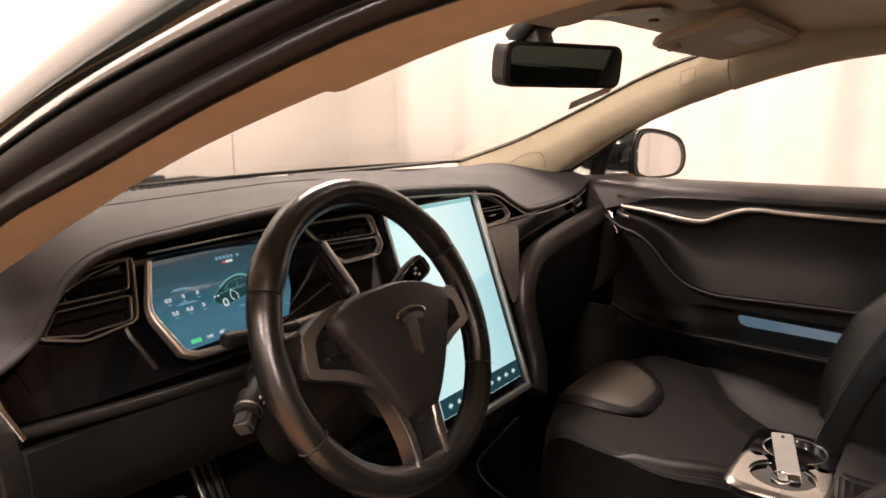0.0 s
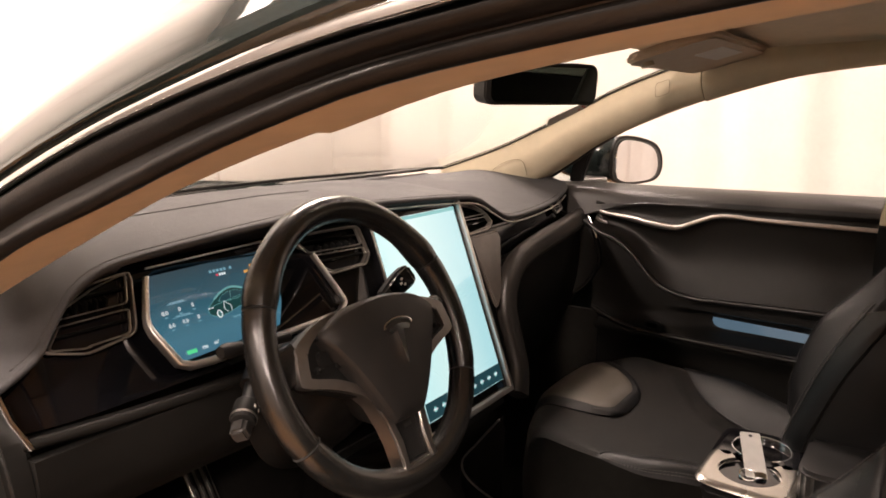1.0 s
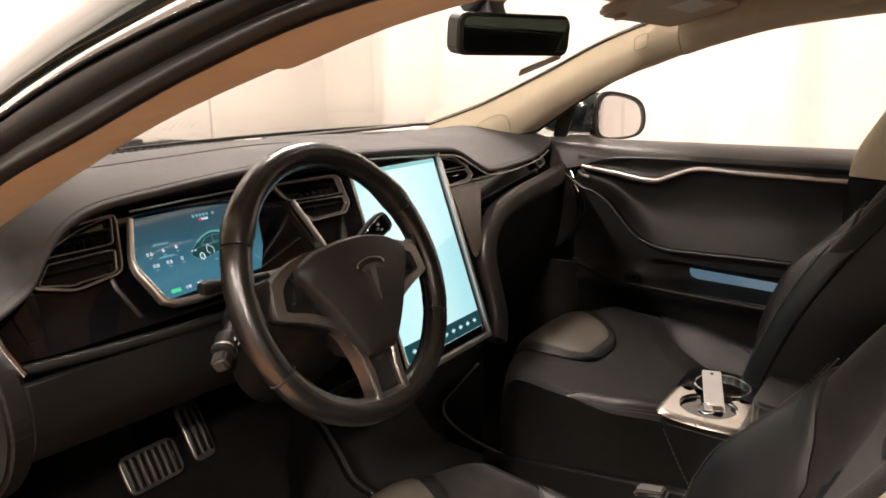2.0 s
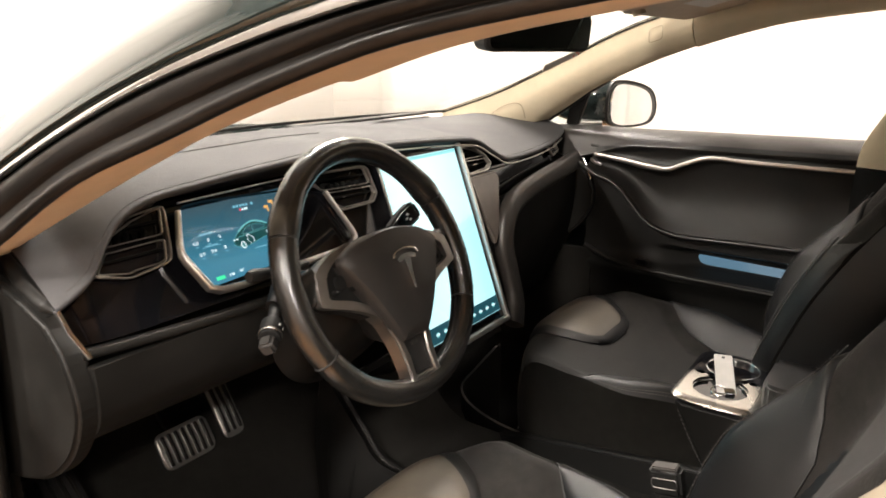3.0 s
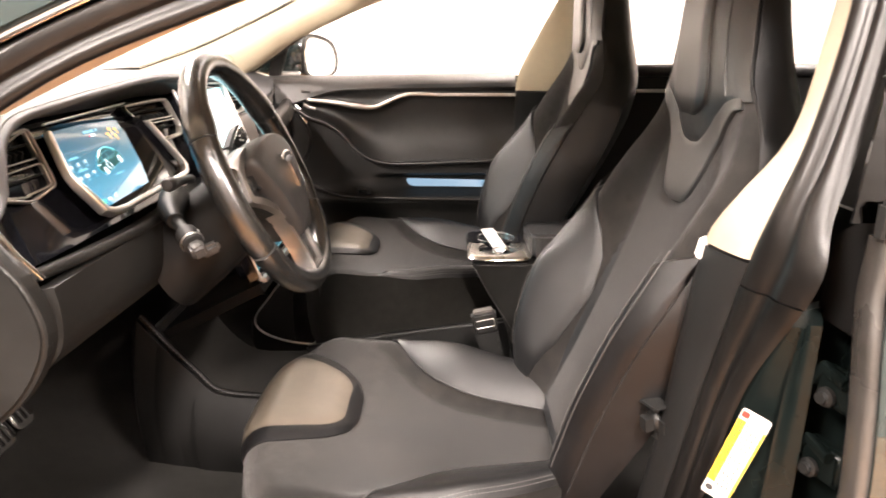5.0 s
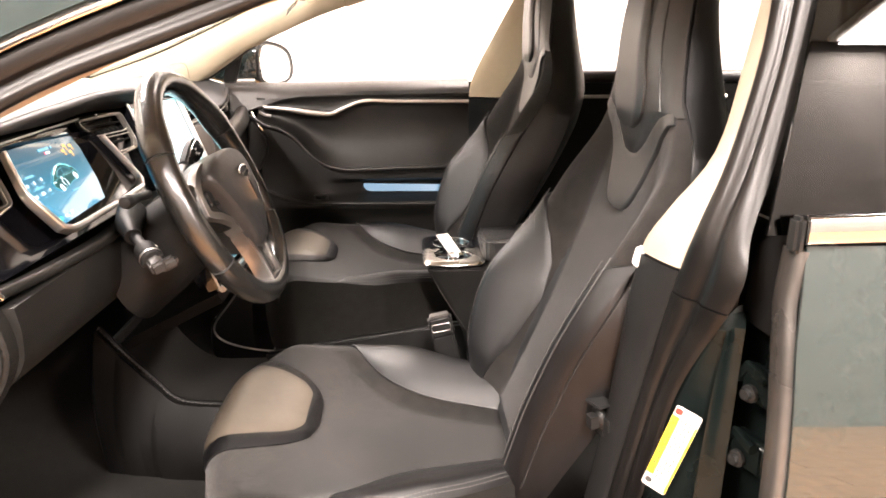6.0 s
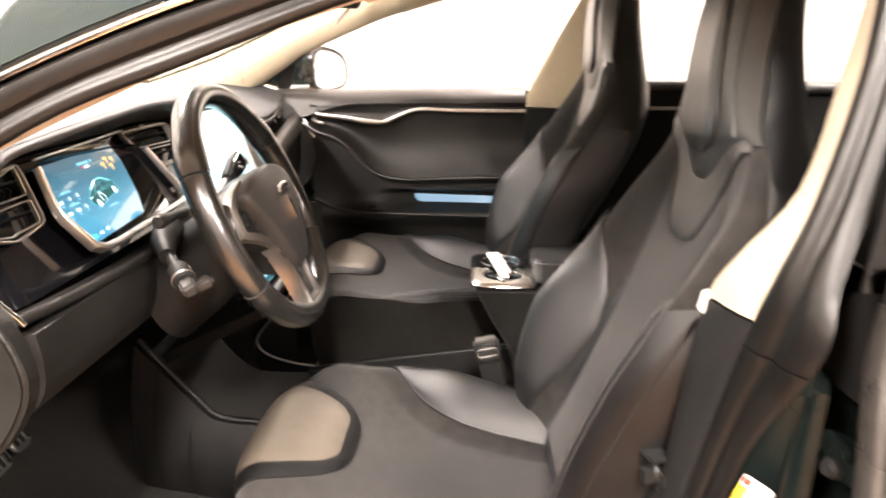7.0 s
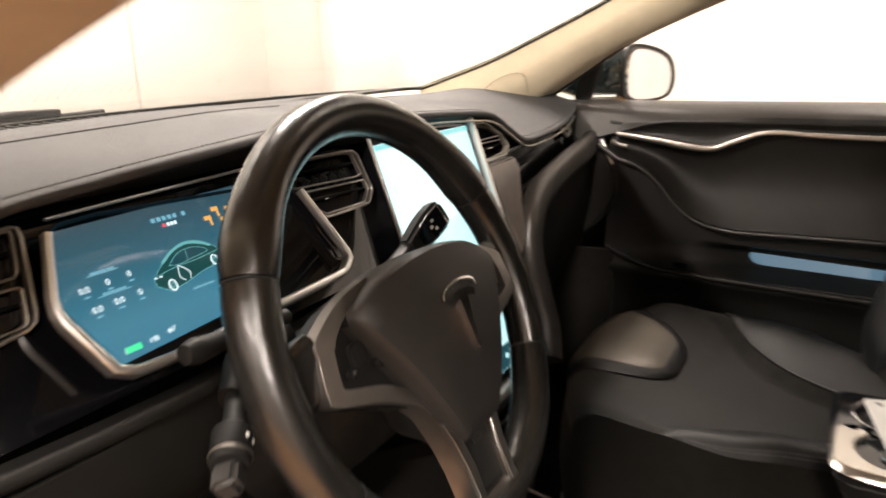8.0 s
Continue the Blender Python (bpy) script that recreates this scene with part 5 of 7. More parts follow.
# ---- steering column with its stalks ----
column = thing("steering_column", (-0.353, 0.16, 0.79), "black plastic steering column shroud with stalks", "steering column")
rings = []
for z, rx, ry, dy in ((-0.03, 0.045, 0.045, 0.0), (-0.05, 0.060, 0.056, -0.006), (-0.09, 0.070, 0.064, -0.020), (-0.14, 0.080, 0.070, -0.034), (-0.20, 0.090, 0.076, -0.046)):
    rings.append([COLUMN @ Vector((rx * math.copysign(abs(math.cos(a)) ** 0.8, math.cos(a)), dy + ry * math.copysign(abs(math.sin(a)) ** 0.8, math.sin(a)), z)) for a in np.linspace(0, 2 * math.pi, 32, endpoint=False)])
part("shroud", skin(rings), SHADED_TRIM, column, "black shroud")


def stalk(base, tip, head, label, ring_mat=None, size=1.0):
    base, tip = Vector(base), Vector(tip)
    way = (tip - base).normalized()
    m = Matrix.Translation(tip) @ way.to_track_quat("Z", "Y").to_matrix().to_4x4() @ Matrix.Diagonal((size, size, 1, 1))
    length = (tip - base).length
    ob = part("stalk", lathe([(0.009, -length), (0.008, -length * 0.6), (0.0095, -head * 1.2), (0.0115, -head), (0.0125, -head * 0.55)], m, 16), MATT_BLACK, column, label)
    if ring_mat:
        part("collar", lathe([(0.0115, -head * 1.25), (0.0155, -head * 1.15), (0.0160, -head * 0.62), (0.0145, -head * 0.5), (0.011, -head * 0.48)], m, 24), MATT_BLACK, ob, "round twist collar")
        part("ring", lathe([(0.0155, -head * 0.70), (0.0166, -head * 0.68), (0.0166, -head * 0.63), (0.0155, -head * 0.61)], m, 24), ring_mat, ob, "thin dull ring")
        part("knob", block(0.021, 0.021, head * 0.5, m @ pose(0, 0, -head * 0.25, 0, 0, 20), 0.004, 3), HUB_COVER, ob, "square push button end")
        for k in range(4):
            part("symbol", block(0.0012, 0.003, 0.004, m @ pose(0, 0, 0, 0, 0, -70 + 35 * k) @ pose(0.0160, 0, -head * 0.92), 0.0003, 1), WHITE_PAPER, ob, "small white symbol")
    else:
        part("knob", lathe([(0.0128, -head * 0.55), (0.0138, -head * 0.4), (0.0128, -0.006), (0.010, 0.0), (0.004, 0.001)], m, 12), MATT_BLACK, ob, "ridged end knob")
    return ob


stalk((-0.42, 0.150, 0.850), (-0.530, 0.140, 0.863), 0.030, "black turn signal stalk", None, 0.72)
stalk((-0.462, 0.168, 0.812), (-0.540, 0.102, 0.774), 0.044, "black wiper stalk with white symbols", VENT_SILVER, 0.95)
part("tilt_lever", block(0.022, 0.030, 0.016, pose(-0.446, 0.124, 0.752, -20, 0, 30), 0.005, 3), HUB_COVER, column, "small dark column lever end")
# Boss added to join the stalk to the shroud, in the darkened black.
part("stalk_boss", sweep([(-0.400, 0.185, 0.815), (-0.450, 0.172, 0.812), (-0.482, 0.154, 0.803)], circle(0.022, 20, 0.024), sizes=[1.0, 0.8, 0.5]), SHADED_TRIM, column, "black stalk boss")
sel_base, sel_tip = Vector((-0.30, 0.160, 0.820)), Vector((-0.180, 0.148, 0.882))
way = (sel_tip - sel_base).normalized()
facing = (Vector((-0.25, -0.85, 0.25)) - way * Vector((-0.25, -0.85, 0.25)).dot(way)).normalized()
sm = plane_pose(tuple(sel_tip), tuple(way.cross(facing)), tuple(way)) @ pose(0, -0.022, 0)
sel = part("gear_lever", sweep([sel_base, sel_base.lerp(sel_tip, 0.35), sel_base.lerp(sel_tip, 0.6)], rounded(0.018, 0.014, 0.005, 3)), PLASTIC, column, "black gear lever")
part("paddle", slab([(-0.010, -0.036), (0.010, -0.036), (0.0165, 0.000), (0.0165, 0.026), (0.012, 0.032), (-0.012, 0.032), (-0.0165, 0.026), (-0.0165, 0.000)], 0.020, sm @ pose(0, 0, 0.010), 0.005, 3), MATT_BLACK, sel, "black paddle")
part("paddle_face", slab([(-0.008, -0.020), (0.008, -0.020), (0.0125, 0.002), (0.0125, 0.022), (-0.0125, 0.022), (-0.0125, 0.002)], 0.002, sm @ pose(0, 0, 0.0108), 0.0005, 1), PIANO, sel, "gloss black paddle face")
part("paddle_rim", sweep([sm @ Vector((x, y, 0.0105)) for x, y in ((-0.0085, -0.021), (-0.0135, 0.002), (-0.0135, 0.023), (0.0135, 0.023))], rounded(0.0014, 0.0014, 0.0005, 1), (0, 0, 1)), CHROME, sel, "thin chrome rim")
for k in range(3):
    part("paddle_mark", block(0.003, 0.0045, 0.001, sm @ pose(-0.005 + 0.005 * k, 0.006 - 0.005 * (k % 2), 0.0108), 0.0003, 1), WHITE_PAPER, sel)

# ---- front seats ----
SEAT = Vector((-0.36, -0.15, 0.22))


def seat_part(name, bm, mat, parent, label=""):
    return part(name, bm, mat, parent, label, 50)


def build_seat():
    t = thing("front_seat", tuple(SEAT), "black leather sports seat with charcoal fabric centre and integrated headrest", "car seat", "front seats")
    sx = SEAT.x

    def half(v):
        return (0.262 - 0.02 * max(0, 0.25 - v) / 0.25) * TAPER(v)

    def lens(v):
        """The inner edge of the side bolster."""
        return float(LENS(v))

    TAPER = table((0.0, 0.45, 0.53, 0.63, 0.74, 0.86, 0.97, 1.0), (1.0, 1.0, 1.0, 0.985, 0.90, 0.78, 0.66, 0.64))
    LENS = table((0.0, 0.38, 0.45, 0.50, 0.55, 0.60, 0.66, 0.74, 0.82, 0.90, 1.0), (1.0, 1.0, 0.985, 0.90, 0.80, 0.70, 0.61, 0.545, 0.52, 0.51, 0.50))
    DISH = table((0.0, 0.12, 0.25, 0.45, 0.70, 1.0), (0.468, 0.462, 0.448, 0.412, 0.390, 0.380))

    def cushion(u, v):
        """u across from -1 to 1; v from the bottom of the front lip over the top to the back."""
        w = half(v)
        x = sx + u * w
        front = 0.103 - 0.066 * abs(u) ** 2.6
        if v < 0.16:
            a = v / 0.16
            y, z = front - 0.018 + 0.018 * math.sin(a * math.pi / 2), 0.30 + 0.12 * a
        elif v < 0.28:
            a = (v - 0.16) / 0.12 * math.pi / 2
            y, z = front - 0.045 * (1 - math.cos(a)), 0.420 + 0.048 * math.sin(a)
        else:
            a = (v - 0.28) / 0.72
            y, z = front - 0.045 - a * (0.455 - 0.045 * abs(u) ** 3), DISH(a)
        inside = lens(v) - 0.10
        roll = max(0, (abs(u) - inside) / (1.001 - inside)) if inside < 0.95 else 0.0
        long = max(0, min(1, (v - 0.34) / 0.40))
        long = long * long * (3 - 2 * long)
        z += long * 0.062 * math.sin(min(1, roll * 1.15) * math.pi / 2) - (0.5 + 0.5 * long) * 0.55 * max(0, abs(u) - 0.92) ** 1.4
        z += -0.006 * (1 - u * u) * long
        return Vector((x, y, z))

    def strip(fn, left, right, v0, v1, nu, nv, thick, puff, rim=0.1):
        return sheet(lambda u, v: fn(left(v) + (right(v) - left(v)) * u, v), nu, nv, -thick, v0=v0, v1=v1, puff=-puff, rim=rim)

    # front patch, a leather piece over the lip, narrower towards the back, in a rolled border dark for its shade
    PATCH_R = table((0.13, 0.17, 0.22, 0.28, 0.34, 0.40, 0.44, 0.465, 0.48), (0.46, 0.56, 0.62, 0.61, 0.55, 0.45, 0.35, 0.25, 0.12))
    PATCH_L = table((0.13, 0.17, 0.22, 0.28, 0.34, 0.40, 0.44, 0.465, 0.48), (0.40, 0.46, 0.49, 0.48, 0.44, 0.38, 0.30, 0.21, 0.06))

    seat_part("cushion_core", strip(lambda u, v: cushion(u, v) - Vector((0, 0, 0.003)), lambda v: -0.985, lambda v: 0.985, 0.03, 1.0, 50, 60, 0.05, 0), FABRIC, t, "charcoal fabric cushion")
    # Black strip under the patch draws its rolled edge and the shade there.
    seat_part("patch_border", strip(cushion, lambda v: -PATCH_L((v - 0.302) * 0.96 + 0.302) - 0.024, lambda v: PATCH_R((v - 0.302) * 0.96 + 0.302) + 0.024, 0.122, 0.486, 40, 44, 0.010, 0.006, 0.10), BOLSTER, t, "rolled black leather border, also the shade round the patch")
    # Patch coloured as if lit, paler than the leather round it.
    seat_part("cushion_front_patch", strip(cushion, lambda v: -PATCH_L(v), PATCH_R, 0.13, 0.48, 40, 44, 0.014, 0.0105, 0.22), SEAT_PATCH, t, "smooth leather front patch with a lamp highlight put into its grey-brown")
    for s in (-1, 1):
        l, r = ((lambda v: lens(v)), (lambda v: 1.0)) if s > 0 else ((lambda v: -1.0), (lambda v: -lens(v)))
        seat_part("cushion_bolster", strip(cushion, l, r, 0.44, 1.0, 24, 60, 0.008, 0.006, 0.35), BOLSTER, t, "black leather side bolster")
        line = [cushion(s * lens(v), v) + Vector((0, 0, 0.002)) for v in np.linspace(0.46, 0.99, 50)]
        seat_part("piping", sweep(line, circle(0.0014, 6)), PIPING, t)
        for off in (0.955, 0.915):
            edge = [cushion(s * (lens(v) + (1 - lens(v)) * off), v) + Vector((0, 0, 0.004)) for v in np.linspace(0.47, 0.99, 50)]
            stitches(edge, (0, 0, 1), STITCH, t)

    # side and front skirt below the cushion
    rim_line = []
    for v in np.linspace(1.0, 0.24, 30):
        rim_line.append(cushion(-1.0, v))
    for u in np.linspace(-0.96, 0.96, 30):
        rim_line.append(cushion(u, 0.16))
    for v in np.linspace(0.24, 1.0, 30):
        rim_line.append(cushion(1.0, v))
    rows = []
    for k in range(6):
        row = []
        for p in rim_line:
            q = Vector((sx + (p.x - sx) * (1.0 + 0.02 * math.sin(k / 5 * math.pi)), p.y + (0.006 * math.sin(k / 5 * math.pi) if p.y > 0.05 else 0), p.z + (0.265 - p.z) * k / 5))
            row.append(q)
        rows.append(row)
    bm = sheet(lambda u, v: rows[int(round(v * 5))][int(round(u * 89))], 90, 6, 0.012)
    seat_part("cushion_skirt", bm, CARPET, t, "black leather cushion side")
    for s in (-1, 1):
        bm = slab([(0.06, 0.235), (0.075, 0.285), (-0.10, 0.315), (-0.42, 0.36), (-0.47, 0.33), (-0.45, 0.235)], 0.02, Matrix(((0, 0, s, sx + s * 0.285), (1, 0, 0, 0), (0, 1, 0, 0), (0, 0, 0, 1))), 0.006, 3)
        seat_part("side_cover", bm, PLASTIC, t, "black plastic seat side cover")
        seat_part("rail", block(0.04, 0.50, 0.03, pose(sx + s * 0.19, -0.18, 0.25), 0.004), STEEL, t, "steel seat rail")

    # backrest
    SPINE = curve_through([(-0.385, 0.400), (-0.435, 0.50), (-0.490, 0.62), (-0.538, 0.74), (-0.566, 0.83), (-0.582, 0.90), (-0.584, 0.98), (-0.584, 1.06), (-0.594, 1.135), (-0.614, 1.190)], 120)
    WIDE = table((0.38, 0.46, 0.54, 0.62, 0.70, 0.78, 0.84, 0.88, 0.92, 0.97, 1.00, 1.05, 1.10, 1.14, 1.19), (0.185, 0.200, 0.218, 0.236, 0.252, 0.252, 0.245, 0.228, 0.203, 0.170, 0.152, 0.136, 0.122, 0.110, 0.088))
    JUT_IN = table((0.38, 0.44, 0.48, 0.54, 0.60, 0.65, 0.72, 0.80, 0.86, 0.92, 1.0, 1.19), (0.035, 0.068, 0.088, 0.102, 0.104, 0.088, 0.062, 0.044, 0.026, 0.010, 0.0, -0.01))
    JUT = table((0.38, 0.46, 0.55, 0.66, 0.76, 0.84, 0.90, 0.96, 1.05, 1.19), (0.024, 0.046, 0.066, 0.075, 0.064, 0.040, 0.016, 0.004, 0.0, -0.01))

    def back(u, v, lift=0.0):
        k = v * 119
        i = min(int(k), 118)
        y, z = SPINE[i] + (SPINE[i + 1] - SPINE[i]) * (k - i)
        ty, tz = SPINE[i + 1] - SPINE[i]
        n = math.hypot(ty, tz)
        ny, nz = tz / n, -ty / n  # forward
        w, j = WIDE(z), (JUT_IN if u > 0 else JUT)(z)
        roll = max(0, (abs(u) - 0.52) / 0.48)
        out = j * math.sin(min(1, roll * 1.25) * math.pi / 2) ** 1.3 - 0.05 * max(0, roll - 0.72) ** 1.3 * 3.0 * max(0.0, min(1.0, (0.98 - z) / 0.10)) + lift
        if z > 0.90:
            out -= 0.055 * max(0.0, abs(u) - 0.50) ** 1.8 * min(1, (z - 0.90) / 0.14)
        return Vector((sx + u * w, y + ny * out, z + nz * out))

    def vz(z):
        return float(np.interp(z, SPINE[:, 1], np.linspace(0, 1, 120)))

    def inner(v):
        """Where the fabric centre ends and the leather bolster starts."""
        z = float(np.interp(v, np.linspace(0, 1, 120), SPINE[:, 1]))
        return float(np.interp(z, (0.40, 0.50, 0.60, 0.66, 0.70, 0.74, 0.78), (0.72, 0.60, 0.55, 0.58, 0.66, 0.80, 0.985)))

    def head_edge(u):
        """The lower edge of the headrest: a rounded tip in the middle, high at the sides."""
        return float(np.interp(abs(u), (0.0, 0.14, 0.28, 0.44, 0.62, 0.82, 1.0), (0.892, 0.896, 0.914, 0.938, 0.955, 0.964, 0.966)))

    def neck_edge(u):
        return float(np.interp(abs(u), (0.0, 0.15, 0.22, 0.30, 0.40, 0.58, 0.80, 1.0), (0.806, 0.810, 0.822, 0.852, 0.888, 0.924, 0.952, 0.960)))

    seat_part("backrest_center", strip(lambda u, v: back(u, v, -0.004), lambda v: -0.995, lambda v: 0.995, 0.02, vz(0.985), 60, 80, 0.02, 0), FABRIC, t, "charcoal fabric backrest centre")
    for s in (-1, 1):
        l, r = ((lambda v: inner(v)), (lambda v: 1.0)) if s > 0 else ((lambda v: -1.0), (lambda v: -inner(v)))
        seat_part("backrest_bolster", strip(back, l, r, 0.02, vz(0.785), 24, 70, 0.012, 0.004, 0.12), BOLSTER, t, "black leather backrest bolster")
        seat_part("piping", sweep([back(s * 0.90, v, 0.0052) for v in np.linspace(0.04, vz(0.775), 60)], circle(0.0013, 6)), PIPING, t)
        stitches([back(s * 0.87, v, 0.0062) for v in np.linspace(0.06, vz(0.77), 60)], (0, 0, 1), STITCH, t, 0.004, 0.003, 0.0006)
        stitches([back(s * (inner(v) + 0.10), v, 0.0050) for v in np.linspace(0.10, vz(0.72), 60)], (0, 0, 1), STITCH, t, 0.004, 0.003, 0.0005)

    def neck(u, v):
        k = (u * 2 - 1) * 0.90
        top, low = head_edge(k) + 0.004, neck_edge(k)
        return back(k, vz(top + (low - top) * v), 0.0005)

    seat_part("neck_panel", sheet(neck, 60, 24, 0.005, puff=0.0015, rim=0.08), LEATHER, t, "black leather neck panel")

    def head(u, v):
        k = (u * 2 - 1) * 1.0
        top, low = 1.183, head_edge(k)
        return back(k, vz(top + (low - top) * v), -0.0015 + 0.010 * (1 - abs(k) ** 4) * (1 - 0.8 * v ** 12))

    seat_part("headrest", sheet(head, 56, 44, 0.004, puff=0.0012, rim=0.06), LEATHER, t, "smooth black leather integrated headrest")

    def pad_face(u, v):
        z = 0.935 + 0.235 * (1 - v)
        w = float(np.interp(v, (0, 0.05, 0.12, 0.3, 0.75, 0.88, 0.95, 1.0), (0.26, 0.36, 0.42, 0.46, 0.42, 0.36, 0.27, 0.12)))
        k = (u * 2 - 1) * w
        return back(k, vz(z), 0.009 + 0.004 * (1 - abs(k) ** 3))

    seat_part("headrest_pad", sheet(pad_face, 24, 36, 0.012, puff=0.006, rim=0.12), LEATHER, t, "raised oval headrest pad")
    for s in (-1, 1):
        seat_part("headrest_seam", sweep([back(s * 0.74, vz(z), 0.0075) for z in np.linspace(0.970, 1.17, 24)], circle(0.0010, 6)), PIPING, t)

    # hard shell behind
    rings = []
    for v in np.linspace(0.0, 0.985, 54):
        row = []
        for u in np.linspace(-1, 1, 25):
            c = back(0, v)
            f = back(u, v)
            th = float(np.interp(c.z, (0.40, 0.60, 0.80, 0.88, 0.94, 1.05, 1.19), (0.05, 0.075, 0.095, 0.095, 0.088, 0.075, 0.050)))
            row.append(Vector((f.x, min(f.y - 0.010, c.y - th * (1 - 0.45 * abs(u) ** 6) - 0.012), f.z - 0.01)))
        front = [back(u, v, -0.007) for u in np.linspace(1, -1, 25)]
        rings.append(row + front)
    seat_part("back_shell", skin(rings), BOLSTER, t, "black leather seat back")
    return t


seat = build_seat()
passenger_seat = copy_thing(seat, pose(SEAT.x + 0.715, SEAT.y + 0.04, SEAT.z + 0.072))
tagged(passenger_seat, "raised black leather sports seat with fabric centre beside a door")
part("seat_base", block(0.42, 0.46, 0.10, pose(0.355, -0.14, 0.275), 0.01), PLASTIC, passenger_seat)
for child in passenger_seat.children:
    if child.name.startswith("seat_base"):
        child.matrix_parent_inverse = pose(SEAT.x + 0.715, SEAT.y + 0.04, SEAT.z + 0.072).inverted()

# ---- passenger door ----
def passenger_door():
    t = thing("passenger_door", (0.85, -0.05, 0.5), "black leather car door panel with silver trim and blue light strip", "car door")
    Y_F, Y_R = 0.225, -0.418

    def belt_z(y):
        return 0.930 + 0.010 * (0.40 - y) / 0.8

    def edge_drop(y):
        """How far the ledge reaches down: deep in front, narrow along the window."""
        return float(np.interp(y, (0.0, 0.10, 0.15, 0.27), (0.037, 0.039, 0.046, 0.080)))

    def shoulder(u, v):
        y = 0.37 + (Y_R - 0.37) * u
        top = belt_z(y)
        x, z = curve_through([(0.828, top - 0.012), (0.812, top + 0.001), (0.775, top - 0.002), (0.742, top - 0.016), (0.722, top - edge_drop(y))], 24)[int(round(v * 23))]
        return (x, y, z)

    part("window_ledge", sheet(shoulder, 50, 24, -0.012), DOOR_PAD, t, "grey-brown leather window ledge")

    def dip(y):
        """The silver line: it sweeps down to the pull and up again."""
        return float(np.interp(y, CHROME_LINE[:, 0], CHROME_LINE[:, 1]))

    CHROME_LINE = curve_through([(-0.43, 0.880), (-0.20, 0.881), (-0.12, 0.884), (-0.08, 0.879), (-0.03, 0.859), (0.005, 0.846), (0.06, 0.849), (0.12, 0.858), (0.205, 0.868)], 60)
    def insert_z(y, v):
        top = belt_z(y) - edge_drop(y) + 0.002
        return top - max(0.004, top - dip(y) + 0.004) * v

    part("upper_insert", sheet(lambda u, v: (0.722 + 0.004 * v + 0.010 * math.sin(v * math.pi), Y_F - 0.02 + (Y_R - Y_F + 0.02) * u, insert_z(Y_F - 0.02 + (Y_R - Y_F + 0.02) * u, v)), 50, 8, -0.012), PLASTIC, t, "dark recess above the silver trim")
    part("silver_trim", sweep([(0.712, y, z) for y, z in CHROME_LINE], rounded(0.010, 0.010, 0.003, 2), (1, 0, 0), sizes=[1 + 0.7 * math.exp(-((y - 0.07) / 0.07) ** 2) for y, z in CHROME_LINE]), DOOR_SILVER, t, "satin silver trim line")

    LOWER = curve_through([(-0.43, 0.688), (-0.32, 0.686), (-0.21, 0.683), (-0.10, 0.679), (-0.04, 0.679), (0.02, 0.692), (0.065, 0.722), (0.115, 0.776), (0.16, 0.806), (0.20, 0.818), (0.25, 0.85), (0.30, 0.88)], 60)

    def low(y):
        return float(np.interp(y, LOWER[:, 0], LOWER[:, 1]))

    def panel(u, v):
        y = Y_F + (Y_R - Y_F) * u
        z0, z1 = (dip(y) - 0.002 if y < 0.2 else 0.888), min(low(y), 0.884)
        z = z0 + (z1 - z0) * v
        return (0.726 + 0.020 * math.sin(v * math.pi) - 0.020 * v ** 3, y, z)

    part("door_insert", sheet(panel, 60, 24, -0.012), DOOR_INSERT, t, "smooth black leather insert")
    part("insert_edge", sweep([(0.702, y, z - 0.002) for y, z in LOWER[:-6]], rounded(0.010, 0.014, 0.004, 3), (1, 0, 0)), LEATHER, t, "rolled insert edge")

    LEVELS = [0.642, 0.638, 0.634, 0.630, 0.626, 0.622, 0.610, 0.600, 0.592, 0.586, 0.582, 0.578, 0.574, 0.568, 0.560, 0.552, 0.544, 0.53, 0.51, 0.48, 0.44, 0.40, 0.34, 0.26]

    def lower(u, v):
        """Below the insert: a recess that holds the light strip, the armrest edge and the pocket."""
        y = Y_F + (Y_R - Y_F) * u
        row = int(round(v * 33))
        if row < 10:
            top = min(low(y), 0.90) - 0.006
            z = max(top, 0.643) + (0.643 - max(top, 0.643)) * row / 10
        else:
            z = LEVELS[row - 10]
        k = max(0.0, min(1.0, (0.03 - y) / 0.14))
        k = k * k * (3 - 2 * k)
        a, b = max(0.0, min(1.0, (0.640 - z) / 0.012)), max(0.0, min(1.0, (z - 0.574) / 0.016))
        shelf = math.exp(-((z - 0.562) / 0.030) ** 2)
        x = 0.728 - 0.030 * shelf * (0.4 + 0.6 * min(1, max(0, (0.24 - y) / 0.15))) + 0.02 * max(0, 0.5 - z) + 0.045 * k * a * b
        return (x, y, z)

    part("lower_panel", sheet(lower, 70, 34, -0.012), SOFT_TRIM, t, "black moulded lower panel")
    part("light_strip", sheet(lambda u, v: (0.772 - 0.006 * v, -0.030 - 0.31 * u, 0.620 - 0.008 * u - (0.036 - 0.016 * u) * v), 20, 4, 0.004), STRIP_GLOW, t, "glowing blue ambient light strip")
    stitches([(0.6965, y, 0.566) for y in np.linspace(0.12, -0.42, 40)], (1, 0, 0), STITCH, t)
    armrest = curve_through([(0.706, 0.215, 0.612), (0.700, 0.15, 0.588), (0.697, 0.08, 0.574), (0.6955, -0.05, 0.570), (0.6955, -0.25, 0.567), (0.6955, -0.415, 0.565)], 40)
    part("armrest_edge", sweep(armrest, rounded(0.012, 0.012, 0.005, 3), (1, 0, 0)), DOOR_INSERT, t, "rolled leather armrest edge")
    part("switch_surround", block(0.010, 0.044, 0.020, pose(0.6985, 0.045, 0.592), 0.003), PLASTIC, t, "black switch surround")
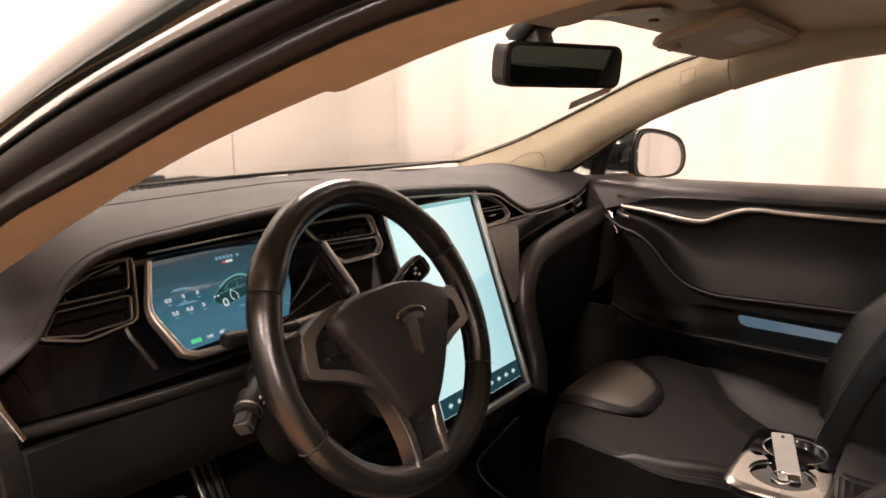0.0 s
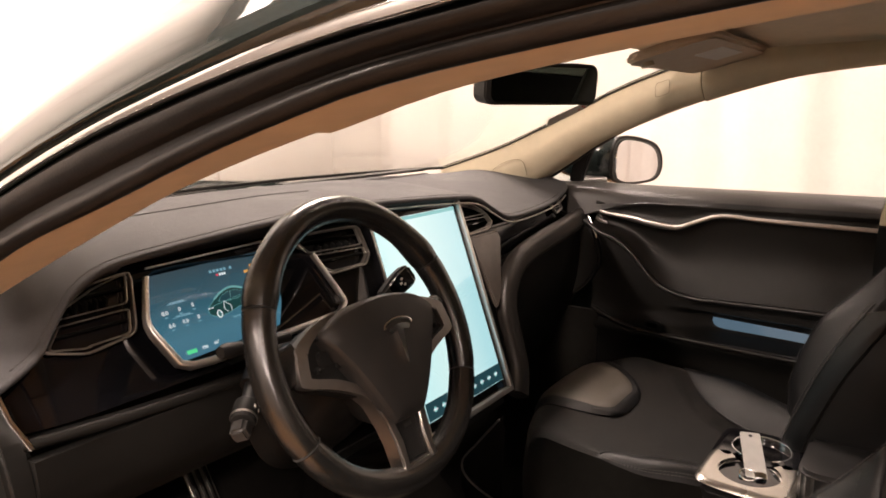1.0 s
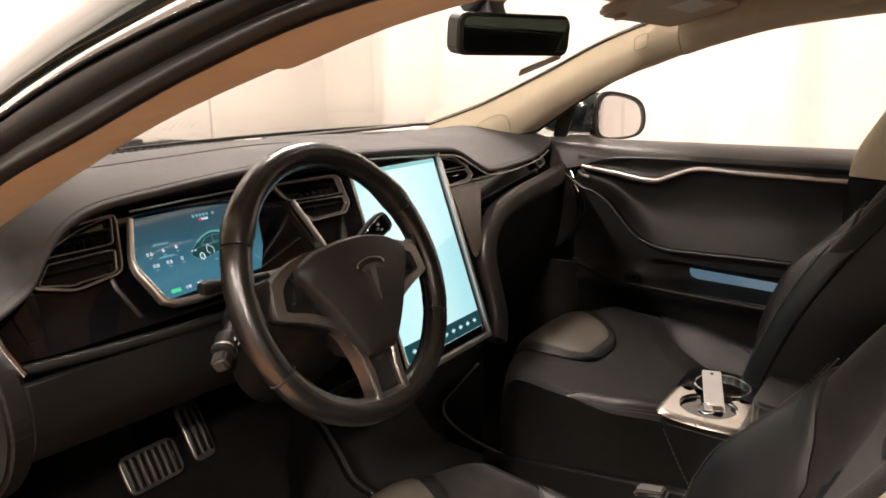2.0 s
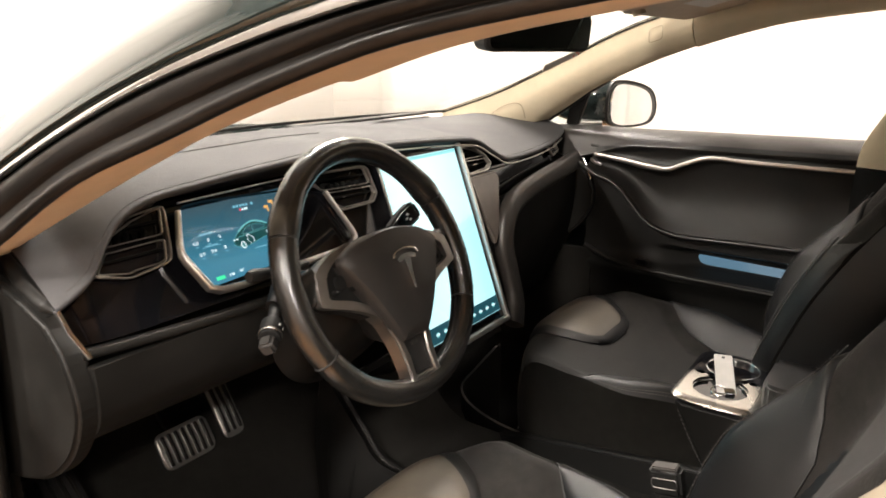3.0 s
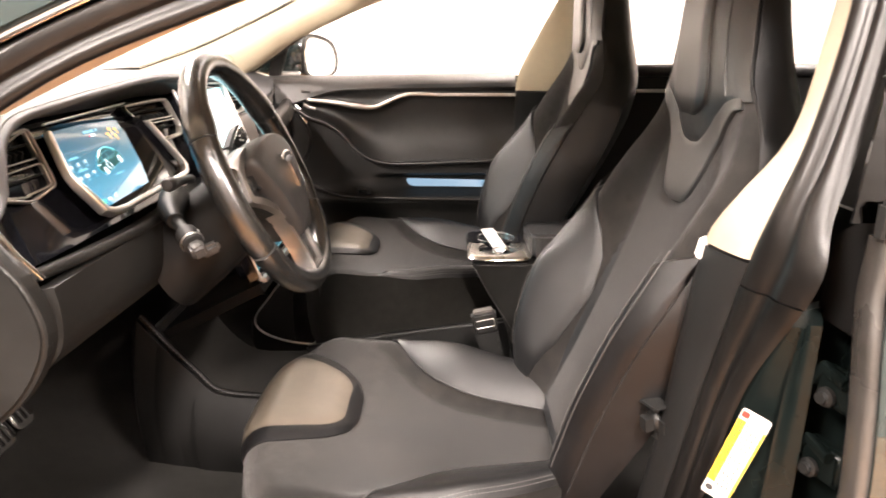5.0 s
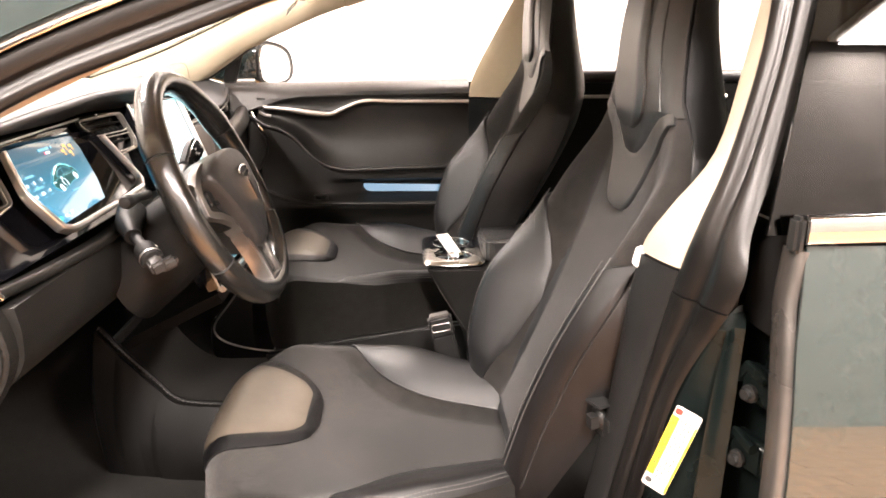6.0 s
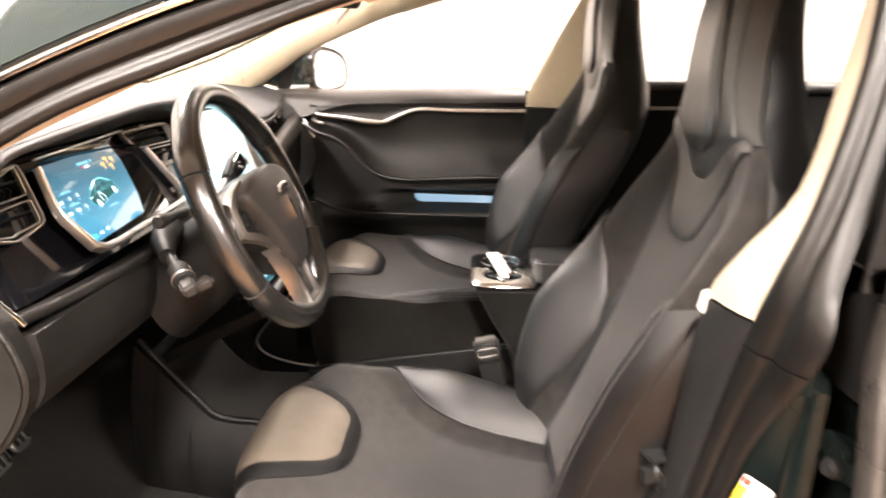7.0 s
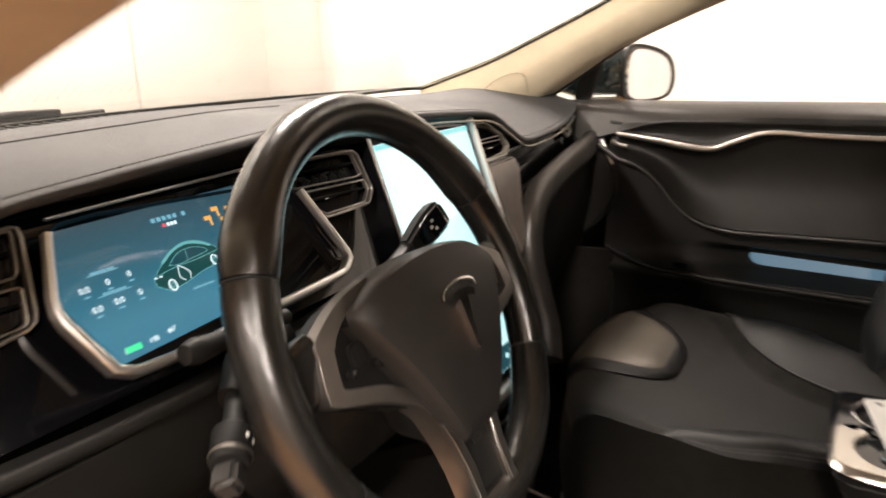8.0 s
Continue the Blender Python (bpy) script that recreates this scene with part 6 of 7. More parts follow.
    part("switch", block(0.012, 0.03, 0.012, pose(0.695, 0.045, 0.592), 0.003), PIANO, t, "small black seat switch")
    part("pull", sweep([(0.716, 0.216, 0.852), (0.706, 0.200, 0.845), (0.706, 0.182, 0.842)], rounded(0.008, 0.006, 0.002, 2), (1, 0, 0)), DOOR_SILVER, t, "small silver pull")
    part("outer_skin", sheet(lambda u, v: (0.86 + 0.095 * math.sin(min(1, v * 1.8) * math.pi / 2), 0.58 - 1.08 * u, 0.925 - 0.64 * v), 30, 14, 0.01), PAINT, t, "glossy dark green outer door skin")
    part("belt_strip", sweep([(0.842, y, 0.925) for y in np.linspace(0.30, -0.45, 20)], rounded(0.012, 0.012, 0.003, 2)), RUBBER, t, "black window belt strip")
    # quarter triangle in front of the window
    part("window_divider", slab([(0.303, 0.93), (0.341, 0.93), (0.323, 1.010), (0.262, 1.055)][::-1], 0.02, Matrix(((0, 0, 1, 0.822), (1, 0, 0, 0), (0, 1, 0, 0), (0, 0, 0, 1))), 0.004), PLASTIC, t, "black window divider")
    g = part("quarter_glass", slab([(0.338, 0.932), (0.415, 0.932), (0.320, 1.020)], 0.004, Matrix(((0, 0, 1, 0.82), (1, 0, 0, 0), (0, 1, 0, 0), (0, 0, 0, 1)))), clear("quarter_glass", (0.75, 0.80, 0.80)), t, "small fixed glass")
    g.visible_shadow = False
    part("quarter_seal", sweep([(0.816, 0.425, 0.932), (0.812, 0.375, 0.972), (0.806, 0.325, 1.012), (0.80, 0.262, 1.056)], rounded(0.012, 0.010, 0.003, 2), (1, 0, 0)), RUBBER, t, "black rubber glass seal")


passenger_door()


def rear_door_panel():
    t = thing("rear_door", (0.85, -0.95, 0.5), "black rear door panel with silver trim behind the passenger seat", "car door")
    part("panel", sheet(lambda u, v: (0.745 + 0.018 * math.sin(v * 5) - 0.02 * v, -0.62 - 0.72 * u, 0.955 - 0.70 * v), 24, 24, -0.014), SOFT_TRIM, t, "black leather panel")
    part("ledge", sweep([(0.775, -0.60 - 0.75 * k / 12, 0.948) for k in range(13)], rounded(0.10, 0.035, 0.014, 4)), LEATHER, t, "black leather window ledge")
    part("silver_trim", sweep([(0.725, -0.62 - 0.6 * k / 12, 0.890) for k in range(13)], rounded(0.010, 0.010, 0.003, 2), (1, 0, 0)), SATIN, t, "satin silver trim line")
    part("outer_skin", sheet(lambda u, v: (0.865 + 0.09 * math.sin(min(1, v * 1.8) * math.pi / 2), -0.51 - 0.95 * u, 0.93 - 0.64 * v), 24, 14, 0.01), PAINT, t, "glossy dark green outer skin")


rear_door_panel()

# ---- rear door on the driver side, seen from outside ----


def driver_rear_door():
    t = thing("rear_door", (-0.85, -1.0, 0.6), "glossy dark green rear door with chrome belt line, closed", "car door")

    def skin_x(z):
        return -0.827 - 0.046 * math.sin(max(0, min(1, (0.881 - z) / 0.28)) * math.pi / 2) + 0.05 * max(0, 0.56 - z)

    def front(z):
        return -0.605 + 0.009 * min(1, max(0, 0.881 - z) / 0.1)

    H = 0.880
    part("outer_skin", sheet(lambda u, v: (skin_x(H - 0.60 * v) - 0.012 * math.sin(u * 3), front(H - 0.60 * v) - 0.95 * u, H - 0.60 * v), 50, 40, -0.004), PAINT, t, "glossy dark green door skin")
    strip_z = [0.874 - 0.58 * k / 30 for k in range(31)]
    # Gloss-painted door edge, coloured grey as it looks when lit.
    part("edge_strip", sweep([(skin_x(z) + 0.021 - 0.007 * math.exp(-((z - 0.88) / 0.03) ** 2) + 0.004 * math.exp(-((z - 0.82) / 0.02) ** 2), front(z) + 0.002, z) for z in strip_z], rounded(0.032, 0.014, 0.006, 3), (0, 1, 0)), EDGE_GREY, t, "painted door edge strip with a lit grey put into its colour")
    # Carpet black on the painted edge puts the gap's shade into its colour.
    part("front_edge", sheet(lambda u, v: (skin_x(H - 0.58 * v) + 0.004 + 0.055 * u, front(H - 0.58 * v) - 0.008 - 0.02 * u, H - 0.58 * v), 10, 30, 0.004), CARPET, t, "door edge blackened for the shade in the gap")
    part("belt_chrome", sweep([(-0.832, -0.599 - 0.9 * k / 20, 0.897 + 0.012 * k / 20) for k in range(21)], rounded(0.012, 0.027, 0.004, 3)), CHROME, t, "polished chrome belt line")
    part("belt_end", block(0.016, 0.012, 0.036, pose(-0.825, -0.594, 0.891, 0, 0, 15), 0.004), PLASTIC, t, "black belt end cap")

    def pane(u, v):
        return (-0.814 + 0.085 * v + 0.025 * v * v, -0.572 - 0.085 * v - 0.85 * u, 0.887 + 0.35 * v)

    part("window", sheet(pane, 20, 20, 0.004), TINTED, t, "dark tinted window")
    sail = [(-0.741, -0.609, 0.859), (-0.814, -0.616, 0.903), (-0.782, -0.618, 0.763), (-0.722, -0.612, 0.763)]
    bm = bmesh.new()
    skin([[Vector(p) + Vector((-0.02, -0.06, 0)) * k for p in sail] for k in (0.0, -0.12)], True, True, bm)
    bmesh.ops.bevel(bm, geom=list(bm.edges), offset=0.003, segments=2, affect="EDGES")
    part("inner_cover", bm, PLASTIC, t, "black plastic inner cover")
    for z, x in ((0.712, -0.790), (0.628, -0.782)):
        h = part("hinge", block(0.052, 0.022, 0.042, pose(x, -0.606, z, 0, 0, 20), 0.007, 3), JAMB, t, "dark painted door hinge")
        part("hinge_arm", sweep([(x - 0.020, -0.596, z + 0.016), (x + 0.012, -0.592, z + 0.020), (x + 0.026, -0.590, z)], rounded(0.010, 0.012, 0.003, 2)), JAMB, h)
        part("bolt", lathe([(0.0, 0.0), (0.010, 0.0), (0.010, 0.005), (0.006, 0.006), (0.006, 0.011), (0.0, 0.011)], pose(x, -0.592, z - 0.006, -90, 0, 20), 12), PLASTIC, h, "dark hinge bolt")


# Door paint lightened to grey: the light on the edge is in the colour.
EDGE_GREY = material("lit_edge_grey", (0.055, 0.051, 0.047), 0.3, grain=0.2, scale=300, blotch=0.25)
driver_rear_door()

label = thing("pillar_label", (-0.75, -0.53, 0.61), "white and yellow printed sticker on the door pillar", "sticker")
lm = plane_pose((-0.7530, -0.5265, 0.612), (-0.016, -0.021, -0.008), (-0.027, 0.001, 0.136))
part("paper", slab(rounded(0.030, 0.134, 0.003, 2), 0.0008, lm), WHITE_PAPER, label, "white paper")
part("yellow_band", slab([(-0.0148, -0.045), (-0.0062, -0.045), (-0.0062, 0.052), (-0.0148, 0.052)], 0.0005, lm @ pose(0, 0, 0.0006)), YELLOW, label, "yellow band")
part("yellow_edge", slab([(0.0125, -0.064), (0.0148, -0.064), (0.0148, 0.050), (0.0125, 0.050)], 0.0005, lm @ pose(0, 0, 0.0006)), YELLOW, label, "yellow band")
part("red_mark", slab(rounded(0.008, 0.008, 0.002, 2), 0.0005, lm @ pose(-0.010, 0.060, 0.0006)), RED_INK, label, "small red mark")
for k in range(3):
    for j in range(12):
        long = 0.0048 + 0.0016 * ((j * 7 + k * 3) % 4) / 3
        part("print_line", slab([(-0.0006, 0.0), (0.0006, 0.0), (0.0006, long), (-0.0006, long)], 0.0004, lm @ pose(-0.0035 + 0.005 * k + 0.0012 * (j % 2), 0.046 - 0.0085 * j, 0.0006)), INK, label)
for k in range(10):
    part("print_line", slab([(-0.0006, 0.0), (0.0006, 0.0), (0.0006, 0.007), (-0.0006, 0.007)], 0.0004, lm @ pose(-0.0105 + 0.002 * (k % 2), 0.044 - 0.009 * k, 0.0010)), INK, label)
part("print_ring", lathe([(0.0030, 0), (0.0042, 0), (0.0042, 0.0004), (0.0030, 0.0004)], lm @ pose(-0.0085, -0.056, 0.0002), 18), INK, label)

# ---- driver door, open ----


def driver_door():
    t = thing("driver_door", (-0.90, 0.62, 0.6), "open dark green driver door with silver grab handle", "car door")
    m = Matrix.Translation((-0.90, 0.62, 0)) @ pose(0, 0, 0, 0, 0, -72) @ Matrix.Translation((0.90, -0.62, 0))

    def put(bm):
        bmesh.ops.transform(bm, matrix=m, verts=bm.verts)
        return bm

    part("outer_skin", put(sheet(lambda u, v: (-0.87 - 0.085 * math.sin(min(1, v * 1.8) * math.pi / 2), 0.60 - 1.10 * u, 0.925 - 0.64 * v), 24, 16, 0.008)), PAINT, t, "glossy dark green outer skin")
    part("inner_panel", put(sheet(lambda u, v: (-0.76 - 0.01 * math.sin(v * 5), 0.54 - 1.02 * u, 0.93 - 0.62 * v), 24, 16, -0.014)), SOFT_TRIM, t, "black leather inner panel")
    part("window_ledge", put(sweep([(-0.80, 0.56 - 1.05 * k / 12, 0.918) for k in range(13)], rounded(0.09, 0.03, 0.012, 4))), DOOR_PAD, t, "grey-brown leather window ledge")
    part("grab_handle", put(sweep(curve_through([(-0.73, -0.30, 0.86), (-0.715, -0.26, 0.85), (-0.71, -0.22, 0.78), (-0.71, -0.20, 0.70), (-0.715, -0.14, 0.665), (-0.735, -0.05, 0.66)], 30), rounded(0.024, 0.02, 0.008, 3), (1, 0, 0))), SATIN, t, "satin silver grab handle")
    part("chrome_strip", put(sweep([(-0.845, 0.5 - 1.0 * k / 12, 0.932) for k in range(13)], rounded(0.012, 0.014, 0.003, 2))), CHROME, t, "polished chrome belt strip")


driver_door()

# ---- door mirror, passenger side ----


def door_mirror():
    t = thing("door_mirror", (0.93, 0.20, 0.95), "dark green door mirror outside the passenger window", "door mirror")
    rings = []
    outline = curve_through([(0.875, 0.958), (0.878, 1.026), (0.905, 1.053), (0.98, 1.046), (1.038, 1.024), (1.060, 0.985), (1.055, 0.945), (1.02, 0.925), (0.93, 0.922), (0.885, 0.935), (0.875, 0.958)], 44)[:-1]
    cx, cz = 0.965, 0.99
    for k, y in ((0.97, 0.168), (1.0, 0.174), (1.0, 0.250), (0.96, 0.300), (0.84, 0.340), (0.55, 0.365), (0.2, 0.375)):
        rings.append([(cx + (x - cx) * k, y + (1.055 - x) * 0.42, cz + (z - cz) * k) for x, z in outline])
    part("shell", skin(rings), PAINT, t, "glossy dark green shell")
    part("rim", sweep([(x, 0.170 + (1.055 - x) * 0.42, z) for x, z in outline], rounded(0.008, 0.010, 0.003, 2), (0, 1, 0), closed=True), PLASTIC, t, "black rim")
    bm = bmesh.new()
    skin([[(cx - 0.004 + (x - cx) * k * 0.93, y + (1.055 - cx + 0.004 - (x - cx) * k * 0.93) * 0.42, cz - 0.003 + (z - cz) * k) for x, z in outline] for k, y in ((0.91, 0.171), (0.90, 0.1645))], True, True, bm)
    part("mirror_glass", bm, MIRROR, t, "mirror glass")
    part("foot", sweep([(0.840, 0.325, 0.933), (0.866, 0.300, 0.934), (0.890, 0.275, 0.934)], rounded(0.06, 0.018, 0.006, 3)), STEEL, t, "chrome-trimmed mirror foot")


door_mirror()

# ---- rear-view mirror and roof console ----
rear_mirror = thing("rear_view_mirror", (0.01, 0.02, 1.17), "black rear-view mirror on the windscreen", "rear-view mirror")
mm = plane_pose((0.0, 0.012, 1.170), (0.905, -0.425, 0.0), (-0.05, -0.10, 1.0))
part("housing", slab([(x * 1.0, y + 0.004 * (1 - (x / 0.110) ** 2)) for x, y in rounded(0.218, 0.064, 0.016, 5)], 0.035, mm @ pose(0, 0, 0.0), 0.006, 3), PLASTIC, rear_mirror, "black housing")
part("mirror_glass", slab(rounded(0.204, 0.052, 0.011, 5), 0.0015, mm @ pose(0.002, 0.001, 0.0024, -1.6, 0, 0)), material("dim_mirror", (0.55, 0.60, 0.58), 0.015, metal=1.0), rear_mirror, "dim mirror glass")
part("stem", sweep([(0.0, 0.05, 1.185), (0.0, 0.062, 1.215), (0.0, 0.065, 1.255)], rounded(0.05, 0.03, 0.008, 3), (0, -1, 0)), PLASTIC, rear_mirror, "black stem")
part("cover", sweep([(0.0, 0.09, 1.21), (0.0, 0.05, 1.245), (0.0, -0.01, 1.262)], rounded(0.075, 0.03, 0.01, 3), (0, -1, 0)), PLASTIC, rear_mirror, "black sensor cover")

console_top = thing("roof_console", (0.0, -0.10, 1.26), "beige roof console with lamps above the mirror", "roof console")
part("body", sheet(lambda u, v: (-0.10 + 0.20 * u, -0.01 - 0.19 * v, 1.258 + 0.004 * v - 0.022 * math.sin(u * math.pi) ** 0.5), 20, 14, 0.02), VISOR_FABRIC, console_top, "taupe console body")
part("lamp_lens", block(0.05, 0.10, 0.006, pose(-0.035, -0.10, 1.232), 0.002), WHITE_PAPER, console_top, "pale lamp lens")
part("microphone", lathe([(0.0, 0.0), (0.008, 0.0), (0.007, 0.004), (0.0, 0.004)], pose(0.045, -0.10, 1.230), 14), INK, console_top, "small dark microphone")


def sun_visor(cx):
    t = thing("sun_visor", (cx, -0.06, 1.24), "folded taupe sun visor under the headliner", "sun visor", "sun visors")
    m = pose(cx, -0.118, 1.240, -15, 0, 0)
    part("flap", slab(rounded(0.42, 0.155, 0.035, 5), 0.016, m, 0.006, 3), VISOR_FABRIC, t, "taupe fabric flap")
    part("warning_label", slab(rounded(0.15, 0.050, 0.002, 2), 0.0008, m @ pose(0.00, -0.03, -0.0168) @ pose(0, 0, 0, 180, 0, 0)), WHITE_PAPER, t, "pale printed label")
    part("clip", lathe([(0.0, 0), (0.012, 0), (0.010, 0.008), (0.0, 0.008)], m @ pose(-0.16, 0.05, -0.024), 14), VISOR_FABRIC, t, "small pivot clip")


sun_visor(0.372)
sun_visor(-0.35)

# ---- centre console between the seats ----
console = thing("center_console", (0.07, -0.40, 0.24), "black leather centre console with gloss cup holder and armrest", "center console")
C0, C1 = -0.020, 0.175
body_rows = []
for z, y0, x1 in ((0.25, -0.365, 0.09), (0.36, -0.36, 0.09), (0.44, -0.345, 0.095), (0.50, -0.318, 0.11), (0.55, -0.290, 0.15), (0.588, -0.268, C1)):
    body_rows.append([(C0 + 0.006, y0, z), (C0, y0 - 0.012, z), (C0, -0.95, z), (x1, -0.95, z), (x1, y0 - 0.012, z), (x1 - 0.006, y0, z)])
part("box", skin(body_rows), SOFT_TRIM, console, "stitched black leather box")
stitches([(C0 - 0.001, y, z) for y, z in curve_through([(-0.276, 0.578), (-0.290, 0.55), (-0.312, 0.51), (-0.338, 0.47), (-0.362, 0.43)], 30)], (1, 0, 0), STITCH, console, 0.005, 0.003, 0.0007)
WELL_R, WELL_Y, TOP = 0.0435, -0.326, 0.600
WELLS = (0.034, 0.123)


def tray_edge(half_x, half_y, a):
    """Distance from a well's middle to the rounded rectangle round it, at angle a."""
    n = 9.0
    c, s = abs(math.cos(a)) / half_x, abs(math.sin(a)) / half_y
    return (c ** n + s ** n) ** (-1 / n)


def well_plate(cx, a0, a1, name, mat, label):
    """The top plate round one well, open where the other well meets it."""
    def fn(u, v):
        a = math.radians(a0 + (a1 - a0) * u)
        d = WELL_R + (tray_edge(WELLS[0] - C0 + 0.003, 0.061, a) - WELL_R) * v
        return cx + d * math.cos(a), WELL_Y + d * math.sin(a), TOP - 0.003 * max(0, v - 0.9) * 10
    part(name, sheet(fn, 60, 14, 0.008), mat, console, label)


part("cup_skirt", slab([(C0 + 0.001, WELL_Y - 0.062), (C1 - 0.001, WELL_Y - 0.062), (C1 - 0.001, WELL_Y + 0.058), (C0 + 0.012, WELL_Y + 0.058), (C0 + 0.001, WELL_Y + 0.047)], 0.012, pose(0, 0, TOP - 0.0085), 0.003, 2), MATT_BLACK, console, "black skirt under the cup tray")
part("skirt_line", sweep([(C0 - 0.001, WELL_Y - 0.06, TOP - 0.013), (C0 - 0.001, WELL_Y + 0.045, TOP - 0.013), (C0 + 0.012, WELL_Y + 0.0585, TOP - 0.013), (C1 - 0.02, WELL_Y + 0.0585, TOP - 0.013)], circle(0.0009, 6)), HUB_COVER, console, "thin dull trim line")
well_plate(WELLS[0], 38, 322, "cup_panel", CUP_METAL, "bright satin metal plate round a cup well")
well_plate(WELLS[1], -142, 142, "cup_panel", PIANO, "gloss black plate round a cup well")
for k, wx in enumerate(WELLS):
    part("cup_well", lathe([(WELL_R + 0.0015, 0.0), (WELL_R, -0.003), (WELL_R - 0.003, -0.0075)], pose(wx, WELL_Y, TOP + 0.0005), 40), PIANO, console, "dark cup well")
    a0, a1 = ((30, 330) if k == 0 else (-150, 150))
    part("cup_ring", sweep([(wx + WELL_R * math.cos(math.radians(a)), WELL_Y + WELL_R * math.sin(math.radians(a)), TOP + (0.0012 if k == 0 else 0.004)) for a in np.linspace(a0, a1, 50)], rounded(0.003, 0.003 if k == 0 else 0.009, 0.001, 2), (0, 0, 1)), CHROME, console, "chrome rim of a cup well")
part("armrest", sheet(lambda u, v: (C0 - 0.012 + (C1 - C0 + 0.024) * u, -0.585 - 0.33 * v, 0.622 + 0.022 * math.sin(u * math.pi) ** 0.5 * min(1, 3 * v + 0.35) - 0.02 * math.exp(-v * 14)), 20, 24, -0.03, puff=-0.006), LEATHER, console, "padded black leather armrest")
part("armrest_pad", slab(rounded(0.165, 0.19, 0.03, 4), 0.05, pose(0.082, -0.484, 0.645, -2, 3, 0), 0.016, 4), LEATHER, console, "padded leather armrest beside the cup holder")
part("armrest_seam", sweep([pose(0.082, -0.484, 0.645, -2, 3, 0) @ Vector((x, 0.0955, -0.018)) for x in (-0.055, 0.0, 0.055)], circle(0.0012, 5)), PIPING, console)
part("front_foot", block(0.05, 0.012, 0.05, pose(0.04, -0.30, 0.30), 0.004), PLASTIC, console)

card = thing("card_holder", (0.09, -0.33, 0.60), "pale plastic card with a clip standing in the cup holder", "card holder")
card_way = Vector((0.098, 0.034, 0.030)).normalized()
cm = plane_pose((0.078, -0.322, 0.6135), tuple(card_way.cross(Vector((0, 0, 1))).normalized()), tuple(card_way))
part("card", slab(rounded(0.030, 0.106, 0.003, 3), 0.003, cm, 0.0008), ACRYLIC, card, "pale frosted card")
part("hole", lathe([(0.0, 0.0), (0.003, 0.0), (0.003, 0.0006), (0.0, 0.0006)], cm @ pose(0.0, 0.044, 0.0002), 10), INK, card)
part("clip", block(0.016, 0.014, 0.010, cm @ pose(0.004, -0.046, 0.002), 0.002), CHROME, card, "small metal clip")
part("key_ring", sweep([cm @ Vector((-0.012 + 0.012 * math.cos(a), -0.046 + 0.012 * math.sin(a), 0.003)) for a in np.linspace(0, 2 * math.pi, 20, endpoint=False)], circle(0.0015, 6), closed=True), CHROME, card, "metal ring")


def buckle(at):
    t = thing("seat_belt_buckle", at, "black seat belt buckle beside the driver seat", "seat belt buckle")
    m = pose(*at, -12, 0, 0)
    part("stalk", block(0.026, 0.044, 0.13, m @ pose(0, 0, -0.085), 0.004), PLASTIC, t, "black stalk")
    part("head", block(0.030, 0.050, 0.046, m @ pose(0, 0, 0.0), 0.006, 3), PLASTIC, t, "black buckle head")
    part("button", block(0.022, 0.040, 0.006, m @ pose(-0.001, 0, 0.0225), 0.002), material("buckle_button", (0.05, 0.046, 0.043), 0.35), t, "grey release button")
    part("rim", sweep([m @ Vector((-0.0152, x, y)) for x, y in rounded(0.040, 0.016, 0.005, 3)], circle(0.0005, 6), closed=True), VENT_SILVER, t, "thin silver line")


buckle((-0.098, -0.292, 0.495))


def seat_belt(side):
    t = thing("seat_belt", (side * 0.68, -0.58, 0.9), "black woven seat belt on the door pillar", "seat belt")
    path = curve_through([(side * 0.625, -0.62, 1.08), (side * 0.66, -0.60, 0.90), (side * 0.665, -0.56, 0.70), (side * 0.66, -0.50, 0.45)], 30)
    part("webbing", sweep(path, rounded(0.046, 0.003, 0.001, 1), (side * -0.5, 0.85, 0.2)), FABRIC, t, "black webbing")


seat_belt(1)

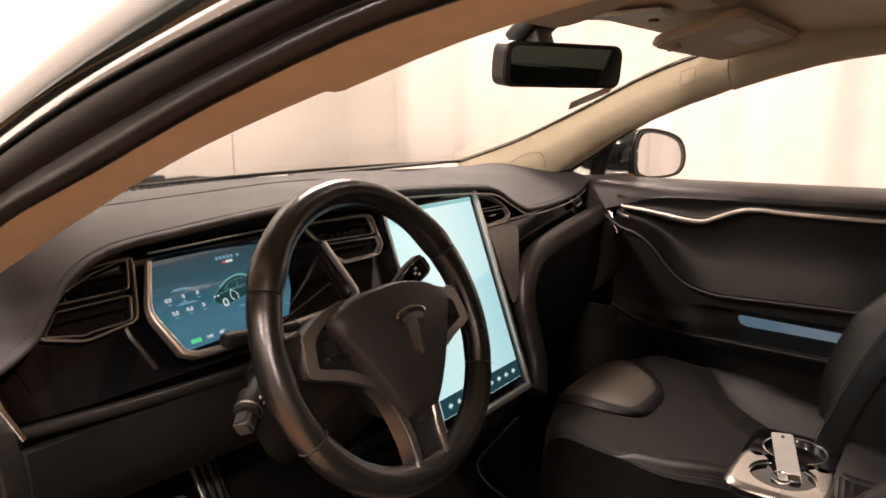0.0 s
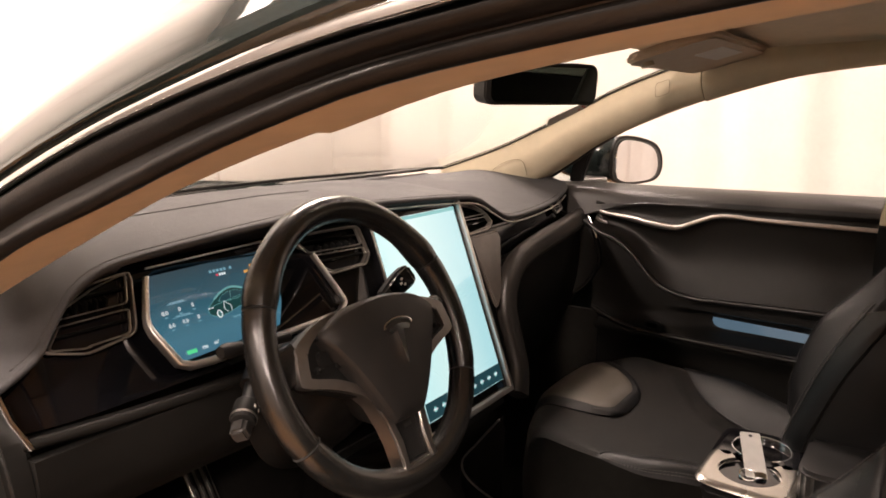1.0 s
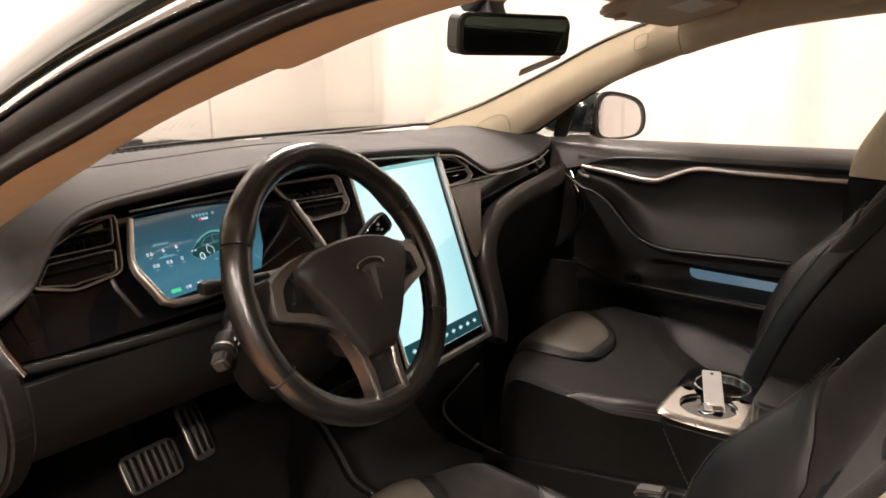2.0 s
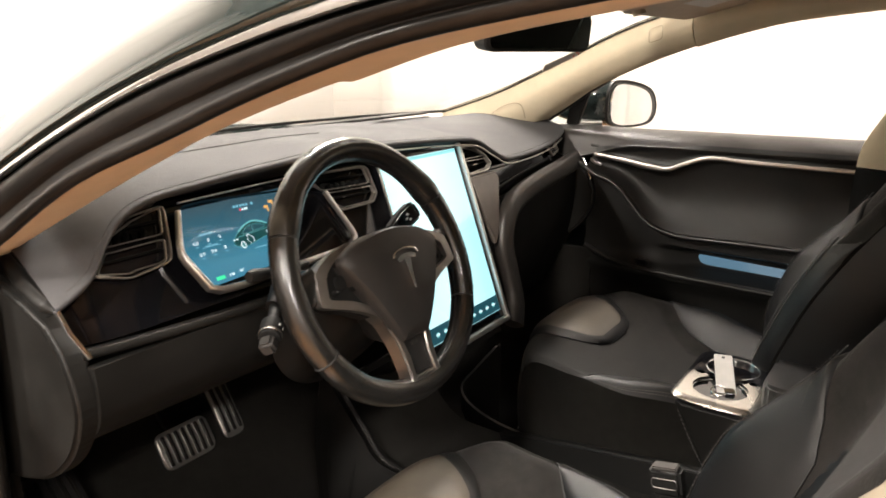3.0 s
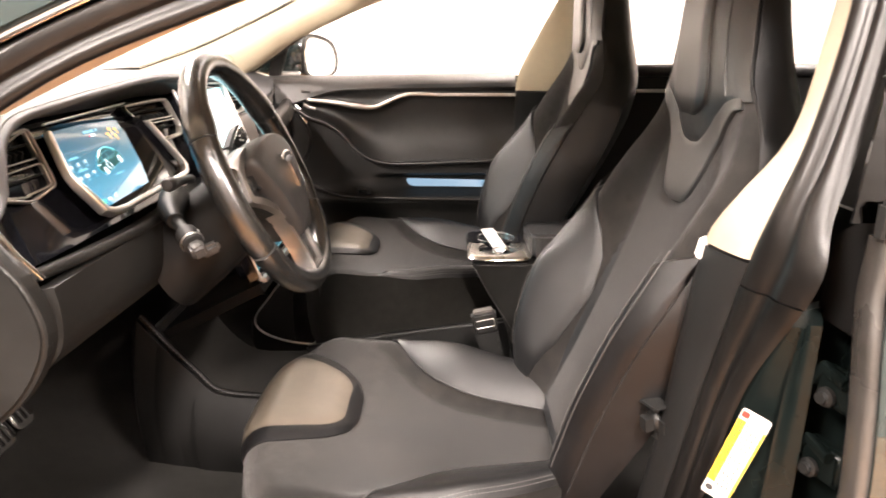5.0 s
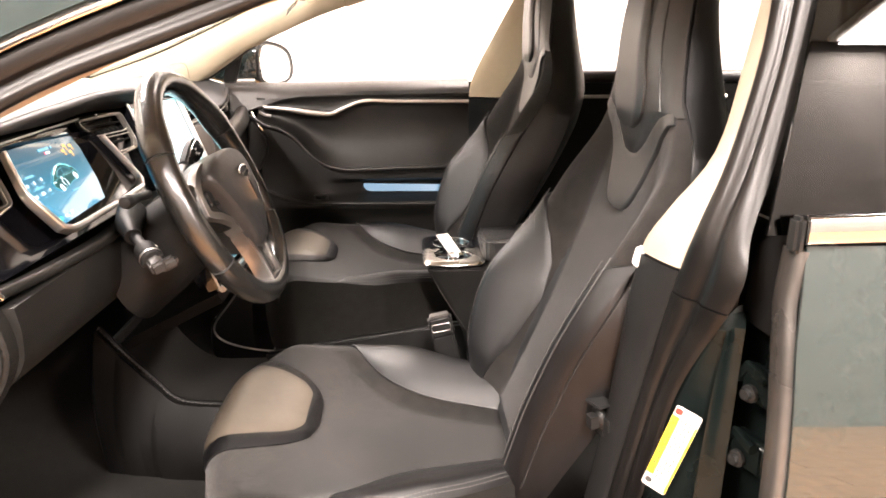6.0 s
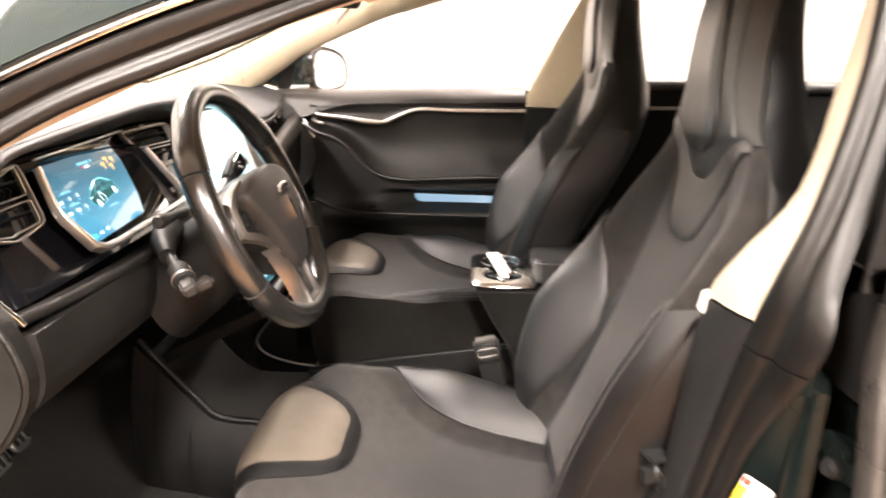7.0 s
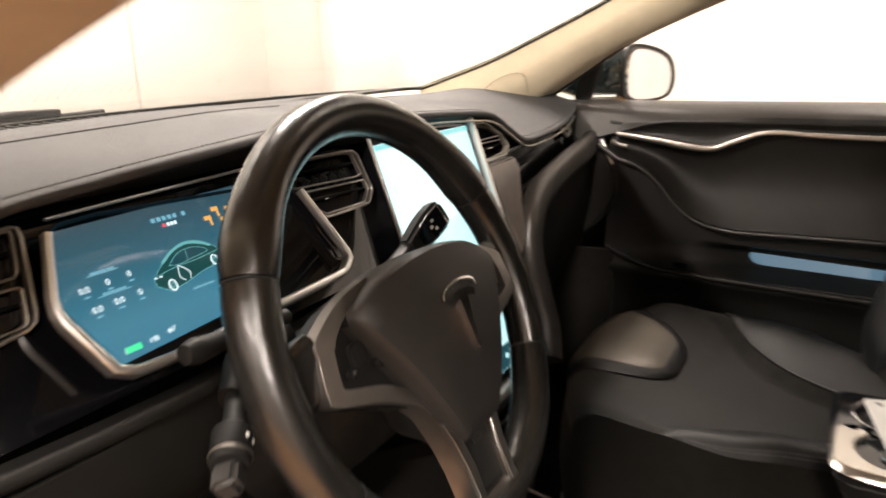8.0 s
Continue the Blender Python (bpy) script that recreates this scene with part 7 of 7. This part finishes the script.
tag = thing("windscreen_tag", (0.06, 0.0, 1.126), "narrow grey-green tag with a red mark on the windscreen", "windscreen tag")
tm = plane_pose((0.062, -0.002, 1.1265), (0.98, 0.0, 0.19), (0, -0.4, 1.0))
part("strip", slab(rounded(0.150, 0.011, 0.002, 2), 0.002, tm), material("tag_grey", (0.50, 0.49, 0.43), 0.5, blotch=0.2), tag, "grey-green strip")
for k in range(4):
    part("red_mark", block(0.006, 0.003, 0.001, tm @ pose(0.040 + 0.010 * k, -0.002 + 0.004 * (k % 2), 0.0005), 0.0003, 1), RED_INK, tag)

# small belt guide and anchor on the driver's pillar
guide = thing("belt_guide", (-0.645, -0.51, 0.814), "small white plastic belt guide on the pillar trim", "belt guide")
part("tab", block(0.012, 0.012, 0.026, pose(-0.648, -0.508, 0.815, 0, -12, 40), 0.003), WHITE_PAPER, guide)
anchor = thing("belt_anchor", (-0.588, -0.482, 0.57), "dark plastic seat belt guide cup on the lower pillar trim", "belt guide")
part("cover", block(0.046, 0.034, 0.050, pose(-0.600, -0.488, 0.566, -6, 0, 16), 0.016, 5), PLASTIC, anchor)
part("lip", block(0.040, 0.028, 0.004, pose(-0.600, -0.487, 0.5915, -6, 8, 16), 0.0019, 2), PLASTIC, anchor, "thin cup lip")

wiper = thing("wiper", (-0.3, 0.80, 0.95), "black windscreen wiper resting at the cowl", "wiper")
part("arm", sweep([(-0.50, 0.775, 0.955), (-0.30, 0.80, 0.963), (-0.10, 0.815, 0.966)], rounded(0.014, 0.012, 0.004, 2)), PLASTIC, wiper)
part("blade", sweep([(-0.42, 0.79, 0.965), (-0.25, 0.805, 0.974), (-0.18, 0.808, 0.972)], rounded(0.02, 0.014, 0.005, 2)), RUBBER, wiper)

# ---- planks of the room floor ----
PLANKS = [plank_mesh(1.2, 0.146), plank_mesh(0.9, 0.146)]
row = 0
px = X0 + 0.08
while px < -0.95:
    py = Y0 + (0.3 if row % 2 else 0.75)
    k = 0
    while py < Y1 - 0.3:
        length = 1.2 if (row + k) % 2 else 0.9
        ob = new("plank", PLANKS[0 if length > 1 else 1])
        ob.parent = floor
        ob.location = (px, py, 0.0)
        ob.rotation_euler = (0, 0, math.pi / 2)
        py += 1.054
        k += 1
    px += 0.15
    row += 1
